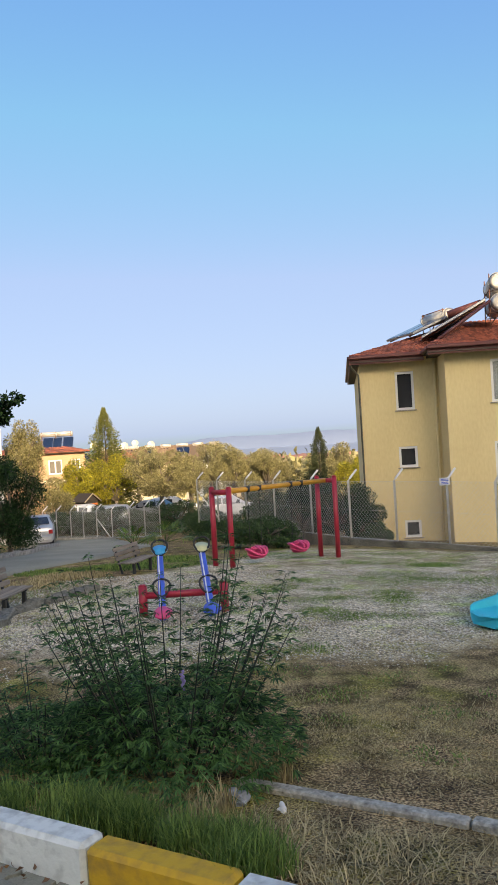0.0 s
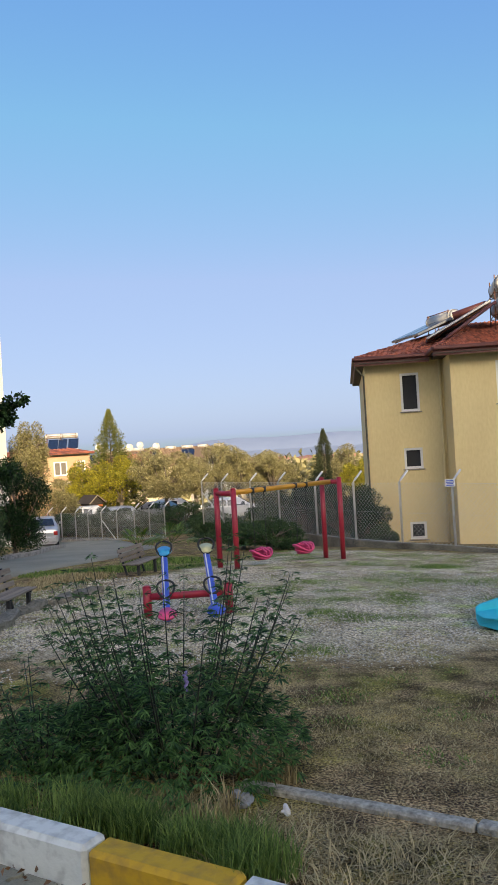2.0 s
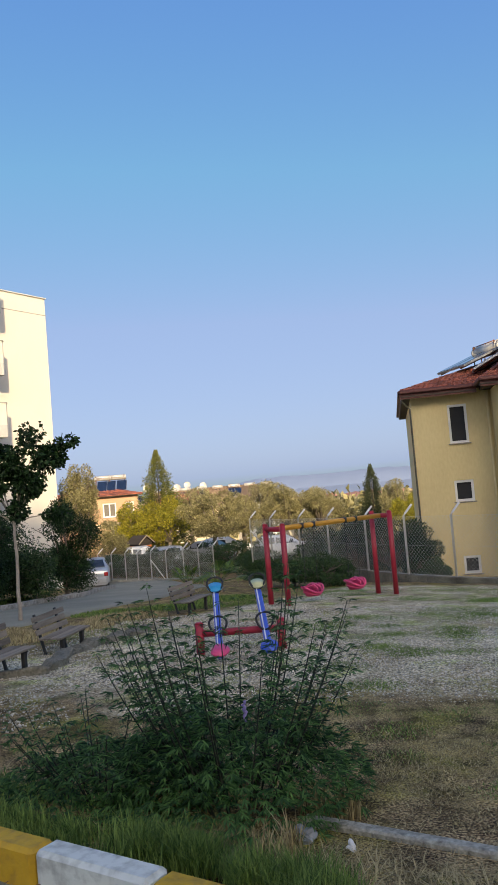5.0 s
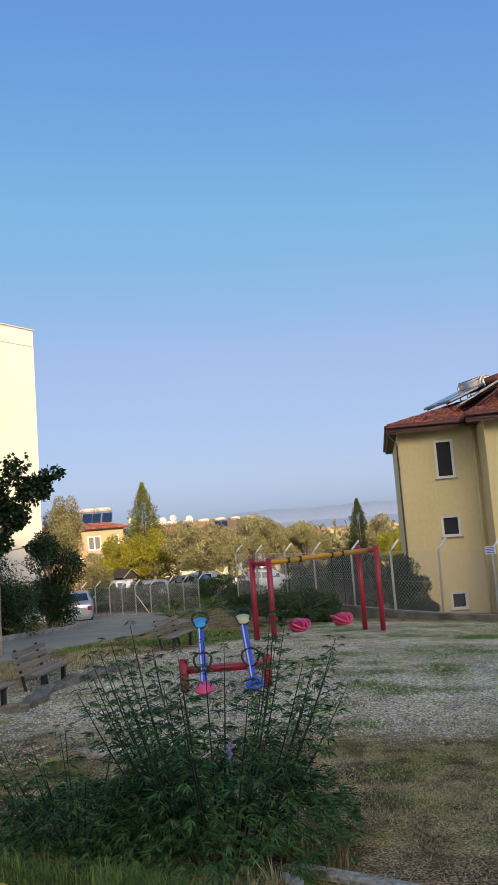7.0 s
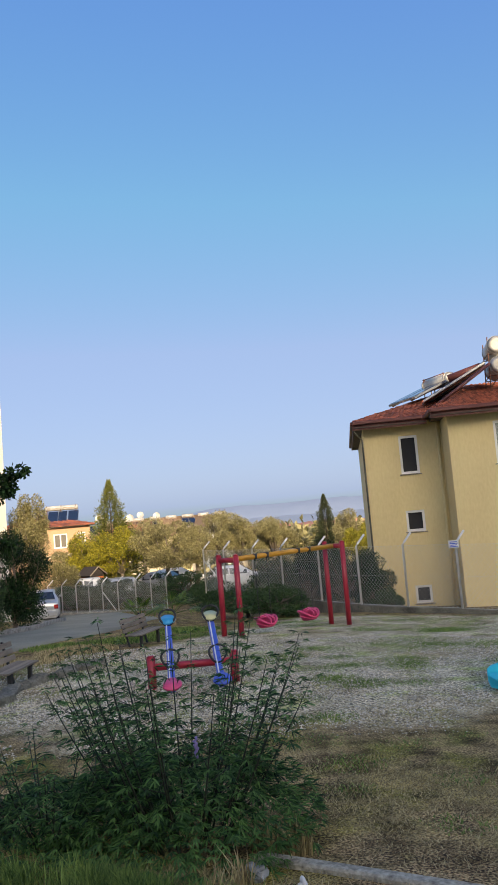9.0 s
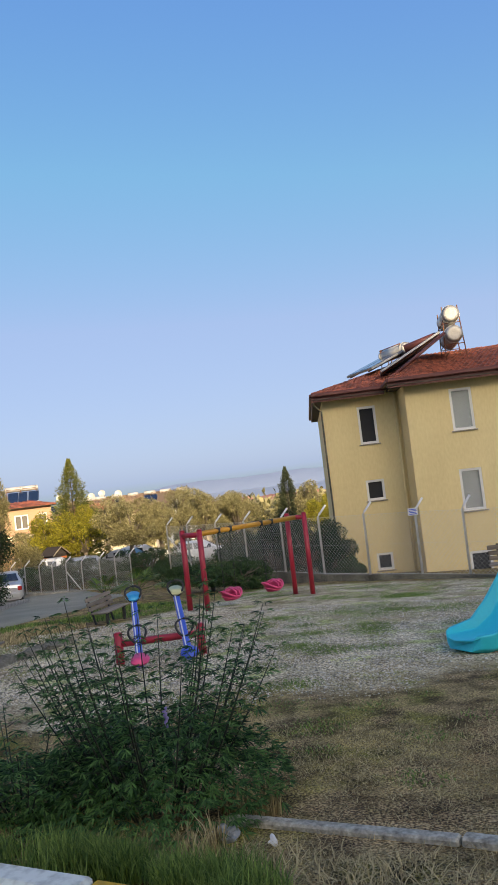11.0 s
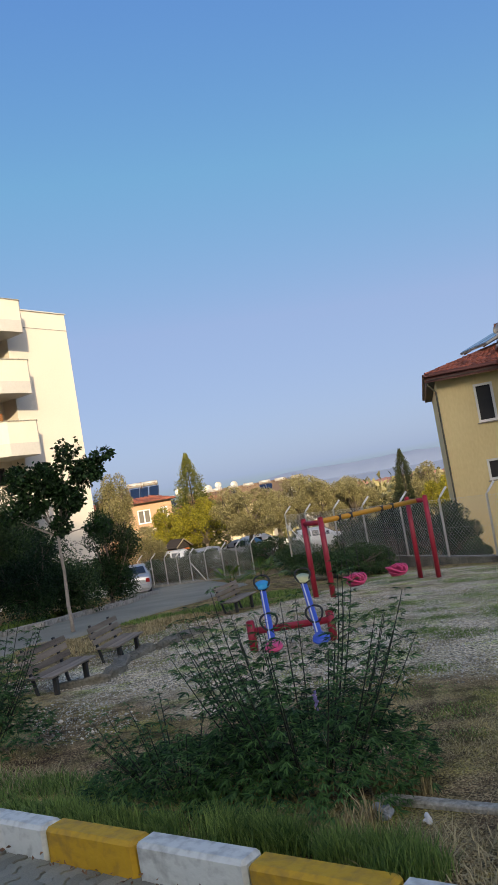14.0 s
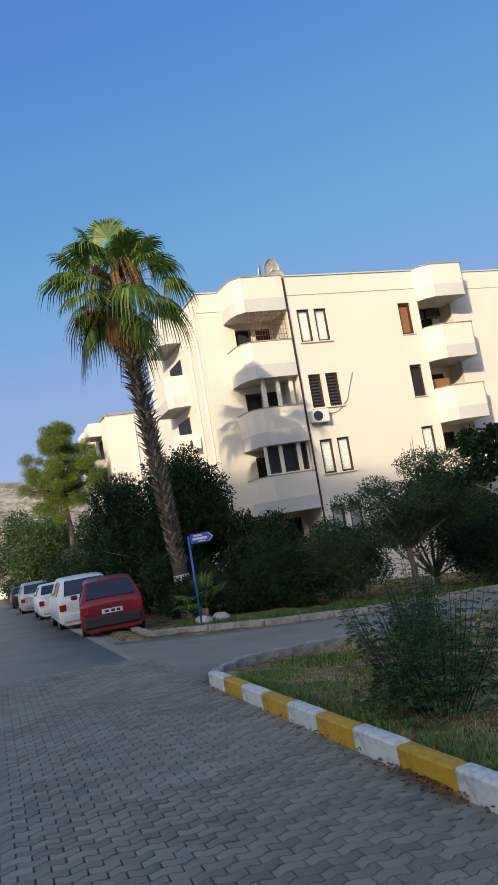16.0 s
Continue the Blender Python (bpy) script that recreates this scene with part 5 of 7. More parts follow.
def vitex(base, reach, tall, stems, seed, label, thick=900):
    """Chaste-tree shrub: many thin upright stems with hand-shaped leaves, thick at its foot."""
    r = np.random.default_rng(seed)
    base = Vector(base)
    ob = thing("chaste_tree_bush", Matrix.Translation(base), label, "bush", "chaste tree bushes")
    bm = bmesh.new()
    P, A, Ls = [], [], []

    def hand(p, out, size):
        """Five to seven leaflets from one stalk end."""
        out = out / np.linalg.norm(out)
        side = np.cross(out, [0, 0, 1.0])
        side /= max(np.linalg.norm(side), 1e-6)
        stalk = p + out * size * 0.55
        k = 7 if r.random() < 0.5 else 5
        for i in range(k):
            a = (i - (k - 1) / 2) * 0.5
            q = out * math.cos(a) + side * math.sin(a) + np.array([0, 0, -0.25 - 0.2 * abs(a) + r.normal() * 0.12])
            P.append(stalk)
            A.append(q)
            Ls.append(size * (1.0 - 0.22 * abs(a)) * r.uniform(0.85, 1.15))
    for i in range(stems):
        a = r.uniform(0, math.tau)
        # uprights in the middle, leaning ones outside
        k = r.uniform(0, 1) ** 0.6
        h = tall * (1.0 - 0.3 * k) * r.uniform(0.72, 1.0)
        foot = np.array([math.cos(a), math.sin(a), 0]) * reach * 0.28 * k
        tip = np.array([math.cos(a), math.sin(a), 0]) * reach * (0.15 + 0.85 * k) + np.array([0, 0, h])
        bend = np.array([math.cos(a), math.sin(a), 0]) * reach * 0.12
        n = 9
        pts = [foot + (tip - foot) * t + bend * math.sin(t * math.pi) * 0.5 + np.array([0, 0, 0.05 * math.sin(t * 3)]) for t in np.linspace(0, 1, n)]
        hose(bm, [Vector(p) for p in pts], [0.0065 * (1 - 0.75 * t) for t in np.linspace(0, 1, n)], 5)
        nodes = int(h / 0.075)
        for j in range(2, nodes + 1):
            t = j / nodes
            x = t * (n - 1)
            q = pts[min(int(x), n - 2)] * (1 - (x - min(int(x), n - 2))) + pts[min(int(x), n - 2) + 1] * (x - min(int(x), n - 2))
            turn = (j % 2) * math.pi / 2 + r.normal() * 0.25 + a
            size = 0.074 * (1.15 - 0.45 * t) * r.uniform(0.8, 1.15)
            for s in (0, math.pi):
                o = np.array([math.cos(turn + s), math.sin(turn + s), 0.35])
                if t < 0.75 and r.random() < 0.38:
                    # side shoot
                    L = 0.16 * (1 - t) + 0.05
                    e = q + o / np.linalg.norm(o) * L
                    hose(bm, [Vector(q), Vector(e)], [0.003, 0.0015], 3)
                    hand(e, o + r.normal(size=3) * 0.3, size)
                    hand(q + (e - q) * 0.6, np.array([-o[1], o[0], 0.2]), size * 0.85)
                    hand(q + (e - q) * 0.6, np.array([o[1], -o[0], 0.2]), size * 0.85)
                else:
                    hand(q, o, size)
    # low leafy mass
    for _ in range(thick):
        a, k = r.uniform(0, math.tau), math.sqrt(r.uniform(0.02, 1))
        h = tall * 0.36 * (1 - 0.65 * k * k) * r.uniform(0.25, 1.0)
        p = np.array([math.cos(a) * reach * 0.85 * k, math.sin(a) * reach * 0.85 * k, h + 0.02])
        hand(p, np.array([math.cos(a) + r.normal() * 0.6, math.sin(a) + r.normal() * 0.6, 0.3 + r.normal() * 0.3]), 0.06 * r.uniform(0.8, 1.2))
    part("stemwork", bm, M_VITEXSTEM, ob)["kind"] = "stuff"
    P, A, Ls = np.array(P), np.array(A), np.array(Ls)
    A /= np.linalg.norm(A, axis=1, keepdims=True)
    side = np.cross(A, np.array([0, 0, 1.0]) + r.normal(size=A.shape) * 0.15)
    side /= np.linalg.norm(side, axis=1, keepdims=True)
    L = Ls[:, None]
    w = L * 0.088
    mid = P + A * L * 0.45 + np.array([0, 0, 0.04]) * L
    tip = P + A * L - np.array([0, 0, 0.12]) * L
    v = np.stack([P, mid + side * w, tip, mid - side * w], 1).reshape(-1, 3)
    q = np.arange(len(P))[:, None] * 4
    f = np.concatenate([q + np.array([[0, 1, 2]]), q + np.array([[0, 2, 3]])], 0)
    lv = new("leaves", raw_mesh("leaves", v, f, M_VITEX))
    lv.parent = ob
    lv["kind"] = "stuff"
    # lilac flower spikes
    for i in range(1):
        a = r.uniform(0, math.tau)
        c = Vector((math.cos(a) * reach * 0.75, math.sin(a) * reach * 0.75, tall * 0.42))
        bm = bmesh.new()
        hose(bm, [c + Vector((r.normal() * 0.004, r.normal() * 0.004, j * 0.008)) for j in range(12)], [0.004 + 0.004 * (j % 2) + 0.003 * math.sin(j * 0.28) for j in range(12)], 6)
        part("flower_spike", bm, M_LILAC, ob, "faded lilac flower spike")
    return ob


M_LILAC = material("lilac_petals", (0.30, 0.24, 0.50), (0.18, 0.15, 0.32), rough=0.8)
vitex(on(-0.50, 4.0), 0.78, 1.46, 32, 3, "tall green chaste tree bush with hand-shaped leaves", 1500)
vitex(on(-1.25, 4.15), 0.72, 0.66, 26, 5, "low spreading chaste tree bush beside the kerb", 1100)
vitex(on(-3.30, 5.55), 0.8, 1.45, 36, 9, "thick chaste tree bush by the painted kerb", 800)
vitex(on(-4.6, 8.1), 0.5, 0.95, 20, 12, "small chaste tree bush near the benches", 300)
vitex(on(-5.4, 9.2), 0.5, 1.5, 22, 13, "slender green shrub beside the side street", 400)


# ---- grass ----
def blades(name, spots, count, height, spread, mat, label, seed, lean=0.5, width=0.006):
    """Grass blades in tufts; spots: (x, y, radius, weight)."""
    r = np.random.default_rng(seed)
    sp = np.array(spots, float)
    w = sp[:, 3] / sp[:, 3].sum()
    k = r.choice(len(sp), count, p=w)
    a, d = r.uniform(0, math.tau, count), np.sqrt(r.uniform(0, 1, count)) * sp[k, 2]
    x, y = sp[k, 0] + np.cos(a) * d, sp[k, 1] + np.sin(a) * d
    R, S = U.x * x + U.y * y, N.x * x + N.y * y
    z = ground_rs(R, S) + 0.11 * np.exp(-np.clip(S - KERB - 0.2, 0, 9) / 0.5) - 0.02
    base = np.stack([x, y, z], 1)
    h = height * r.uniform(0.35, 1.0, count) * (1.15 - 0.5 * d / sp[k, 2])
    ang = r.uniform(0, math.tau, count)
    out = np.stack([np.cos(ang), np.sin(ang), np.zeros(count)], 1) * (h * lean * r.uniform(0.1, 1.0, count))[:, None]
    side = np.stack([-np.sin(ang), np.cos(ang), np.zeros(count)], 1) * width
    up = np.array([0, 0, 1.0]) * h[:, None]
    v = np.stack([base - side, base + side, base + out * 0.35 + up * 0.6 + side * 0.8, base + out * 0.35 + up * 0.6 - side * 0.8, base + out + up * 0.95], 1).reshape(-1, 3)
    b = np.arange(count)[:, None] * 5
    f = np.concatenate([b + np.array([[0, 1, 2]]), b + np.array([[0, 2, 3]]), b + np.array([[3, 2, 4]])], 0)
    ob = new(name, raw_mesh(name, v, f, mat))
    return tagged(ob, label, "grass", kind="stuff")


def strip(r0, r1, s, rad, n, seed, wgt=1.0):
    q = np.random.default_rng(seed)
    return [((U * a + N * (s + q.normal() * 0.06)).x, (U * a + N * (s + q.normal() * 0.06)).y, rad * q.uniform(0.5, 1.3), wgt * q.uniform(0.3, 1.5)) for a in q.uniform(r0, r1, n)]


blades("kerb_grass", strip(-2.7, -1.45, KERB + 0.34, 0.13, 26, 1, 1.3) + strip(-3.6, -2.7, KERB + 0.3, 0.08, 8, 16, 0.3), 8500, 0.19, 0.1, M_GRASS, "fresh green grass tufts along the kerb", 1, 0.9, 0.0022)
blades("verge_weeds", strip(-4.4, -2.7, KERB + 0.3, 0.13, 26, 19, 1.3) + strip(-9.0, -4.4, KERB + 0.36, 0.15, 30, 2, 0.8) + strip(-4.6, -2.6, KERB + 0.75, 0.22, 22, 17) + strip(-9.0, -4.6, KERB + 0.7, 0.25, 26, 18, 0.6), 14000, 0.10, 0.1, M_GRASS, "low green weeds in the dirt behind the kerb", 18, 1.2, 0.0035)
blades("straw_grass", strip(-2.6, 2.5, KERB + 0.62, 0.3, 40, 3) + strip(-6, -3, KERB + 0.8, 0.25, 14, 4, 0.5), 9000, 0.09, 0.1, M_DRYGRASS, "trampled dry straw grass behind the kerb", 2, 2.2, 0.003)
blades("dry_tufts", [(-0.28, 3.12, 0.07, 1), (-0.1, 3.9, 0.08, 0.6), (0.05, 3.75, 0.07, 0.5), (-0.2, 3.3, 0.05, 0.6)], 500, 0.24, 0.1, M_DRYGRASS, "dry yellow grass tufts by the kerb", 3, 0.5, 0.004)
q = np.random.default_rng(5)
lawn = [(x, y, rr, w) for x, y, rr, w in ((1.2, 12.6, 0.55, 1), (2.6, 13.6, 0.7, 1), (0.9, 10.6, 0.5, 1), (2.0, 11.0, 0.45, 0.8), (0.2, 12.0, 0.5, 0.8), (3.6, 12.6, 0.7, 0.9), (0.2, 8.2, 0.4, 0.5), (3.2, 10.2, 0.6, 0.5), (2.6, 16.2, 0.9, 0.8),
                                        (0.5, 5.5, 0.3, 0.14), (1.2, 4.9, 0.25, 0.12), (0.2, 6.3, 0.35, 0.16), (1.5, 6.1, 0.3, 0.12), (0.9, 4.1, 0.2, 0.06), (-2.5, 11.8, 0.8, 0.7), (-3.4, 12.8, 0.9, 0.9), (-1.4, 16.6, 0.9, 1.0), (0.4, 19.0, 1.0, 0.9), (4.5, 17.6, 1.2, 0.6))]
blades("lawn_patches", lawn + [(x + q.normal() * 1.3, y + q.normal() * 0.9, rr * 0.8, w * 0.6) for x, y, rr, w in lawn for _ in range(3)], 105000, 0.05, 0.1, M_GRASS, "thin green grass patches in the gravel", 4, 1.2, 0.006)
blades("dry_lawn", [(x + 0.3, y + 0.2, rr * 1.9, w) for x, y, rr, w in lawn] + [(0.6, 4.3, 0.8, 1.2), (1.4, 4.4, 0.7, 1.0), (0.2, 5.2, 0.7, 0.8), (1.8, 5.6, 0.8, 0.8), (0.9, 6.2, 0.8, 0.7), (0.3, 4.4, 0.6, 2.0), (1.2, 4.9, 0.8, 2.0), (1.9, 4.6, 0.7, 1.6), (-0.1, 5.6, 0.7, 1.5), (1.3, 6.8, 1.0, 1.5), (2.4, 6.4, 0.8, 1.2)], 62000, 0.045, 0.1, M_DRYGRASS, "sparse dry grass over the park ground", 6, 1.4, 0.004)
blades("verge_grass", [(-4.9, 11.9, 0.8, 1), (-4.3, 13.2, 0.8, 1), (-3.6, 14.6, 0.8, 1), (-5.6, 13.0, 0.6, 1.2), (-5.9, 10.4, 0.6, 0.9), (-6.3, 9.0, 0.5, 0.8), (-5.2, 12.6, 0.5, 1.5)], 16000, 0.15, 0.1, M_DRYGRASS, "short dry yellow grass on the street verge", 7, 0.6, 0.008)
blades("verge_green", [(-3.0, 16.2, 1.0, 1), (-2.2, 18.2, 1.2, 1), (-4.2, 15.6, 0.8, 0.7), (-14.2, 14.2, 0.8, 0.6), (-11.6, 13.6, 0.9, 1), (-10.4, 14.4, 0.8, 1), (-6.3, 8.0, 0.6, 0.5)], 14000, 0.13, 0.1, M_GRASS, "green grass strip beside the street", 8, 0.8, 0.008)

blades("bed_grass", [((U * (a - 0.7) + N * b).x, (U * (a - 0.7) + N * b).y, 0.45, 1.0) for a, b in ((-17.2, 4.1), (-16.7, 5.0), (-16.2, 5.9), (-16.0, 6.8), (-15.8, 7.7), (-16.0, 8.7), (-16.2, 9.7), (-16.4, 10.7), (-16.6, 11.6), (-17.2, 12.8), (-17.8, 14.2))]
       + [((U * a + N * b).x, (U * a + N * b).y, 0.6, 1.2) for a, b in ((-17.9, 4.6), (-17.6, 6.2), (-17.4, 8.0), (-17.6, 9.8))], 30000, 0.24, 0.1, M_GRASS, "green grass strip in the shrub bed", 12, 0.6, 0.008)
blades("meadow_grass", [((U * a + N * b).x, (U * a + N * b).y, w, 1.0) for a, b, w in ((-8.6, 3.0, 0.5), (-7.8, 3.2, 0.6), (-7.0, 3.1, 0.6), (-9.4, 3.6, 0.6), (-9.6, 4.6, 0.6), (-8.6, 4.4, 0.5), (-6.2, 3.0, 0.5), (-5.4, 3.1, 0.5), (-10.1, 5.2, 0.5), (-9.9, 6.2, 0.6), (-9.2, 5.6, 0.7))], 15000, 0.065, 0.1, M_DRYGRASS, "yellowing grass in the park's corner", 13, 1.0, 0.006)
blades("meadow_green", [((U * a + N * b).x, (U * a + N * b).y, w, 1.0) for a, b, w in ((-8.9, 2.8, 0.4), (-7.4, 2.9, 0.5), (-9.7, 4.0, 0.5), (-9.9, 5.0, 0.5), (-8.0, 3.8, 0.5), (-6.6, 3.4, 0.5), (-9.5, 5.9, 0.5))], 11000, 0.09, 0.1, M_GRASS, "green grass in the park's corner", 14, 0.8, 0.006)
blades("soil_straw", [(x, y, 0.55, 1.0) for x, y in ((0.3, 3.5), (0.9, 3.3), (1.4, 3.1), (0.6, 4.1), (1.3, 3.9), (1.9, 3.7), (0.2, 4.6), (1.0, 4.7), (1.8, 4.5), (0.5, 2.8), (1.0, 2.6), (0.4, 3.1))], 15000, 0.05, 0.1, M_DRYGRASS, "dry straw bits strewn over the soil", 15, 2.6, 0.0018)

# ---- stones and litter ----
r = np.random.default_rng(11)
n = 90000
a = np.sqrt(r.uniform(0.16, 1, n)) * 13.5
th = np.radians(r.uniform(-24, 30, n))
x, y = -np.sin(th) * a, np.cos(th) * a + 1.0
R, S = U.x * x + U.y * y, N.x * x + N.y * y
ok = (S > KERB + 0.6) & (off_street(R, S) > 0.5)
dens = smooth(-0.6, 2.6, S - 3.1 - 2.4 * smooth(-4.6, -1.6, R)) * 0.8 + 0.2
ok &= r.random(n) < dens
x, y, S, R = x[ok], y[ok], S[ok], R[ok]
n = len(x)
z = ground_rs(R, S) + 0.11 * np.exp(-np.clip(S - KERB - 0.2, 0, 9) / 0.5)
sz = r.lognormal(-4.95, 0.38, n)
oct_ = np.array([(1, 0, 0), (0, 1, 0), (-1, 0, 0), (0, -1, 0), (0, 0, 0.7), (0, 0, -0.7)], float)
of = np.array([(0, 1, 4), (1, 2, 4), (2, 3, 4), (3, 0, 4), (1, 0, 5), (2, 1, 5), (3, 2, 5), (0, 3, 5)])
v = oct_[None] * sz[:, None, None] * r.uniform(0.55, 1.35, (n, 6, 1))
an = r.uniform(0, math.tau, n)
c, s_ = np.cos(an)[:, None], np.sin(an)[:, None]
v = np.stack([v[..., 0] * c - v[..., 1] * s_, v[..., 0] * s_ + v[..., 1] * c, v[..., 2]], -1) + np.stack([x, y, z + sz * 0.2], 1)[:, None]
f = (of[None] + (np.arange(n) * 6)[:, None, None]).reshape(-1, 3)
tagged(new("gravel", raw_mesh("gravel", v.reshape(-1, 3), f, M_STONE)), "loose grey and white gravel stones", "gravel", kind="stuff")
# crumpled paper and a plastic bag
def crumple(name, p, size, mat, label, seed):
    bm = bmesh.new()
    bmesh.ops.create_icosphere(bm, subdivisions=3, radius=1, matrix=Matrix.Diagonal((*size, 1)))
    for v in bm.verts:
        v.co *= 1 + 0.9 * noise.noise(v.co * 40 + Vector((seed, 0, 0)))
    return single(name, bm, mat, Matrix.Translation(p), label, "litter", "litter")
M_PAPER = material("white_paper", (0.72, 0.72, 0.70), (0.6, 0.6, 0.58), rough=0.8)
M_BAG = material("grey_plastic_bag", (0.30, 0.33, 0.36), (0.2, 0.22, 0.24), rough=0.35)
crumple("paper_scrap", on(0.05, 3.32, 0.06), (0.022, 0.017, 0.022), M_PAPER, "crumpled white paper in the dry grass", 2)
crumple("plastic_bag", on(-0.16, 3.45, 0.06), (0.05, 0.035, 0.035), M_BAG, "grey plastic bag lying in the grass", 4)
# fallen leaves in the gutter
M_FALLEN = leafy("fallen_leaf", (0.30, 0.16, 0.07), (0.13, 0.07, 0.035), 0.1)
r = np.random.default_rng(21)
n = 420
rr = np.concatenate([r.normal(-4.25, 0.28, n // 2), r.uniform(-9, 0, n - n // 2)])
sv = KERB - np.abs(r.normal(0.0, 0.06, n)) - 0.01
p = np.stack([U.x * rr + N.x * sv, U.y * rr + N.y * sv, ground_rs(rr, sv) + 0.012 + r.uniform(0, 0.02, n)], 1)
v, f = leaf_arrays(p, np.stack([r.normal(size=n), r.normal(size=n), r.normal(size=n) * 0.15], 1), 0.032, 0.02, r)
tagged(new("fallen_leaves", raw_mesh("fallen_leaves", v, f, M_FALLEN)), "dry brown fallen leaves in the gutter", "leaves", kind="stuff")

# ---- trees by the side street ----
M_PALEBARK = material("pale_grey_bark", (0.42, 0.37, 0.31), (0.22, 0.18, 0.15), rough=0.9, scale=6, fine=40, bump=0.6)
b0 = on(-6.05, 15.45)
tree("young_tree", b0, [(0.35, 0.1, 3.75, 0.22, 0.22, 0.35), (0.75, 0.25, 3.35, 0.4, 0.35, 0.32), (-0.1, 0, 3.3, 0.4, 0.35, 0.4), (-0.6, -0.2, 3.35, 0.35, 0.3, 0.35), (1.15, 0.3, 3.65, 0.28, 0.25, 0.15),
                        (0.3, 0.1, 2.85, 0.4, 0.35, 0.4), (-0.45, -0.1, 2.8, 0.4, 0.3, 0.35), (0.1, 0, 2.3, 0.25, 0.2, 0.3), (0.8, 0.2, 2.15, 0.3, 0.2, 0.16), (-0.9, -0.2, 2.6, 0.25, 0.2, 0.2), (0.62, 0.2, 3.9, 0.1, 0.1, 0.2)],
     6200, 0.095, M_DARKLEAF, "young broad-leaved street tree with a pale slender trunk", trunk=0.045, bark=M_PALEBARK, limbs=2, fork=0.02, width=0.8, shell=0.15, droop=0.5)
tree("broadleaf_shrub_tree", on(-9.5, 17.0), heap(0.1, 0.3, 2.35, 2.3, 1.7, 1.3, 22, 0.34, 2), 30000, 0.07, M_MIDLEAF, "spreading small tree with several pale stems", trunk=0.11, fork=0.0, shell=0.2, bark=M_BARK)
tree("broadleaf_shrub_tree", on(-11.3, 17.4), heap(-0.4, 0, 1.2, 1.7, 1.3, 1.3, 14, 0.42, 3), 18000, 0.07, M_MIDLEAF, "dense dark shrub in front of the white block", trunk=0.09, fork=0.0, shell=0.2)
tree("broadleaf_shrub_tree", on(-13.6, 17.0), heap(0, 0, 1.0, 1.5, 1.2, 1.15, 14, 0.45, 4), 20000, 0.07, M_DARKLEAF, "dark evergreen shrub in front of the white block", trunk=0.09, fork=0.0, shell=0.2)
tree("broadleaf_shrub_tree", on(-8.9, 20.2), heap(0, 0, 1.5, 1.9, 1.5, 1.5, 14, 0.45, 5), 22000, 0.075, M_DARKLEAF, "rounded dark shrub beside the side street", trunk=0.1, fork=0.0, shell=0.2)
tree("broadleaf_shrub_tree", on(-11.2, 21.5), heap(0, 0, 1.9, 2.4, 1.8, 1.8, 14, 0.45, 15), 22000, 0.08, M_DARKLEAF, "dark bushy tree against the white block", trunk=0.1, fork=0.0, shell=0.2)
tree("citrus_tree", on(-8.0, 24.6), heap(-0.1, 0, 1.6, 1.2, 1.2, 1.5, 12, 0.45, 6), 18000, 0.08, M_DARKLEAF, "dark leafy tree overhanging the parked car", trunk=0.1, fork=0.1, shell=0.2)
tree("bushy_hedge", on(-15.6, 18.6), heap(0, 0, 1.5, 1.6, 1.6, 1.6, 16, 0.45, 7), 27500, 0.115, M_DARKLEAF, "tall dark hedge tree behind the palm", trunk=0.14, fork=0.0, shell=0.2)
tree("bushy_hedge", on(-18.4, 18.0), heap(0, 0, 2.5, 1.9, 1.9, 2.9, 20, 0.4, 8), 42500, 0.115, M_DARKLEAF, "tall dark hedge tree beside the parked cars", trunk=0.14, fork=0.0, shell=0.2)
tree("bushy_hedge", on(-18.9, 19.2), heap(-0.6, 0, 2.9, 2.1, 2.0, 3.0, 20, 0.4, 16), 45000, 0.115, M_DARKLEAF, "tall dark hedge tree close to the white block", trunk=0.14, fork=0.0, shell=0.2)
tree("bushy_hedge", on(-20.2, 17.6), heap(0, 0, 2.5, 1.9, 1.9, 2.8, 20, 0.4, 17), 42500, 0.115, M_DARKLEAF, "tall dark green hedge beside the parked cars", trunk=0.14, fork=0.0, shell=0.2)
tree("broadleaf_shrub_tree", on(-9.6, 22.8), heap(0, 0, 1.4, 2.0, 1.6, 1.5, 14, 0.45, 18), 20000, 0.075, M_DARKLEAF, "low dark shrub row by the side street", trunk=0.1, fork=0.0, shell=0.2)
tree("broadleaf_shrub_tree", on(-7.9, 21.4), heap(0, 0, 0.9, 1.3, 1.2, 1.0, 12, 0.45, 19), 10000, 0.08, M_MIDLEAF, "low feathery shrub by the side street", trunk=0.06, fork=0.0, shell=0.2)
tree("broadleaf_shrub_tree", on(-12.4, 18.4), heap(0, 0, 1.1, 1.5, 1.2, 1.2, 12, 0.45, 20), 10000, 0.08, M_DARKLEAF, "dark shrub filling the bed", trunk=0.06, fork=0.0, shell=0.2)
for x, y, rx, tall_, k in ((-14.6, 16.2, 1.2, 0.8, 71), (-12.6, 16.5, 1.2, 0.75, 72), (-15.9, 15.9, 1.1, 0.9, 73), (-17.4, 16.2, 1.3, 1.0, 74)):
    tree("broadleaf_shrub_tree", on(x, y), heap(0, 0, tall_ * 0.75, rx, rx * 0.9, tall_, 12, 0.45, k), 12000, 0.08, M_DARKLEAF, "low dark shrub filling the bed before the block", trunk=0.05, fork=0.0, shell=0.2)
tree("bushy_hedge", on(-22.6, 18.2), heap(0, 0, 1.9, 2.2, 1.9, 2.2, 18, 0.4, 9), 35000, 0.115, M_MIDLEAF, "dense green hedge along the parked cars", trunk=0.14, fork=0.0, shell=0.2)
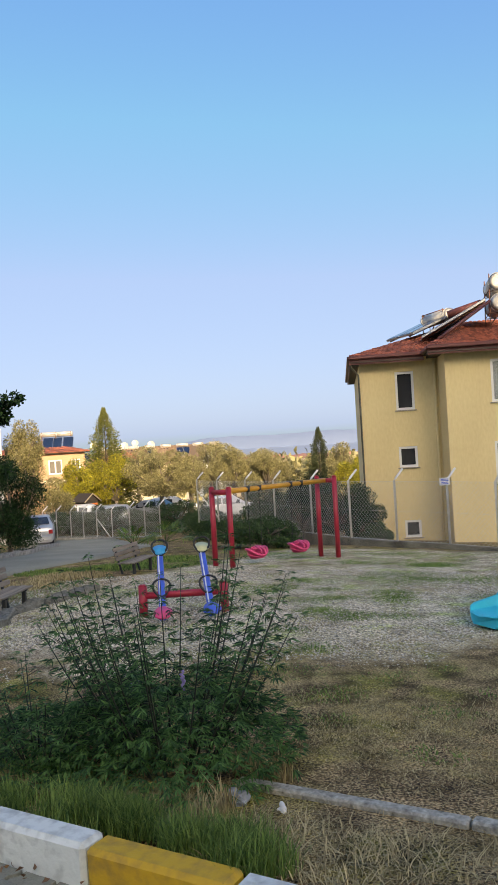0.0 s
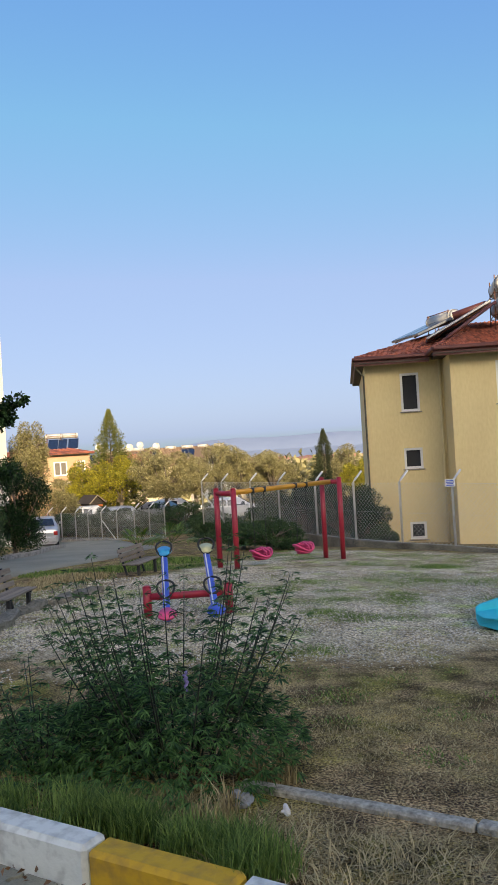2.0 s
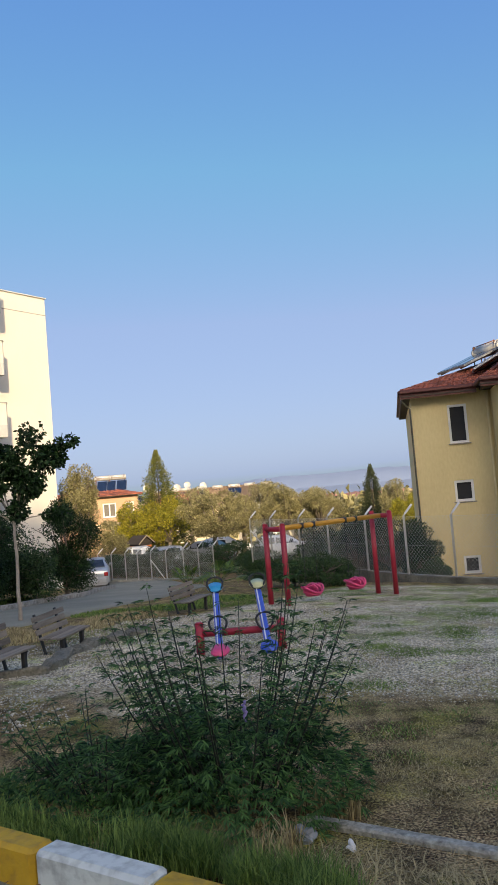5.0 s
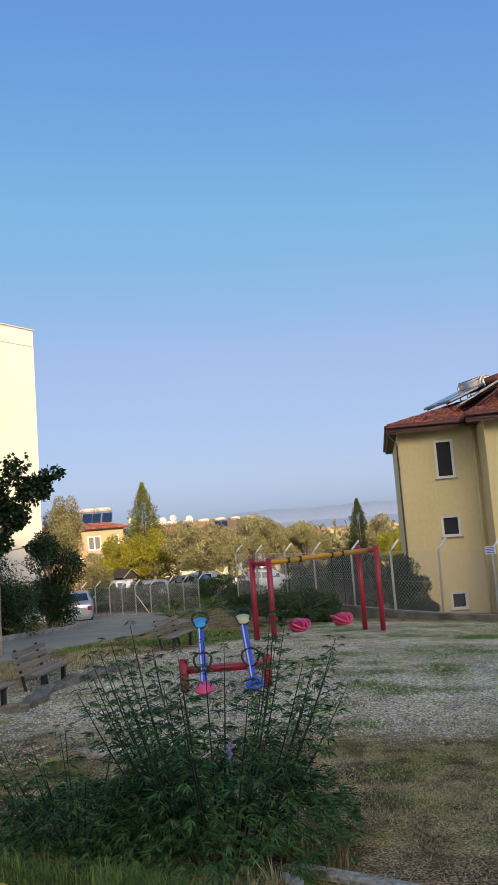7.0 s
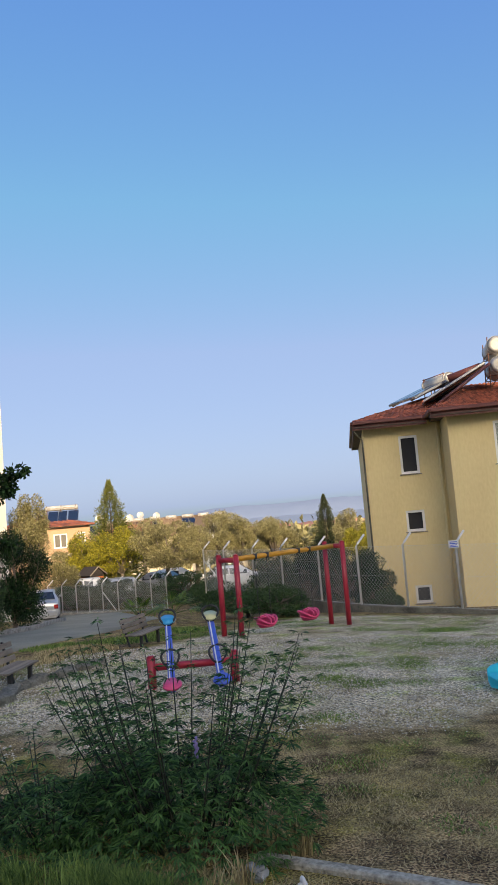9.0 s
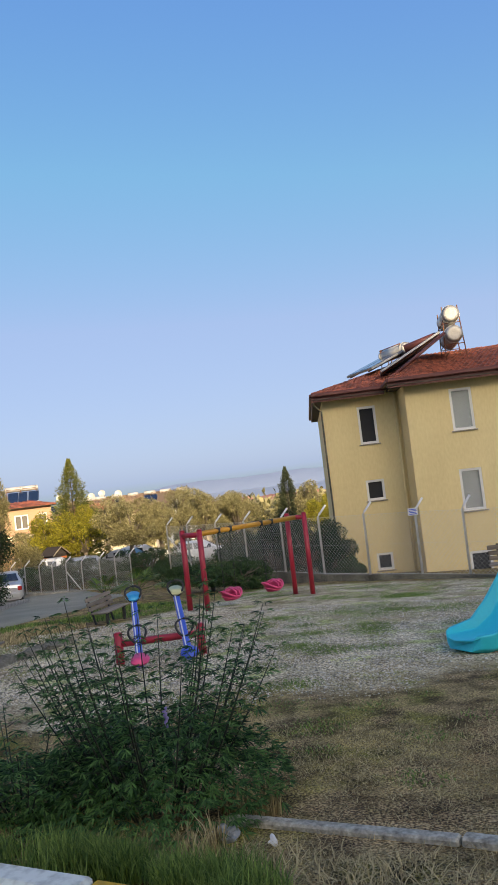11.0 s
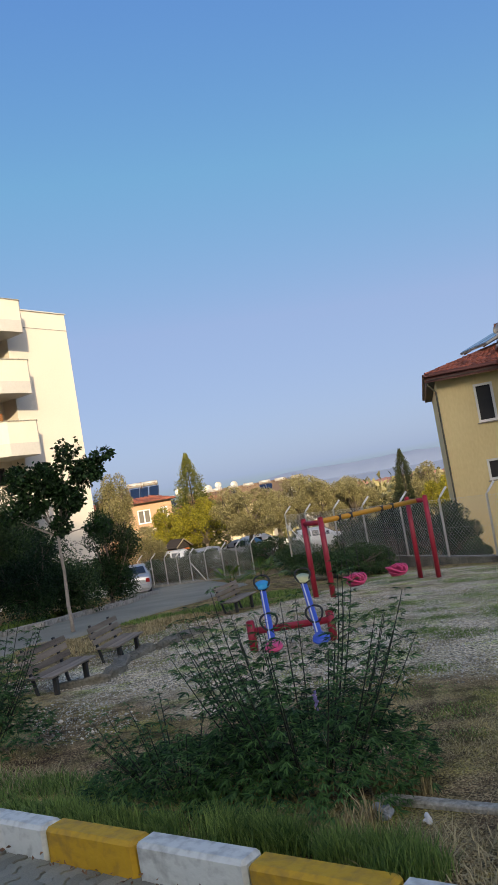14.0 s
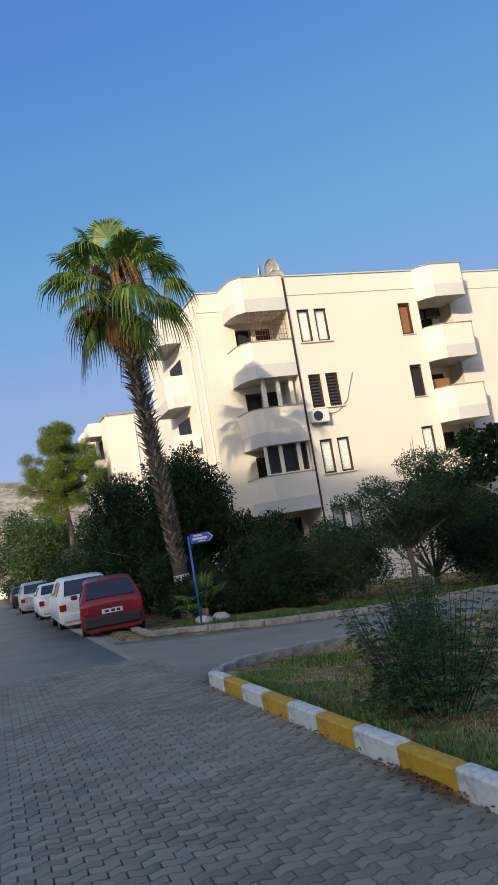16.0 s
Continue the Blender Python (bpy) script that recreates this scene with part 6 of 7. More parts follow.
tree("bushy_hedge", on(-28.5, 22.5), heap(0, 0, 1.8, 2.8, 2.2, 2.0, 14, 0.45, 10), 12000, 0.14, M_MIDLEAF, "leafy hedge farther down the road", trunk=0.14, fork=0.0, shell=0.2)
tree("bushy_hedge", on(-36.0, 27.5), heap(0, 0, 1.8, 3.0, 2.2, 2.0, 14, 0.45, 11), 10000, 0.16, M_DARKLEAF, "dark hedge farther down the road", trunk=0.14, fork=0.0, shell=0.2)
tree("pine_tree", on(-48.6, 36.2), [(x, y, z, rx, ry, rz * 0.75) for x, y, z, rx, ry, rz in heap(0, 0, 9.6, 4.2, 3.6, 4.1, 110, 0.17, 12) + heap(-0.3, 0, 12.6, 1.9, 1.9, 2.0, 26, 0.3, 22)], 110000, 0.19, M_PINE, "tall sunlit pine tree with a bare trunk", trunk=0.26, fork=0.3, width=0.16, shell=0.05, limbs=2, bark=M_DARKBARK)
tree("bushy_tree", on(-62, 42), heap(0, 0, 4.6, 4.5, 3.5, 4.6, 22, 0.36, 13), 22000, 0.26, M_MIDLEAF, "dry evening-lit tree at the road's far end", trunk=0.3, fork=0.1, shell=0.2)
tree("bushy_tree", on(-70, 45), heap(0, 0, 3.0, 5.5, 3.5, 3.4, 18, 0.4, 14), 12000, 0.3, M_DARKLEAF, "dark tree at the road's far end", trunk=0.3, fork=0.1, shell=0.2)


# ---- palm ----
def fan_palm():
    base = on(-16.09, 15.5)
    ob = thing("fan_palm", Matrix.Translation(base), "tall fan palm with a shaggy trunk and limewashed foot", "palm tree")
    h = 9.15 - base.z
    pts = [Vector((-0.47 * t ** 1.2, -0.52 * t ** 1.2, h * t)) for t in np.linspace(0, 1, 13)]
    bm = hose(bmesh.new(), [pts[0] - Vector((0, 0, 0.2))] + pts, [0.30, 0.27] + [0.205 - 0.03 * t for t in np.linspace(0, 1, 12)], 14)
    part("trunk", bm, M_DARKBARK, ob)
    bm = hose(bmesh.new(), [pts[0], pts[1], pts[1].lerp(pts[2], 0.5)], [0.285, 0.235, 0.228], 14)
    part("limewash", bm, M_LIME, ob, "peeling limewash on the trunk's foot")
    # old leaf bases
    bm = bmesh.new()
    r = np.random.default_rng(2)
    for i in range(560):
        t = 0.15 + 0.85 * i / 560
        x = t * 12
        k = min(int(x), 11)
        c = pts[k].lerp(pts[k + 1], x - k)
        a = i * 2.39996
        rad = 0.19 - 0.03 * t
        o = Vector((math.cos(a), math.sin(a), 0))
        s = Vector((-math.sin(a), math.cos(a), 0))
        q = c + o * rad * 0.92
        L = 0.16 + 0.22 * t * r.uniform(0.3, 1.4)
        tip = q + o * L * (0.45 + 0.7 * t * r.uniform(0.4, 1.5)) + s * r.normal() * 0.04 + Vector((0, 0, L * r.uniform(0.3, 0.9)))
        v = [bm.verts.new(p) for p in (q - s * 0.06, q + s * 0.06, tip + s * 0.02, tip - s * 0.02, q + o * 0.045 - Vector((0, 0, 0.03)))]
        bm.faces.new((v[0], v[1], v[2], v[3]))
        bm.faces.new((v[1], v[0], v[4]))
        bm.faces.new((v[4], v[0], v[3]))
        bm.faces.new((v[1], v[4], v[2]))
    part("fibrous_bark", bm, M_PALMBARK, ob)["kind"] = "stuff"
    top = pts[-1]

    def frond(az, el, stalk, size, mat, name, droop):
        bm = bmesh.new()
        d = Vector((math.cos(az) * math.cos(el), math.sin(az) * math.cos(el), math.sin(el)))
        side = Vector((-math.sin(az), math.cos(az), 0))
        up = side.cross(d) * -1
        if up.z < 0:
            up = -up
        p0 = top + d * 0.12
        p1 = p0 + d * stalk * 0.5 + Vector((0, 0, 0.0))
        p2 = p0 + d * stalk + Vector((0, 0, -droop * 0.18))
        hose(bm, [p0, p1, p2], [0.022, 0.017, 0.012], 5)
        dd = (p2 - p1).normalized()
        n = 44
        for i in range(n):
            a = (i - (n - 1) / 2) / (n - 1) * radians(260)
            e = dd * math.cos(a) + side * math.sin(a)
            L = size * (0.66 + 0.34 * math.cos(a * 0.62)) * r.uniform(0.88, 1.1)
            w = Vector(e).cross(up).normalized() * (L * 0.036)
            fall = Vector((0, 0, droop * L))
            m = p2 + e * L * 0.5 - fall * 0.07 + up * 0.05
            k = p2 + e * L * 0.78 - fall * 0.26
            t = p2 + e * L * 0.92 - fall * (0.5 + 0.25 * r.random())
            v = [bm.verts.new(q) for q in (p2, m + w, m - w, k + w * 0.55, k - w * 0.55, t)]
            bm.faces.new((v[0], v[1], v[2]))
            bm.faces.new((v[1], v[3], v[4], v[2]))
            bm.faces.new((v[3], v[5], v[4]))
        return part(name, bm, mat, ob)
    for i in range(24):
        el = radians((80, 62, 44, 26, 8, -10)[i % 6] + r.uniform(-10, 10))
        frond(i * 2.39996 + r.uniform(-0.2, 0.2), el, 1.05 + 0.7 * r.random(), 0.85 + 0.4 * r.random(), M_PALMLEAF, "frond", 0.6 + 1.1 * r.random())
    for i in range(3):
        frond(i * 2.1 + 2.0, radians(-40 - 30 * r.random()), 1.0 + 0.35 * r.random(), 1.0, M_PALMLEAF, "frond", 1.6)
    for i in range(13):
        frond(i * 2.39996 + 0.3, radians(-58 - 26 * r.random()), 0.6 + 0.5 * r.random(), 0.48, M_PALMDRY, "dry_frond", 1.3)
    for i in range(7):
        az = i * 2.39996 + 0.9
        bm = bmesh.new()
        for j in range(22):
            a = az + r.normal() * 0.2
            L = r.uniform(0.7, 1.2)
            o = Vector((math.cos(a), math.sin(a), 0))
            hose(bm, [top + o * 0.12 + Vector((0, 0, 0.3)), top + o * 0.62 * L + Vector((0, 0, 0.75)), top + o * 0.85 * L + Vector((0, 0, 0.2 - 0.3 * L)), top + o * 0.9 * L + Vector((0, 0, -0.3 - 0.5 * L))], [0.016, 0.014, 0.012, 0.006], 3)
        part("fruit_stalk", bm, M_PALMDRY, ob, "dry orange fruit stalks")
    return ob


fan_palm()
# small palm at its foot, small palms by the lawn
def small_palm(p, size, label, seed):
    r = np.random.default_rng(seed)
    ob = thing("small_palm", Matrix.Translation(p), label, "palm", "small palms")
    part("trunk", hose(bmesh.new(), [(0, 0, -0.1), (0, 0, size * 0.35)], [0.08 * size + 0.03, 0.06 * size + 0.02], 8), M_PALMBARK, ob)
    for i in range(11):
        az, el = i * 2.39996, radians(r.uniform(5, 75))
        bm = bmesh.new()
        d = Vector((math.cos(az) * math.cos(el), math.sin(az) * math.cos(el), math.sin(el)))
        s = Vector((-math.sin(az), math.cos(az), 0))
        p0 = Vector((0, 0, size * 0.33))
        p2 = p0 + d * size * 0.5
        hose(bm, [p0, p2], [0.012, 0.007], 4)
        for k in range(15):
            a = (k - 7) * 0.19
            e = d * math.cos(a) + s * math.sin(a)
            m, t = p2 + e * size * 0.3, p2 + e * size * 0.55 - Vector((0, 0, size * 0.15))
            w = e.cross(Vector((0, 0, 1))).normalized() * size * 0.022
            v = [bm.verts.new(q) for q in (p2, m + w, m - w, t)]
            bm.faces.new((v[0], v[1], v[2]))
            bm.faces.new((v[1], v[3], v[2]))
        part("frond", bm, M_PALMLEAF, ob)
    return ob


small_palm(on(-13.5, 13.5), 1.1, "young fan palm at the big palm's foot", 1)
small_palm(on(-3.3, 20.6), 0.8, "small dark palm on the lawn's far edge", 2)
small_palm(on(-2.5, 21.2), 0.9, "small dark palm near the fence", 3)

# ---- trees beyond the fences ----
b = bearing
def far_tree(name, deg, dist, half, tall, mat, label, n, leaf, seed, low=0.25, width=0.4, foot=None, subs=30, sub=0.25):
    p = b(deg, dist)
    z = foot if foot is not None else g(p.x, p.y)
    mid = tall * (low + 1) / 2
    return tree(name, (p.x, p.y, z), heap(0, 0, mid, half, half, tall * (1 - low) / 2, subs, sub, seed), n, leaf, mat, label, trunk=0.035 * tall ** 0.9 + 0.05, fork=0.1, width=width, shell=0.35, limbs=2, group="trees beyond the fence")


far_tree("olive_tree", 16.5, 47, 1.6, 7.3, M_OLIVE, "tall sunlit olive tree beside the street", 15000, 0.14, 31)
far_tree("laurel_tree", 12.6, 50, 1.7, 4.6, M_YELLEAF, "yellow-green sunlit tree behind the fence", 14000, 0.15, 32)
far_tree("olive_tree", 10.2, 50, 1.8, 4.6, M_YELLEAF, "sunlit yellowing tree behind the fence", 12000, 0.14, 33)
far_tree("olive_tree", 6.8, 47, 2.3, 4.7, M_OLIVE, "broad grey-green olive tree in evening sun", 17000, 0.13, 34)
far_tree("olive_tree", 4.6, 52, 2.0, 4.6, M_OLIVE, "olive tree in evening sun", 13000, 0.13, 35)
far_tree("olive_tree", 1.3, 56, 2.3, 5.2, M_OLIVE, "sunlit olive tree beyond the swing", 15000, 0.14, 36)
far_tree("olive_tree", -1.2, 58, 2.3, 5.4, M_OLIVE, "sunlit olive tree beyond the fence", 15000, 0.14, 37)
far_tree("olive_tree", 8.5, 60, 3.0, 5.6, M_OLIVE, "olive tree in the far row", 12000, 0.16, 38)
far_tree("olive_tree", 3.0, 64, 3.0, 5.8, M_OLIVE, "olive tree in the far row", 12000, 0.16, 39)
far_tree("olive_tree", 13.8, 56, 2.5, 3.8, M_OLIVE, "low olive tree by the far houses", 9000, 0.15, 40)
far_tree("laurel_tree", -7.9, 72, 2.0, 4.6, M_YELLEAF, "bright yellow-green tree beside the house", 10000, 0.2, 41)
far_tree("olive_tree", -7.2, 80, 2.6, 6.5, M_OLIVE, "tall olive tree beside the house", 10000, 0.2, 42)
far_tree("shrub", -3.6, 27.5, 1.5, 2.5, M_DARKLEAF, "dark green shrub behind the chain-link fence", 9000, 0.1, 43, 0.0)
far_tree("shrub", -6.3, 26.8, 1.5, 2.6, M_DARKLEAF, "dark ivy mass behind the chain-link fence", 9000, 0.1, 44, 0.0)
far_tree("shrub", -8.0, 26.6, 0.9, 2.0, M_DARKLEAF, "dark green shrub beside the ochre house", 8000, 0.1, 54, 0.0)
far_tree("shrub", -1.2, 28.5, 1.5, 2.3, M_MIDLEAF, "green shrub behind the chain-link fence", 9000, 0.1, 45, 0.0)
far_tree("shrub", 1.2, 22.5, 1.5, 1.0, M_MIDLEAF, "low brushwood at the lawn's far end", 8000, 0.08, 46, 0.0)
far_tree("shrub", -0.9, 21.8, 1.3, 0.85, M_MIDLEAF, "low brushwood behind the swing", 8000, 0.08, 47, 0.0)
far_tree("shrub", 5.5, 40, 2.4, 1.9, M_MIDLEAF, "grey-green shrub behind the street fence", 10000, 0.1, 48, 0.0)
far_tree("shrub", 9.0, 41.5, 1.8, 1.6, M_GREYLEAF, "grey-green shrub behind the street fence", 8000, 0.1, 49, 0.0, foot=-3.2)
far_tree("shrub", 10.9, 42.5, 1.3, 1.9, M_GREYLEAF, "leafy shrub behind the street fence", 8000, 0.1, 50, 0.0, foot=-3.2)
far_tree("shrub", 3.2, 34, 1.8, 1.5, M_MIDLEAF, "green shrub between the fences", 8000, 0.1, 51, 0.0)
far_tree("shrub", 12.6, 43.2, 1.5, 1.7, M_GREYLEAF, "grey-green shrub behind the street fence", 9000, 0.1, 55, 0.0, foot=-3.2)
far_tree("shrub", 14.2, 44.2, 1.4, 1.6, M_MIDLEAF, "green shrub behind the street fence", 9000, 0.1, 56, 0.0, foot=-3.2)
far_tree("shrub", 14.7, 46, 1.6, 3.2, M_OLIVE, "round sunlit shrub beside the street", 8000, 0.12, 52, 0.0)
far_tree("shrub", -9.3, 24.5, 0.6, 1.0, M_MIDLEAF, "green shrub against the ochre house", 5000, 0.09, 53, 0.0, foot=-2.2)


def conifer(name, deg, dist, half, tall, mat, label, seed, n=13000, leaf=0.22):
    r = np.random.default_rng(seed)
    p = b(deg, dist)
    base = Vector((p.x, p.y, g(p.x, p.y)))
    ob = thing(name, Matrix.Translation(base), label, "tree", "trees beyond the fence")
    part("trunk", hose(bmesh.new(), [(0, 0, -0.2), (0, 0, tall * 0.5), (0, 0, tall * 0.9)], [0.13, 0.06, 0.01], 8), M_DARKBARK, ob)
    t = 1 - r.uniform(0, 1, n) ** 0.75
    lay = np.where(t < 0.8, np.floor(t * 13) / 13, t)
    k = (1 - t)
    az = r.uniform(0, math.tau, n)
    bough = 0.28 + 1.0 * np.abs(np.sin(az * 3.5 + lay * 40 + np.sin(lay * 91) * 3))
    bough = bough * (0.7 + 0.6 * np.modf(np.abs(np.sin(lay * 123.4 + np.floor(az * 1.1)) * 57.3))[0])
    rad = half * (0.5 * (1 - lay) + 0.5 * k) ** 0.9 * bough * np.sqrt(r.uniform(0.08, 1, n)) + 0.05
    z = tall * (0.12 + 0.86 * t) - rad * 0.25
    q = np.stack([np.cos(az) * rad, np.sin(az) * rad, z], 1)
    d = np.stack([np.cos(az), np.sin(az), r.normal(size=n) * 0.35 + 0.1 + 2.2 * np.clip(t - 0.7, 0, 1) / 0.3], 1)
    lf = leaf * (0.6 + 0.6 * k)
    v, f = leaf_arrays(q, d, lf, lf * 0.3, r)
    cr = new("crown", raw_mesh("crown", v, f, mat))
    cr.parent = ob
    cr["kind"] = "stuff"
    return ob


conifer("fir_tree", 10.8, 52, 2.1, 8.0, M_FIR, "pointed fir tree in evening sun", 61, 17000)
conifer("cypress_tree", -5.3, 88, 1.9, 8.6, M_CYPRESS, "slim dark cypress tree beyond the fence", 62, 12000, 0.3)
conifer("cypress_tree", 3.0, 100, 1.0, 6.0, M_CYPRESS, "slim cypress tree by the far houses", 63, 6000, 0.3)
# ---- vehicles ----
M_REDCAR = material("red_car_paint", (0.25, 0.009, 0.016), (0.18, 0.007, 0.012), rough=0.3, scale=1.5, spec=0.6)
M_WHITECAR = material("white_car_paint", (0.78, 0.78, 0.77), (0.68, 0.68, 0.67), rough=0.28, scale=1.5, spec=0.6)
M_SILVER = material("silver_car_paint", (0.55, 0.56, 0.57), (0.45, 0.46, 0.47), rough=0.3, metal=0.4, scale=1.5)
M_BLACKCAR = material("black_car_paint", (0.03, 0.03, 0.035), (0.02, 0.02, 0.024), rough=0.28, scale=1.5)
M_CARGLASS = material("tinted_car_glass", (0.03, 0.036, 0.04), (0.02, 0.025, 0.03), rough=0.06, scale=2, spec=0.9)
M_TAIL = material("red_lamp_plastic", (0.40, 0.02, 0.02), (0.25, 0.012, 0.012), rough=0.25)
M_TRIM = material("black_car_trim", (0.03, 0.03, 0.03), (0.018, 0.018, 0.018), rough=0.55)

HATCH = [(-1.85, .80, .83, .72, .64), (-1.80, .90, .93, .77, .67), (-1.42, .92, 1.38, .78, .57), (-0.9, .92, 1.43, .78, .58), (0.15, .92, 1.42, .78, .58), (0.9, .90, .95, .77, .66), (1.6, .80, .83, .75, .64), (1.85, .58, .62, .68, .58)]
SUV = [(-2.05, .85, .88, .78, .70), (-2.0, .98, 1.0, .84, .74), (-1.72, 1.0, 1.52, .86, .62), (-1.1, 1.0, 1.58, .87, .64), (0.2, 1.0, 1.56, .87, .64), (1.0, .98, 1.04, .86, .74), (1.8, .9, .94, .83, .7), (2.05, .6, .64, .74, .62)]
SEDAN = [(-2.15, .72, .76, .72, .62), (-2.08, .90, .94, .80, .68), (-1.45, .94, .99, .84, .72), (-0.85, .92, 1.38, .84, .58), (-0.3, .92, 1.42, .84, .59), (0.4, .92, 1.40, .84, .59), (1.15, .9, .95, .83, .72), (1.9, .78, .82, .8, .68), (2.15, .55, .6, .72, .6)]
ROOF = {"hatch": (HATCH, 1, 2, 4, 5), "suv": (SUV, 1, 2, 4, 5), "sedan": (SEDAN, 2, 3, 5, 6)}


def car(kind, p, yaw, paint, label, group="parked cars", bumper=None, tailh=0.72):
    st, r0, r1, f0, f1 = ROOF[kind]
    ob = thing("car", frame_at(p, yaw), label, "car", group)
    zb = 0.20

    def sec(s):
        x, zt, zr, w, wr = s
        half = [(-.86 * w, zb), (-.99 * w, zb + .12), (-w, (zb + zt) / 2), (-.97 * w, zt), (-wr, zr - .03), (-wr * .8, zr), (-wr * .3, zr + .012)]
        return [Vector((x, y, z)) for y, z in half] + [Vector((x, -y, z)) for y, z in half[::-1]]
    bm = bmesh.new()
    S = []
    for a, b in zip(st, st[1:]):
        for k in range(3):
            S.append(tuple(u + (v - u) * k / 3 for u, v in zip(a, b)))
    S.append(st[-1])
    rows = [[bm.verts.new(q) for q in sec(s)] for s in S]
    for a, b in zip(rows, rows[1:]):
        n = len(a)
        for i in range(n):
            f = bm.faces.new((a[i], b[i], b[(i + 1) % n], a[(i + 1) % n]))
            f.smooth = True
    bm.faces.new(rows[0])
    bm.faces.new(rows[-1][::-1])
    bmesh.ops.recalc_face_normals(bm, faces=bm.faces[:])
    body = part("body", bm, paint, ob)

    def pane(name, quad, push):
        a, b, c, d = quad
        bm = bmesh.new()
        n = (b - a).cross(d - a).normalized() * push
        lo, hi = [bm.verts.new(q - n * 0.4) for q in quad], [bm.verts.new(q + n) for q in quad]
        bm.faces.new(hi)
        bm.faces.new(lo[::-1])
        for i in range(4):
            bm.faces.new((lo[i], lo[(i + 1) % 4], hi[(i + 1) % 4], hi[i]))
        bmesh.ops.recalc_face_normals(bm, faces=bm.faces[:])
        return part(name, bm, M_CARGLASS, body)

    def mix(A, B, k):
        return A.lerp(B, k)
    A, B = sec(st[r0]), sec(st[r1])
    lo_r, lo_l, hi_r, hi_l = A[5], A[8], B[5], B[8]
    q = [mix(lo_r, hi_r, .1), mix(lo_l, hi_l, .1), mix(lo_l, hi_l, .9), mix(lo_r, hi_r, .9)]
    q = [Vector((v.x, v.y * 1.1, v.z)) for v in q]
    pane("rear_window", q, -0.03)
    A, B = sec(st[f1]), sec(st[f0])
    q = [mix(A[5], B[5], .06), mix(A[8], B[8], .06), mix(A[8], B[8], .92), mix(A[5], B[5], .92)]
    q = [mix(v, sum(q, Vector()) / 4, .06) for v in q]
    pane("windscreen", q, 0.03)
    for i3, i4, sgn in ((3, 4, 1), (10, 9, -1)):
        xs = [st[r1][0] + 0.1, (st[r1][0] + st[f0][0]) / 2 - 0.05, st[f0][0] + 0.35]
        for xa, xb in zip(xs, xs[1:]):
            cols = []
            for x in (xa + 0.05, xb - 0.05):
                k = max(j for j in range(len(st)) if st[j][0] <= x)
                f = (x - st[k][0]) / (st[k + 1][0] - st[k][0])
                s = sec(tuple(u + (v - u) * f for u, v in zip(st[k], st[k + 1])))
                cols.append((mix(s[i3], s[i4], .1), mix(s[i3], s[i4], .86)))
            pane("side_window", [cols[0][0], cols[1][0], cols[1][1], cols[0][1]], 0.012 * sgn)
    xr, w = st[0][0], st[1][3]
    for k in (-1, 1):
        part("tail_lamp", box(bmesh.new(), (xr + 0.03, k * (w - 0.13), tailh), (0.09, 0.2, 0.2), bevel=0.02), M_TAIL, body)
        part("headlamp", box(bmesh.new(), (st[-1][0] - 0.08, k * (w - 0.22), 0.62), (0.1, 0.3, 0.14), bevel=0.02), M_TANK, body)
        part("mirror", box(bmesh.new(), (st[f1][0] - 0.35, k * (w + 0.1), 0.98), (0.12, 0.18, 0.12), bevel=0.03), paint, body)
    part("bumper", box(bmesh.new(), (xr + 0.02, 0, 0.42), (0.16, 1.9 * st[0][3], 0.26), bevel=0.04), bumper or paint, ob)
    part("bumper", box(bmesh.new(), (st[-1][0] - 0.02, 0, 0.40), (0.14, 1.8 * st[-1][3], 0.24), bevel=0.04), bumper or paint, ob)
    plate = part("number_plate", box(bmesh.new(), (xr - 0.045, 0, 0.66 if kind != "sedan" else 0.6), (0.015, 0.5, 0.11)), M_POST, ob)
    for k in (-.15, -.02, .13):
        part("plate_bar", box(bmesh.new(), (xr - 0.055, k, 0.66 if kind != "sedan" else 0.6), (0.006, 0.09, 0.06)), M_TRIM, plate)
    for x in (st[0][0] + 0.68, st[-1][0] - 0.72):
        for k in (-1, 1):
            bm = bmesh.new()
            y = k * (w - 0.10)
            tube(bm, (x, y - 0.095, 0.29), (x, y + 0.095, 0.29), 0.29, seg=20)
            wh = part("wheel", bm, M_BLACK, ob)
            bm = bmesh.new()
            tube(bm, (x, y + k * 0.09, 0.29), (x, y + k * 0.105, 0.29), 0.18, 0.16, seg=16)
            part("rim", bm, M_STEEL, wh)
    return ob


AWAY = 180 - 31           # heading of cars that point down the road
def parked(kind, r, s, paint, label, turn=0, **k):
    L = -ROOF[kind][0][0][0]
    p = U * r + N * s - U * L
    return car(kind, Vector((p.x, p.y, g(p.x, p.y) + 0.0)), AWAY + turn, paint, label, **k)


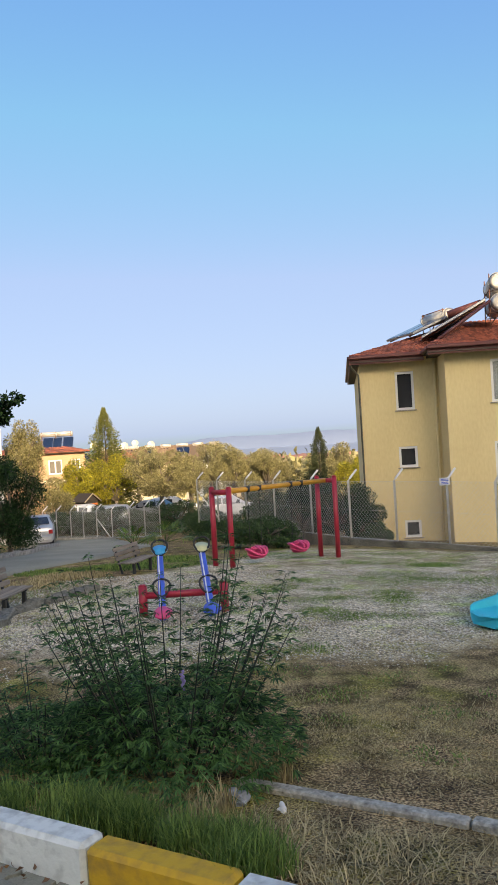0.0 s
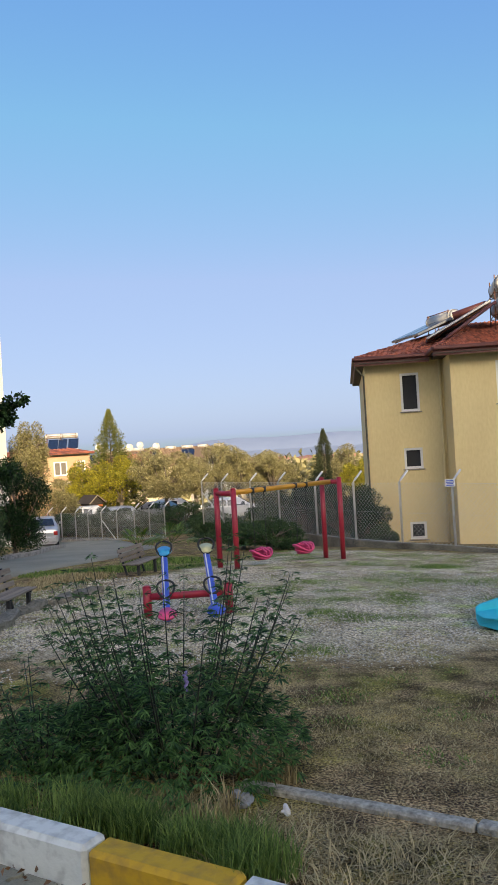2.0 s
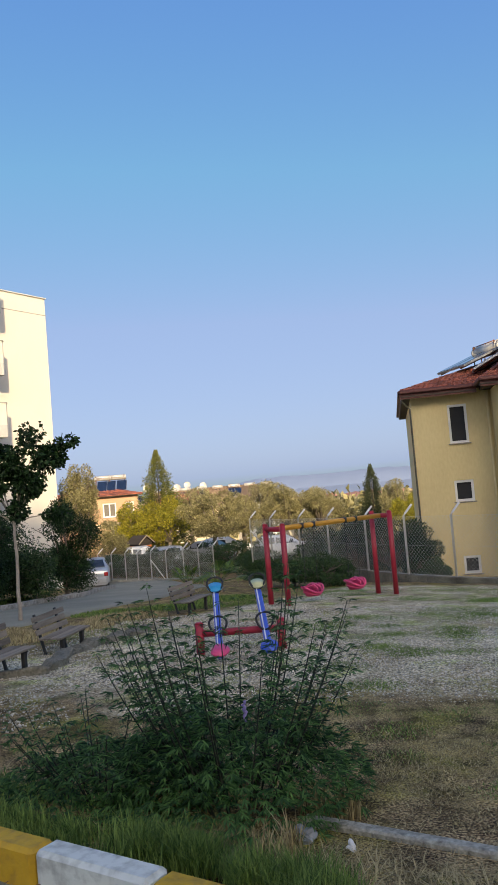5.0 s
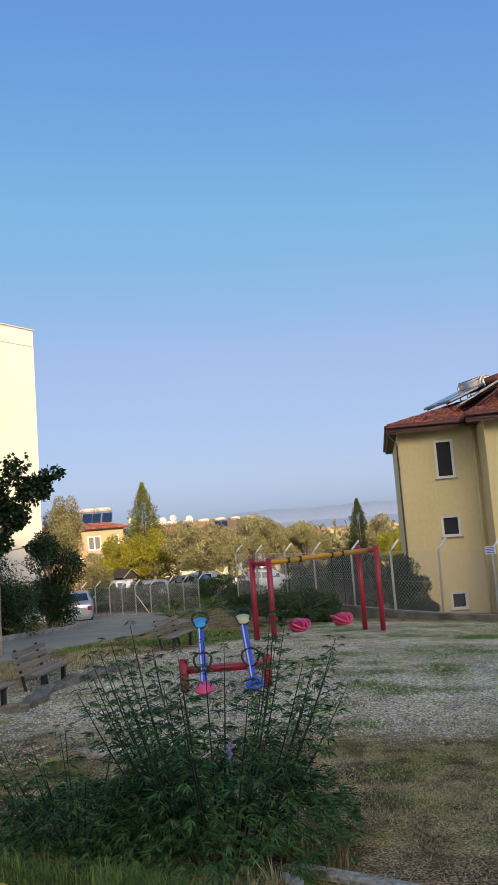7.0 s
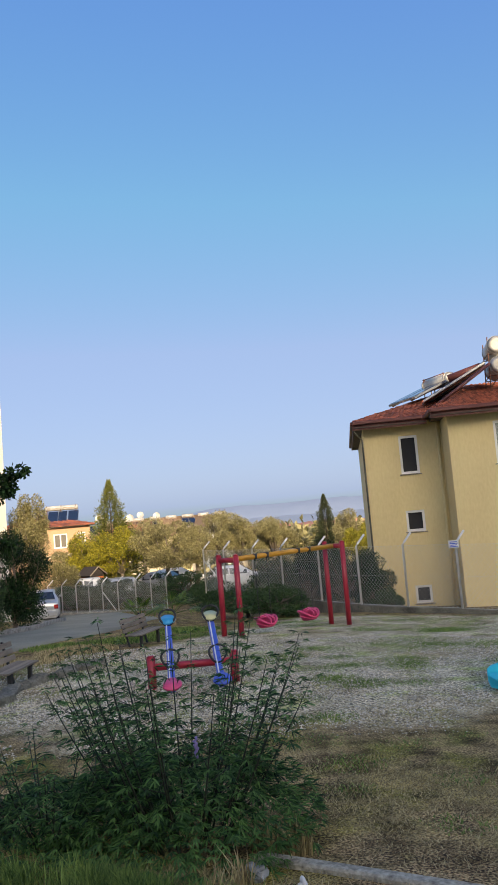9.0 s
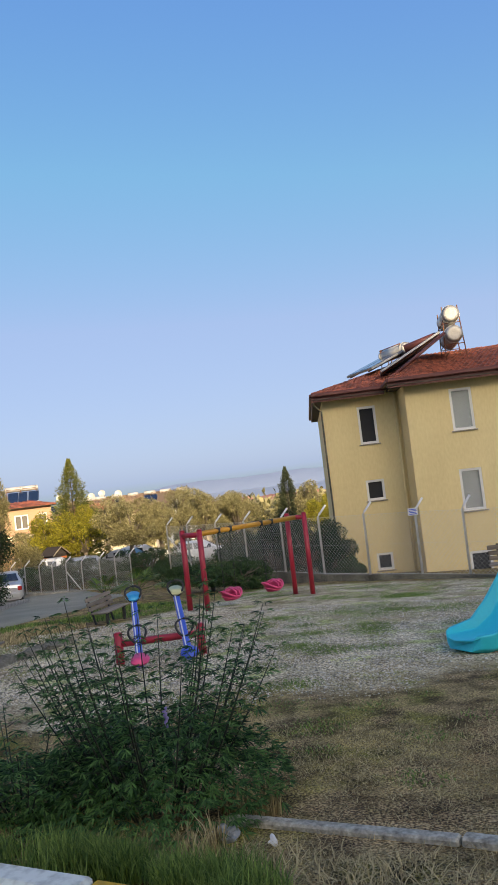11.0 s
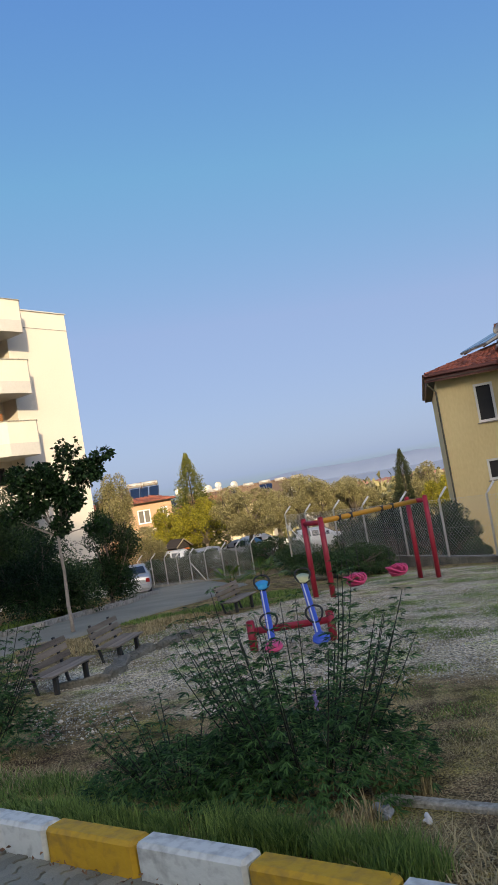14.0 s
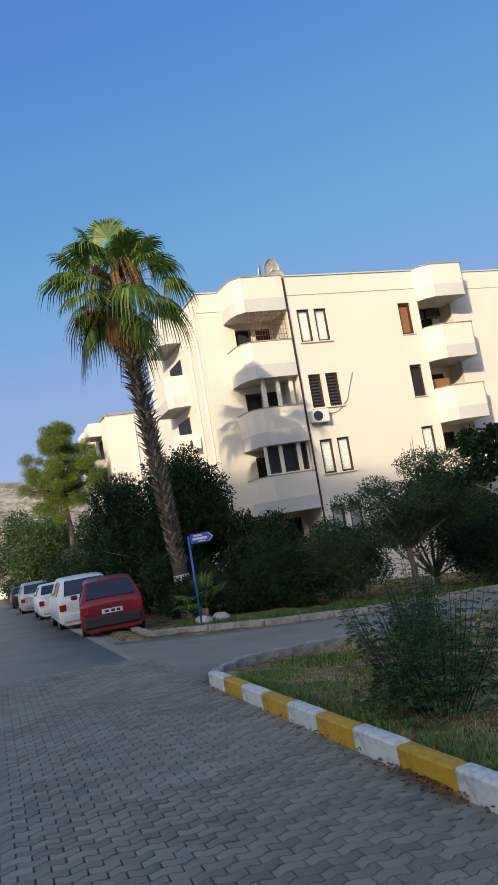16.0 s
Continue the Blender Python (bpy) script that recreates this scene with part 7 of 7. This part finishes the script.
parked("hatch", -18.9, 2.62, M_REDCAR, "old red hatchback with black bumpers parked on the road", -6, bumper=M_TRIM)
parked("suv", -23.3, 2.35, M_WHITECAR, "white hatchback parked behind the red car")
parked("sedan", -31.5, 2.2, M_WHITECAR, "white saloon car parked along the road")
parked("suv", -41.5, 1.9, M_SILVER, "silver-white van-like car parked along the road")
parked("sedan", -54, 1.7, M_BLACKCAR, "dark car parked far down the road")
p = bearing(16.0, 40.6)
car("sedan", on(p.x, p.y), 104, M_SILVER, "silver saloon car parked on the side street")
for deg, d, yaw, kind, paint, lab in ((12.2, 47, 20, "suv", M_WHITECAR, "white car parked beyond the street fence"), (7.7, 51, 160, "sedan", M_SILVER, "silver car parked under the olive trees"),
                                      (6.0, 54, 20, "hatch", M_WHITECAR, "white hatchback parked under the olive trees"), (1.6, 48, 10, "hatch", M_WHITECAR, "white car parked behind the fence shrubs"), (11.2, 46.5, 200, "hatch", M_SILVER, "pale car beyond the street fence")):
    p = bearing(deg, d)
    car(kind, on(p.x, p.y), yaw, paint, lab)

# ---- street sign ----
p = on(-12.55, 12.35)
sign = thing("street_sign", frame_at(p, 46), "blue street name sign on a blue pole", "sign")
part("pole", hose(bmesh.new(), [(0, 0, -0.1), (0, 0, 2.12)], 0.024, 10), M_BLUE, sign)
bm = bmesh.new()
o = [(0.04, -0.11), (0.46, -0.11), (0.56, 0.0), (0.46, 0.11), (0.04, 0.11)]
prism(bm, o, -0.01, 0.01)
bm.transform(Matrix.Translation((0, -0.035, 2.05)) @ Matrix.Rotation(radians(90), 4, "X"))
pl = part("plate", bm, M_BLUE, sign)
for x, z, w, h in ((0.22, 2.11, 0.2, 0.045), (0.26, 2.04, 0.34, 0.055), (0.3, 1.975, 0.18, 0.025)):
    part("writing_bar", box(bmesh.new(), (x, -0.05, z), (w, 0.004, h)), M_POST, pl)
bm = bmesh.new()
prism(bm, [(0.455, -0.1), (0.475, -0.1), (0.57, 0), (0.475, 0.1), (0.455, 0.1), (0.545, 0)], -0.012, 0.014)
bm.transform(Matrix.Translation((0, -0.035, 2.05)) @ Matrix.Rotation(radians(90), 4, "X"))
part("edge_stripe", bm, M_POST, pl)
# whitewashed stones at the palm's foot
for i, (x, y, sx) in enumerate(((-13.0, 12.9, 0.2), (-13.3, 13.1, 0.16), (-12.9, 13.4, 0.22))):
    bm = bmesh.new()
    bmesh.ops.create_icosphere(bm, subdivisions=2, radius=sx)
    for v in bm.verts:
        v.co *= 1 + 0.35 * noise.noise(v.co * 6 + Vector((i * 3, 0, 0)))
        v.co.z *= 0.8
    single("painted_stone", bm, M_LIME, Matrix.Translation(on(x, y, 0.1)), "whitewashed stone at the palm's foot", "stone", "whitewashed stones")
# lamp pole far down the road
p = at(-46, -0.5)
pole = thing("utility_pole", Matrix.Translation(p), "thin pale utility pole beside the road", "pole")
part("shaft", hose(bmesh.new(), [(0, 0, -0.2), (0, 0, 4.2)], [0.09, 0.06], 10), M_CONC, pole)
# ---- houses beyond the park ----
M_PEACH = material("peach_render", (0.60, 0.38, 0.24), (0.48, 0.29, 0.18), rough=0.9, scale=0.6, fine=12)
M_CREAMWALL = material("cream_render", (0.72, 0.62, 0.44), (0.62, 0.52, 0.36), rough=0.9, scale=0.6, fine=12)
M_OLDTILE = material("brown_old_tile", (0.26, 0.17, 0.10), (0.15, 0.095, 0.06), rough=0.9, scale=1.5, fine=14, island=0.4)
M_HUTWOOD = material("orange_painted_board", (0.55, 0.16, 0.05), (0.4, 0.11, 0.04), rough=0.7)
M_HUTDARK = material("dark_tarred_wood", (0.045, 0.035, 0.03), (0.025, 0.02, 0.018), rough=0.8)


# the rooms' dimness is put into this backing colour; no panes in front
M_DIMROOM = material("dim_room_shade", (0.16, 0.14, 0.12), (0.08, 0.07, 0.06), rough=0.4)


def far_house(p, yaw, w, d, z0, z1, ridge, wallmat, label, wins, roofmat=None):
    """Box house with openings in its front and a hip roof. Front along x at y=0."""
    ob = thing("house", frame_at((p.x, p.y, 0), yaw), label, "house", "houses beyond the park")
    bm = opening_wall(bmesh.new(), w, z0, z1, wins, 0.25)
    place(part("wall", bm, wallmat, ob), Matrix.Translation((-w / 2, 0, 0)))
    for a, b_, c, e in wins:
        window(ob, Matrix.Translation((-w / 2, 0, 0)), a, b_, c, e, M_WHITE, M_DIMROOM, 2, bar=0.12)
    for x, y, sx, sy in ((-w / 2 + .12, d / 2 + .1, .25, d - .3), (w / 2 - .12, d / 2 + .1, .25, d - .3), (0, d, w, .25)):
        part("wall", box(bmesh.new(), (x, y, (z0 + z1) / 2), (sx, sy, z1 - z0)), wallmat, ob)
    e = 0.5
    A, B, C, D = (-w / 2 - e, -e, z1), (w / 2 + e, -e, z1), (w / 2 + e, d + e, z1), (-w / 2 - e, d + e, z1)
    k = min(w, d) / 2
    P, Q = (-w / 2 + k, d / 2, ridge), (w / 2 - k, d / 2, ridge)
    for a, b_, c, dd in ((A, B, Q, P), (B, C, Q, Q), (C, D, P, Q), (D, A, P, P)):
        dd = (dd[0] + 0.01, dd[1] + 0.01, dd[2])
        roof_plane(ob, a, b_, c, dd, roofmat or M_TILE, 7, 0.45)
    return ob


p = bearing(15.9, 70)
far_house(p, 12, 8.6, 8, -4.5, 1.75, 2.75, M_PEACH, "peach-coloured house with a red tiled roof", [(5.4, 6.6, -0.2, 1.1), (7.4, 8.2, -0.2, 1.1), (5.4, 6.6, -2.9, -1.6), (2.4, 3.6, -0.2, 1.1)])
part("band", box(bmesh.new(), (0, -0.03, -0.9), (9.6, 0.08, 0.3)), M_CREAMWALL, [o for o in scene.objects if o.name.startswith("house")][-1])
for deg, n in ((13.95, 2), (15.0, 1)):
    q = bearing(deg, 71.5)
    solar_heater("solar heater with dark collectors on a far roof", frame_at((q.x, q.y, 2.15), 8), [(0.3, 0.35)], n, 1.6, 38, 0.24)
far_house(bearing(9.6, 95), 8, 7, 7, -5, 0.3, 1.5, M_CREAMWALL, "far house with an orange tiled roof", [(1.5, 2.7, -1.9, -0.5), (4.6, 5.8, -1.9, -0.5)])
# terrace with a long roof full of collectors
p = bearing(6.8, 112)
row = far_house(p, 14, 24, 9, -6.5, -0.7, 2.0, M_CREAMWALL, "long terrace with a brown tiled roof", [(x, x + 1.2, -2.6, -1.3) for x in (2, 6, 10, 14, 18, 21)], M_OLDTILE)
RM = row.matrix_world
for i in range(9):
    x = -11 + i * 2.5
    solar_heater("solar heater on the long terrace roof", RM @ frame_at((x, 1.4 + 0.5 * (i % 2), 0.3), 0), [(0.35, 0.4)], 1 if i % 3 else 2, 2.3, 34, 0.27)
# white gable beside it
p = bearing(2.75, 108)
gab = thing("house", frame_at((p.x, p.y, 0), 25), "white gabled house end beyond the olive trees", "house", "houses beyond the park")
bm = bmesh.new()
o = [(-2.4, -7), (2.4, -7), (2.4, -1.2), (0, 1.6), (-2.4, -1.2)]
prism(bm, o, 0, 9)
bm.transform(Matrix.Rotation(radians(90), 4, "X") @ Matrix.Translation((0, 0, -9)))
part("wall", bm, M_WHITE, gab)
for k in (-1, 1):
    bm = box(bmesh.new(), (k * 1.35, 4.5, 0.22), (3.9, 9.6, 0.12), Matrix.Rotation(radians(49 * k), 4, "Y"))
    part("roof", bm, M_OLDTILE, gab)
# flat panel with the room's darkness put into its colour
part("window", box(bmesh.new(), (0, -0.03, -1.6), (0.9, 0.06, 1.2)), M_ROOMSHADE, gab)
# dishes on far roofs
for i, (deg, d, z) in enumerate(((11.6, 83, 2.3), (9.4, 96, 2.2), (8.6, 108, 2.6), (7.4, 106, 2.3), (10.2, 96, 2.0))):
    q = bearing(deg, d)
    bm = bmesh.new()
    bmesh.ops.create_uvsphere(bm, u_segments=14, v_segments=8, radius=0.5, matrix=Matrix.Diagonal((1, 1, 0.25, 1)))
    bmesh.ops.delete(bm, geom=[v for v in bm.verts if v.co.z > 0.01], context="VERTS")
    bmesh.ops.solidify(bm, geom=bm.faces[:], thickness=0.02)
    ob = single("satellite_dish", bm, M_TANK, Matrix.Translation((q.x, q.y, z)) @ Matrix.Rotation(radians(70), 4, "X"), "round white satellite dish on a far roof", "satellite dish", "far roof dishes", smooth_faces=True)
    part("mast", hose(bmesh.new(), [(0, 0, 0), (0, -1.1, -0.4)], 0.05, 6), M_STEEL, ob)
# small striped hut
p = bearing(12.45, 48.5)
hut = thing("garden_hut", frame_at((p.x, p.y, g(p.x, p.y) + 0.5), 52), "small wooden hut with orange stripes and dark gable roof", "hut")
hut.scale = (0.7, 0.7, 0.7)
part("plinth", box(bmesh.new(), (0, 0, -0.6), (2.2, 2.0, 0.82), bevel=0.02), M_CONC, hut)
for i in range(9):
    part("board", box(bmesh.new(), (0, 0, 0.12 + i * 0.19), (1.5, 1.4, 0.17)), M_HUTWOOD if i % 2 else M_HUTDARK, hut)
bm = bmesh.new()
prism(bm, [(-0.8, 0), (0.8, 0), (0, 0.6)], -0.75, 0.75)
bm.transform(Matrix.Translation((0, 0, 1.75)) @ Matrix.Rotation(radians(90), 4, "X"))
part("gable", bm, M_HUTDARK, hut)
for k in (-1, 1):
    part("roof", box(bmesh.new(), (k * 0.48, 0, 2.06), (1.2, 1.9, 0.06), Matrix.Rotation(radians(37 * k), 4, "Y")), M_HUTDARK, hut)
    part("verge_board", box(bmesh.new(), (k * 0.48, -0.97, 2.06), (1.2, 0.04, 0.1), Matrix.Rotation(radians(37 * k), 4, "Y")), M_BENCHWOOD, hut)

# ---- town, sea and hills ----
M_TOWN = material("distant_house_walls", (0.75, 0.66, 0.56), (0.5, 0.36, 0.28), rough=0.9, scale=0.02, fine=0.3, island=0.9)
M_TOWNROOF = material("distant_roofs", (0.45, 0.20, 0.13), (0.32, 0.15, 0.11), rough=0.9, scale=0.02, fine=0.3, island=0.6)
r = np.random.default_rng(77)
V, F, V2, F2 = [], [], [], []
for i in range(520):
    deg, d = r.uniform(-16, 22), r.uniform(380, 1150)
    q = bearing(deg, d)
    z = g(q.x, q.y)
    w, l, h = r.uniform(8, 16), r.uniform(8, 14), r.uniform(3, 6.5)
    a = r.uniform(0, 1.5)
    c, s_ = math.cos(a), math.sin(a)
    k = len(V)
    for zz_ in (z - 3, z + h):
        for x, y in ((-w, -l), (w, -l), (w, l), (-w, l)):
            V.append((q.x + (x * c - y * s_) / 2, q.y + (x * s_ + y * c) / 2, zz_))
    F += [(k, k + 1, k + 5, k + 4), (k + 1, k + 2, k + 6, k + 5), (k + 2, k + 3, k + 7, k + 6), (k + 3, k, k + 4, k + 7), (k + 4, k + 5, k + 6, k + 7)]
    k = len(V2)
    for x, y in ((-w, -l), (w, -l), (w, l), (-w, l)):
        V2.append((q.x + (x * c - y * s_) * .54, q.y + (x * s_ + y * c) * .54, z + h))
    V2.append((q.x, q.y, z + h + 2.2))
    F2 += [(k, k + 1, k + 4), (k + 1, k + 2, k + 4), (k + 2, k + 3, k + 4), (k + 3, k, k + 4)]
tagged(new("distant_town", raw_mesh("distant_town", V, F, M_TOWN)), "town houses on the plain below", "town", kind="stuff")
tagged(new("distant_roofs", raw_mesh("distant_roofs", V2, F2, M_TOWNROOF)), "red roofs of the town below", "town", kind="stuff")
# tree belts between the houses
pts = []
for i in range(900):
    deg, d = r.uniform(-18, 24), r.uniform(95, 900)
    q = bearing(deg, d)
    z, s_ = g(q.x, q.y), r.uniform(1.5, 3.5)
    pts.append((q.x, q.y, z + s_ * 0.8, s_ * 1.2, s_ * 1.2, s_))
pp, dd = blob_points(pts, 60000, r, 0.3)
v, f = leaf_arrays(pp, dd + r.normal(size=dd.shape) * 0.6, 1.0, 0.6, r)
tagged(new("distant_trees", raw_mesh("distant_trees", v, f, M_OLIVE)), "olive and garden trees on the plain below", "trees", kind="stuff")
# grey-blue base colour carries the haze over the sea
M_SEA = material("haze_tinted_sea", (0.25, 0.29, 0.36), (0.22, 0.26, 0.33), rough=0.7, scale=0.004, fine=0.05)
zsea = float(ground_rs(-40, 960)) + 1.2
V = [(*bearing(a, d), zsea) for d in (1150, 4300) for a in np.linspace(40, -40, 20)]
F = [(i, i + 1, i + 21, i + 20) for i in range(19)]
tagged(new("sea", raw_mesh("sea", V, F, M_SEA)), "pale sea, evening haze painted into its colour", "sea", kind="structure")
# distance haze is painted into the mountains' bluish base colour
M_RIDGE = material("haze_tinted_mountain", (0.22, 0.27, 0.37), (0.19, 0.24, 0.34), rough=1.0, scale=0.002, fine=0.01, spec=0.0)
V, F = [], []
n = 120
for i in range(n + 1):
    a = 40 - 80 * i / n
    h = 52 + 26 * noise.noise(Vector((a * 0.13, 1, 0))) + 10 * noise.noise(Vector((a * 0.7, 4, 0))) - 45 * float(smooth(1.0, 7.0, a)) + 0.6 * max(0, -a - 2)
    for d, k in ((4200, zsea - 1), (4350, zsea + (h - zsea) * 0.6), (4600, h)):
        V.append((*bearing(a, d), k))
for i in range(n):
    for j in range(2):
        q = i * 3 + j
        F.append((q, q + 3, q + 4, q + 1))
tagged(new("backdrop", raw_mesh("backdrop", V, F, M_RIDGE, smooth_faces=True)), "faint blue mountains, evening haze painted into their colour", "mountains", kind="structure")
# rocky slope at the road's far end
M_ROCK = material("rocky_scrub", (0.42, 0.36, 0.28), (0.07, 0.08, 0.035), rough=0.95, scale=0.3, fine=1.6, bump=0.9, contrast=0.22)
V, F = [], []
for i in range(41):
    for j in range(25):
        x, y = -i * 3.2, (j - 12) * 6.0
        hgt = 20 * float(smooth(0, 70, -x)) * (1 - 0.5 * float(smooth(30, 72, abs(y)))) + 2.5 * noise.noise(Vector((x * 0.08, y * 0.08, 2)))
        p = U * (x - 92) + N * (y + 22)
        V.append((p.x, p.y, g(p.x, p.y) - 1.0 + hgt))
for i in range(40):
    for j in range(24):
        q = i * 25 + j
        F.append((q, q + 1, q + 26, q + 25))
tagged(new("hill_2", raw_mesh("hill_2", V, F, M_ROCK, smooth_faces=True)), "rocky scrub slope at the road's end", "hill", kind="structure")
part_wall = box(bmesh.new(), (0, 0, 0.45), (14, 0.3, 1.3))
single("wall_3", part_wall, M_WHOUSE, frame_at(at(-84, 0), 59), "low pale wall across the road's far end", "wall", kind="structure")
# ---- paving blocks ----
PL, PW, GAP, AMP = 0.172, 0.092, 0.010, 0.0115


def wave(y):
    """Toothed long edge of the interlocking blocks."""
    t = (y / PL) % 1.0
    return AMP * float(np.interp(t, (0, .18, .32, .68, .82, 1), (-1, -1, 1, 1, -1, -1)))


def block_outline(y0):
    cuts = [y0 + GAP / 2] + [c for c in sorted(PL * (k + f) for k in (math.floor(y0 / PL), math.floor(y0 / PL) + 1) for f in (.18, .32, .68, .82)) if y0 + GAP < c < y0 + PL - GAP] + [y0 + PL - GAP / 2]
    lo = [(-PW / 2 + GAP / 2 + wave(c), c - y0 - PL / 2) for c in cuts]
    hi = [(PW / 2 - GAP / 2 + wave(c), c - y0 - PL / 2) for c in cuts]
    return hi + lo[::-1]


def block_mesh(y0):
    o = block_outline(y0)
    bm = bmesh.new()
    top = [bm.verts.new((x * 0.97, y * 0.985, 0.0)) for x, y in o]
    rim = [bm.verts.new((x, y, -0.006)) for x, y in o]
    low = [bm.verts.new((x, y, -0.03)) for x, y in o]
    bm.faces.new(top)
    n = len(o)
    for a, b in ((top, rim), (rim, low)):
        for i in range(n):
            bm.faces.new((a[i], b[i], b[(i + 1) % n], a[(i + 1) % n]))
    bmesh.ops.recalc_face_normals(bm, faces=bm.faces[:])
    return bm


shapes = [block_mesh(0.0), block_mesh(PL / 2)]
tops = []
for bm in shapes:
    bm.verts.ensure_lookup_table()
    bm.verts.index_update()
    tops.append((np.array([v.co[:] for v in bm.verts]), [[v.index for v in f.verts] for f in bm.faces]))
meshes = [mesh_of("paver", bm, M_PAVER) for bm in shapes]
road_near = thing("paving", Matrix.Identity(4), "grey interlocking concrete road pavers", "paving", kind="structure")
rng = np.random.default_rng(4)
V, F4, Fn = [], [], []
tilt = Matrix.Rotation(math.atan2(U.y, U.x), 3, "Z")
count = 0
for i in range(int((14 + 13) / PW)):
    r_ = -13 + i * PW
    half = (i % 2)
    for j in range(int((KERB + 7.2) / PL)):
        y0 = PL * (j + 0.5 * half) - 7.0
        s_ = y0 + PL / 2
        if s_ + PL / 2 > KERB + 0.14 or r_ > 3.5:
            continue
        if s_ < -2.5 - 0.55 * (r_ + 2) * -1 * 0.4 and r_ > -4:
            continue
        z = float(ground_rs(r_, s_)) - 0.010 + 0.006 * noise.noise(Vector((r_ * 0.8, s_ * 0.8, 7))) + rng.normal() * 0.0012
        w = at(r_, s_)
        if -5.4 < r_ < -3.4 and -0.2 < s_ < 2.0 and count < 300:
            ob = new("paver", meshes[half])
            ob.parent = road_near
            ob.matrix_world = Matrix.Translation((w.x, w.y, z)) @ Matrix.Rotation(math.atan2(U.y, U.x), 4, "Z") @ Matrix.Rotation(rng.normal() * 0.012, 4, "X") @ Matrix.Rotation(-0.025 + rng.normal() * 0.012, 4, "Y")
            count += 1
        else:
            vv, ff = tops[half]
            k = len(V)
            c, s2 = U.x, U.y
            tx, ty = rng.normal() * 0.007, rng.normal() * 0.007
            for x, y, zz_ in vv:
                V.append((w.x + c * x - s2 * y, w.y + s2 * x + c * y, z + zz_ + tx * x + ty * y))
            for f in ff:
                Fn.append([q + k for q in f])
me = bpy.data.meshes.new("pavers_joined")
me.from_pydata(V, [], Fn)
me.materials.append(M_PAVER_FAR)
ob = new("paver_field", me)
ob.parent = road_near
ob["kind"] = "stuff"
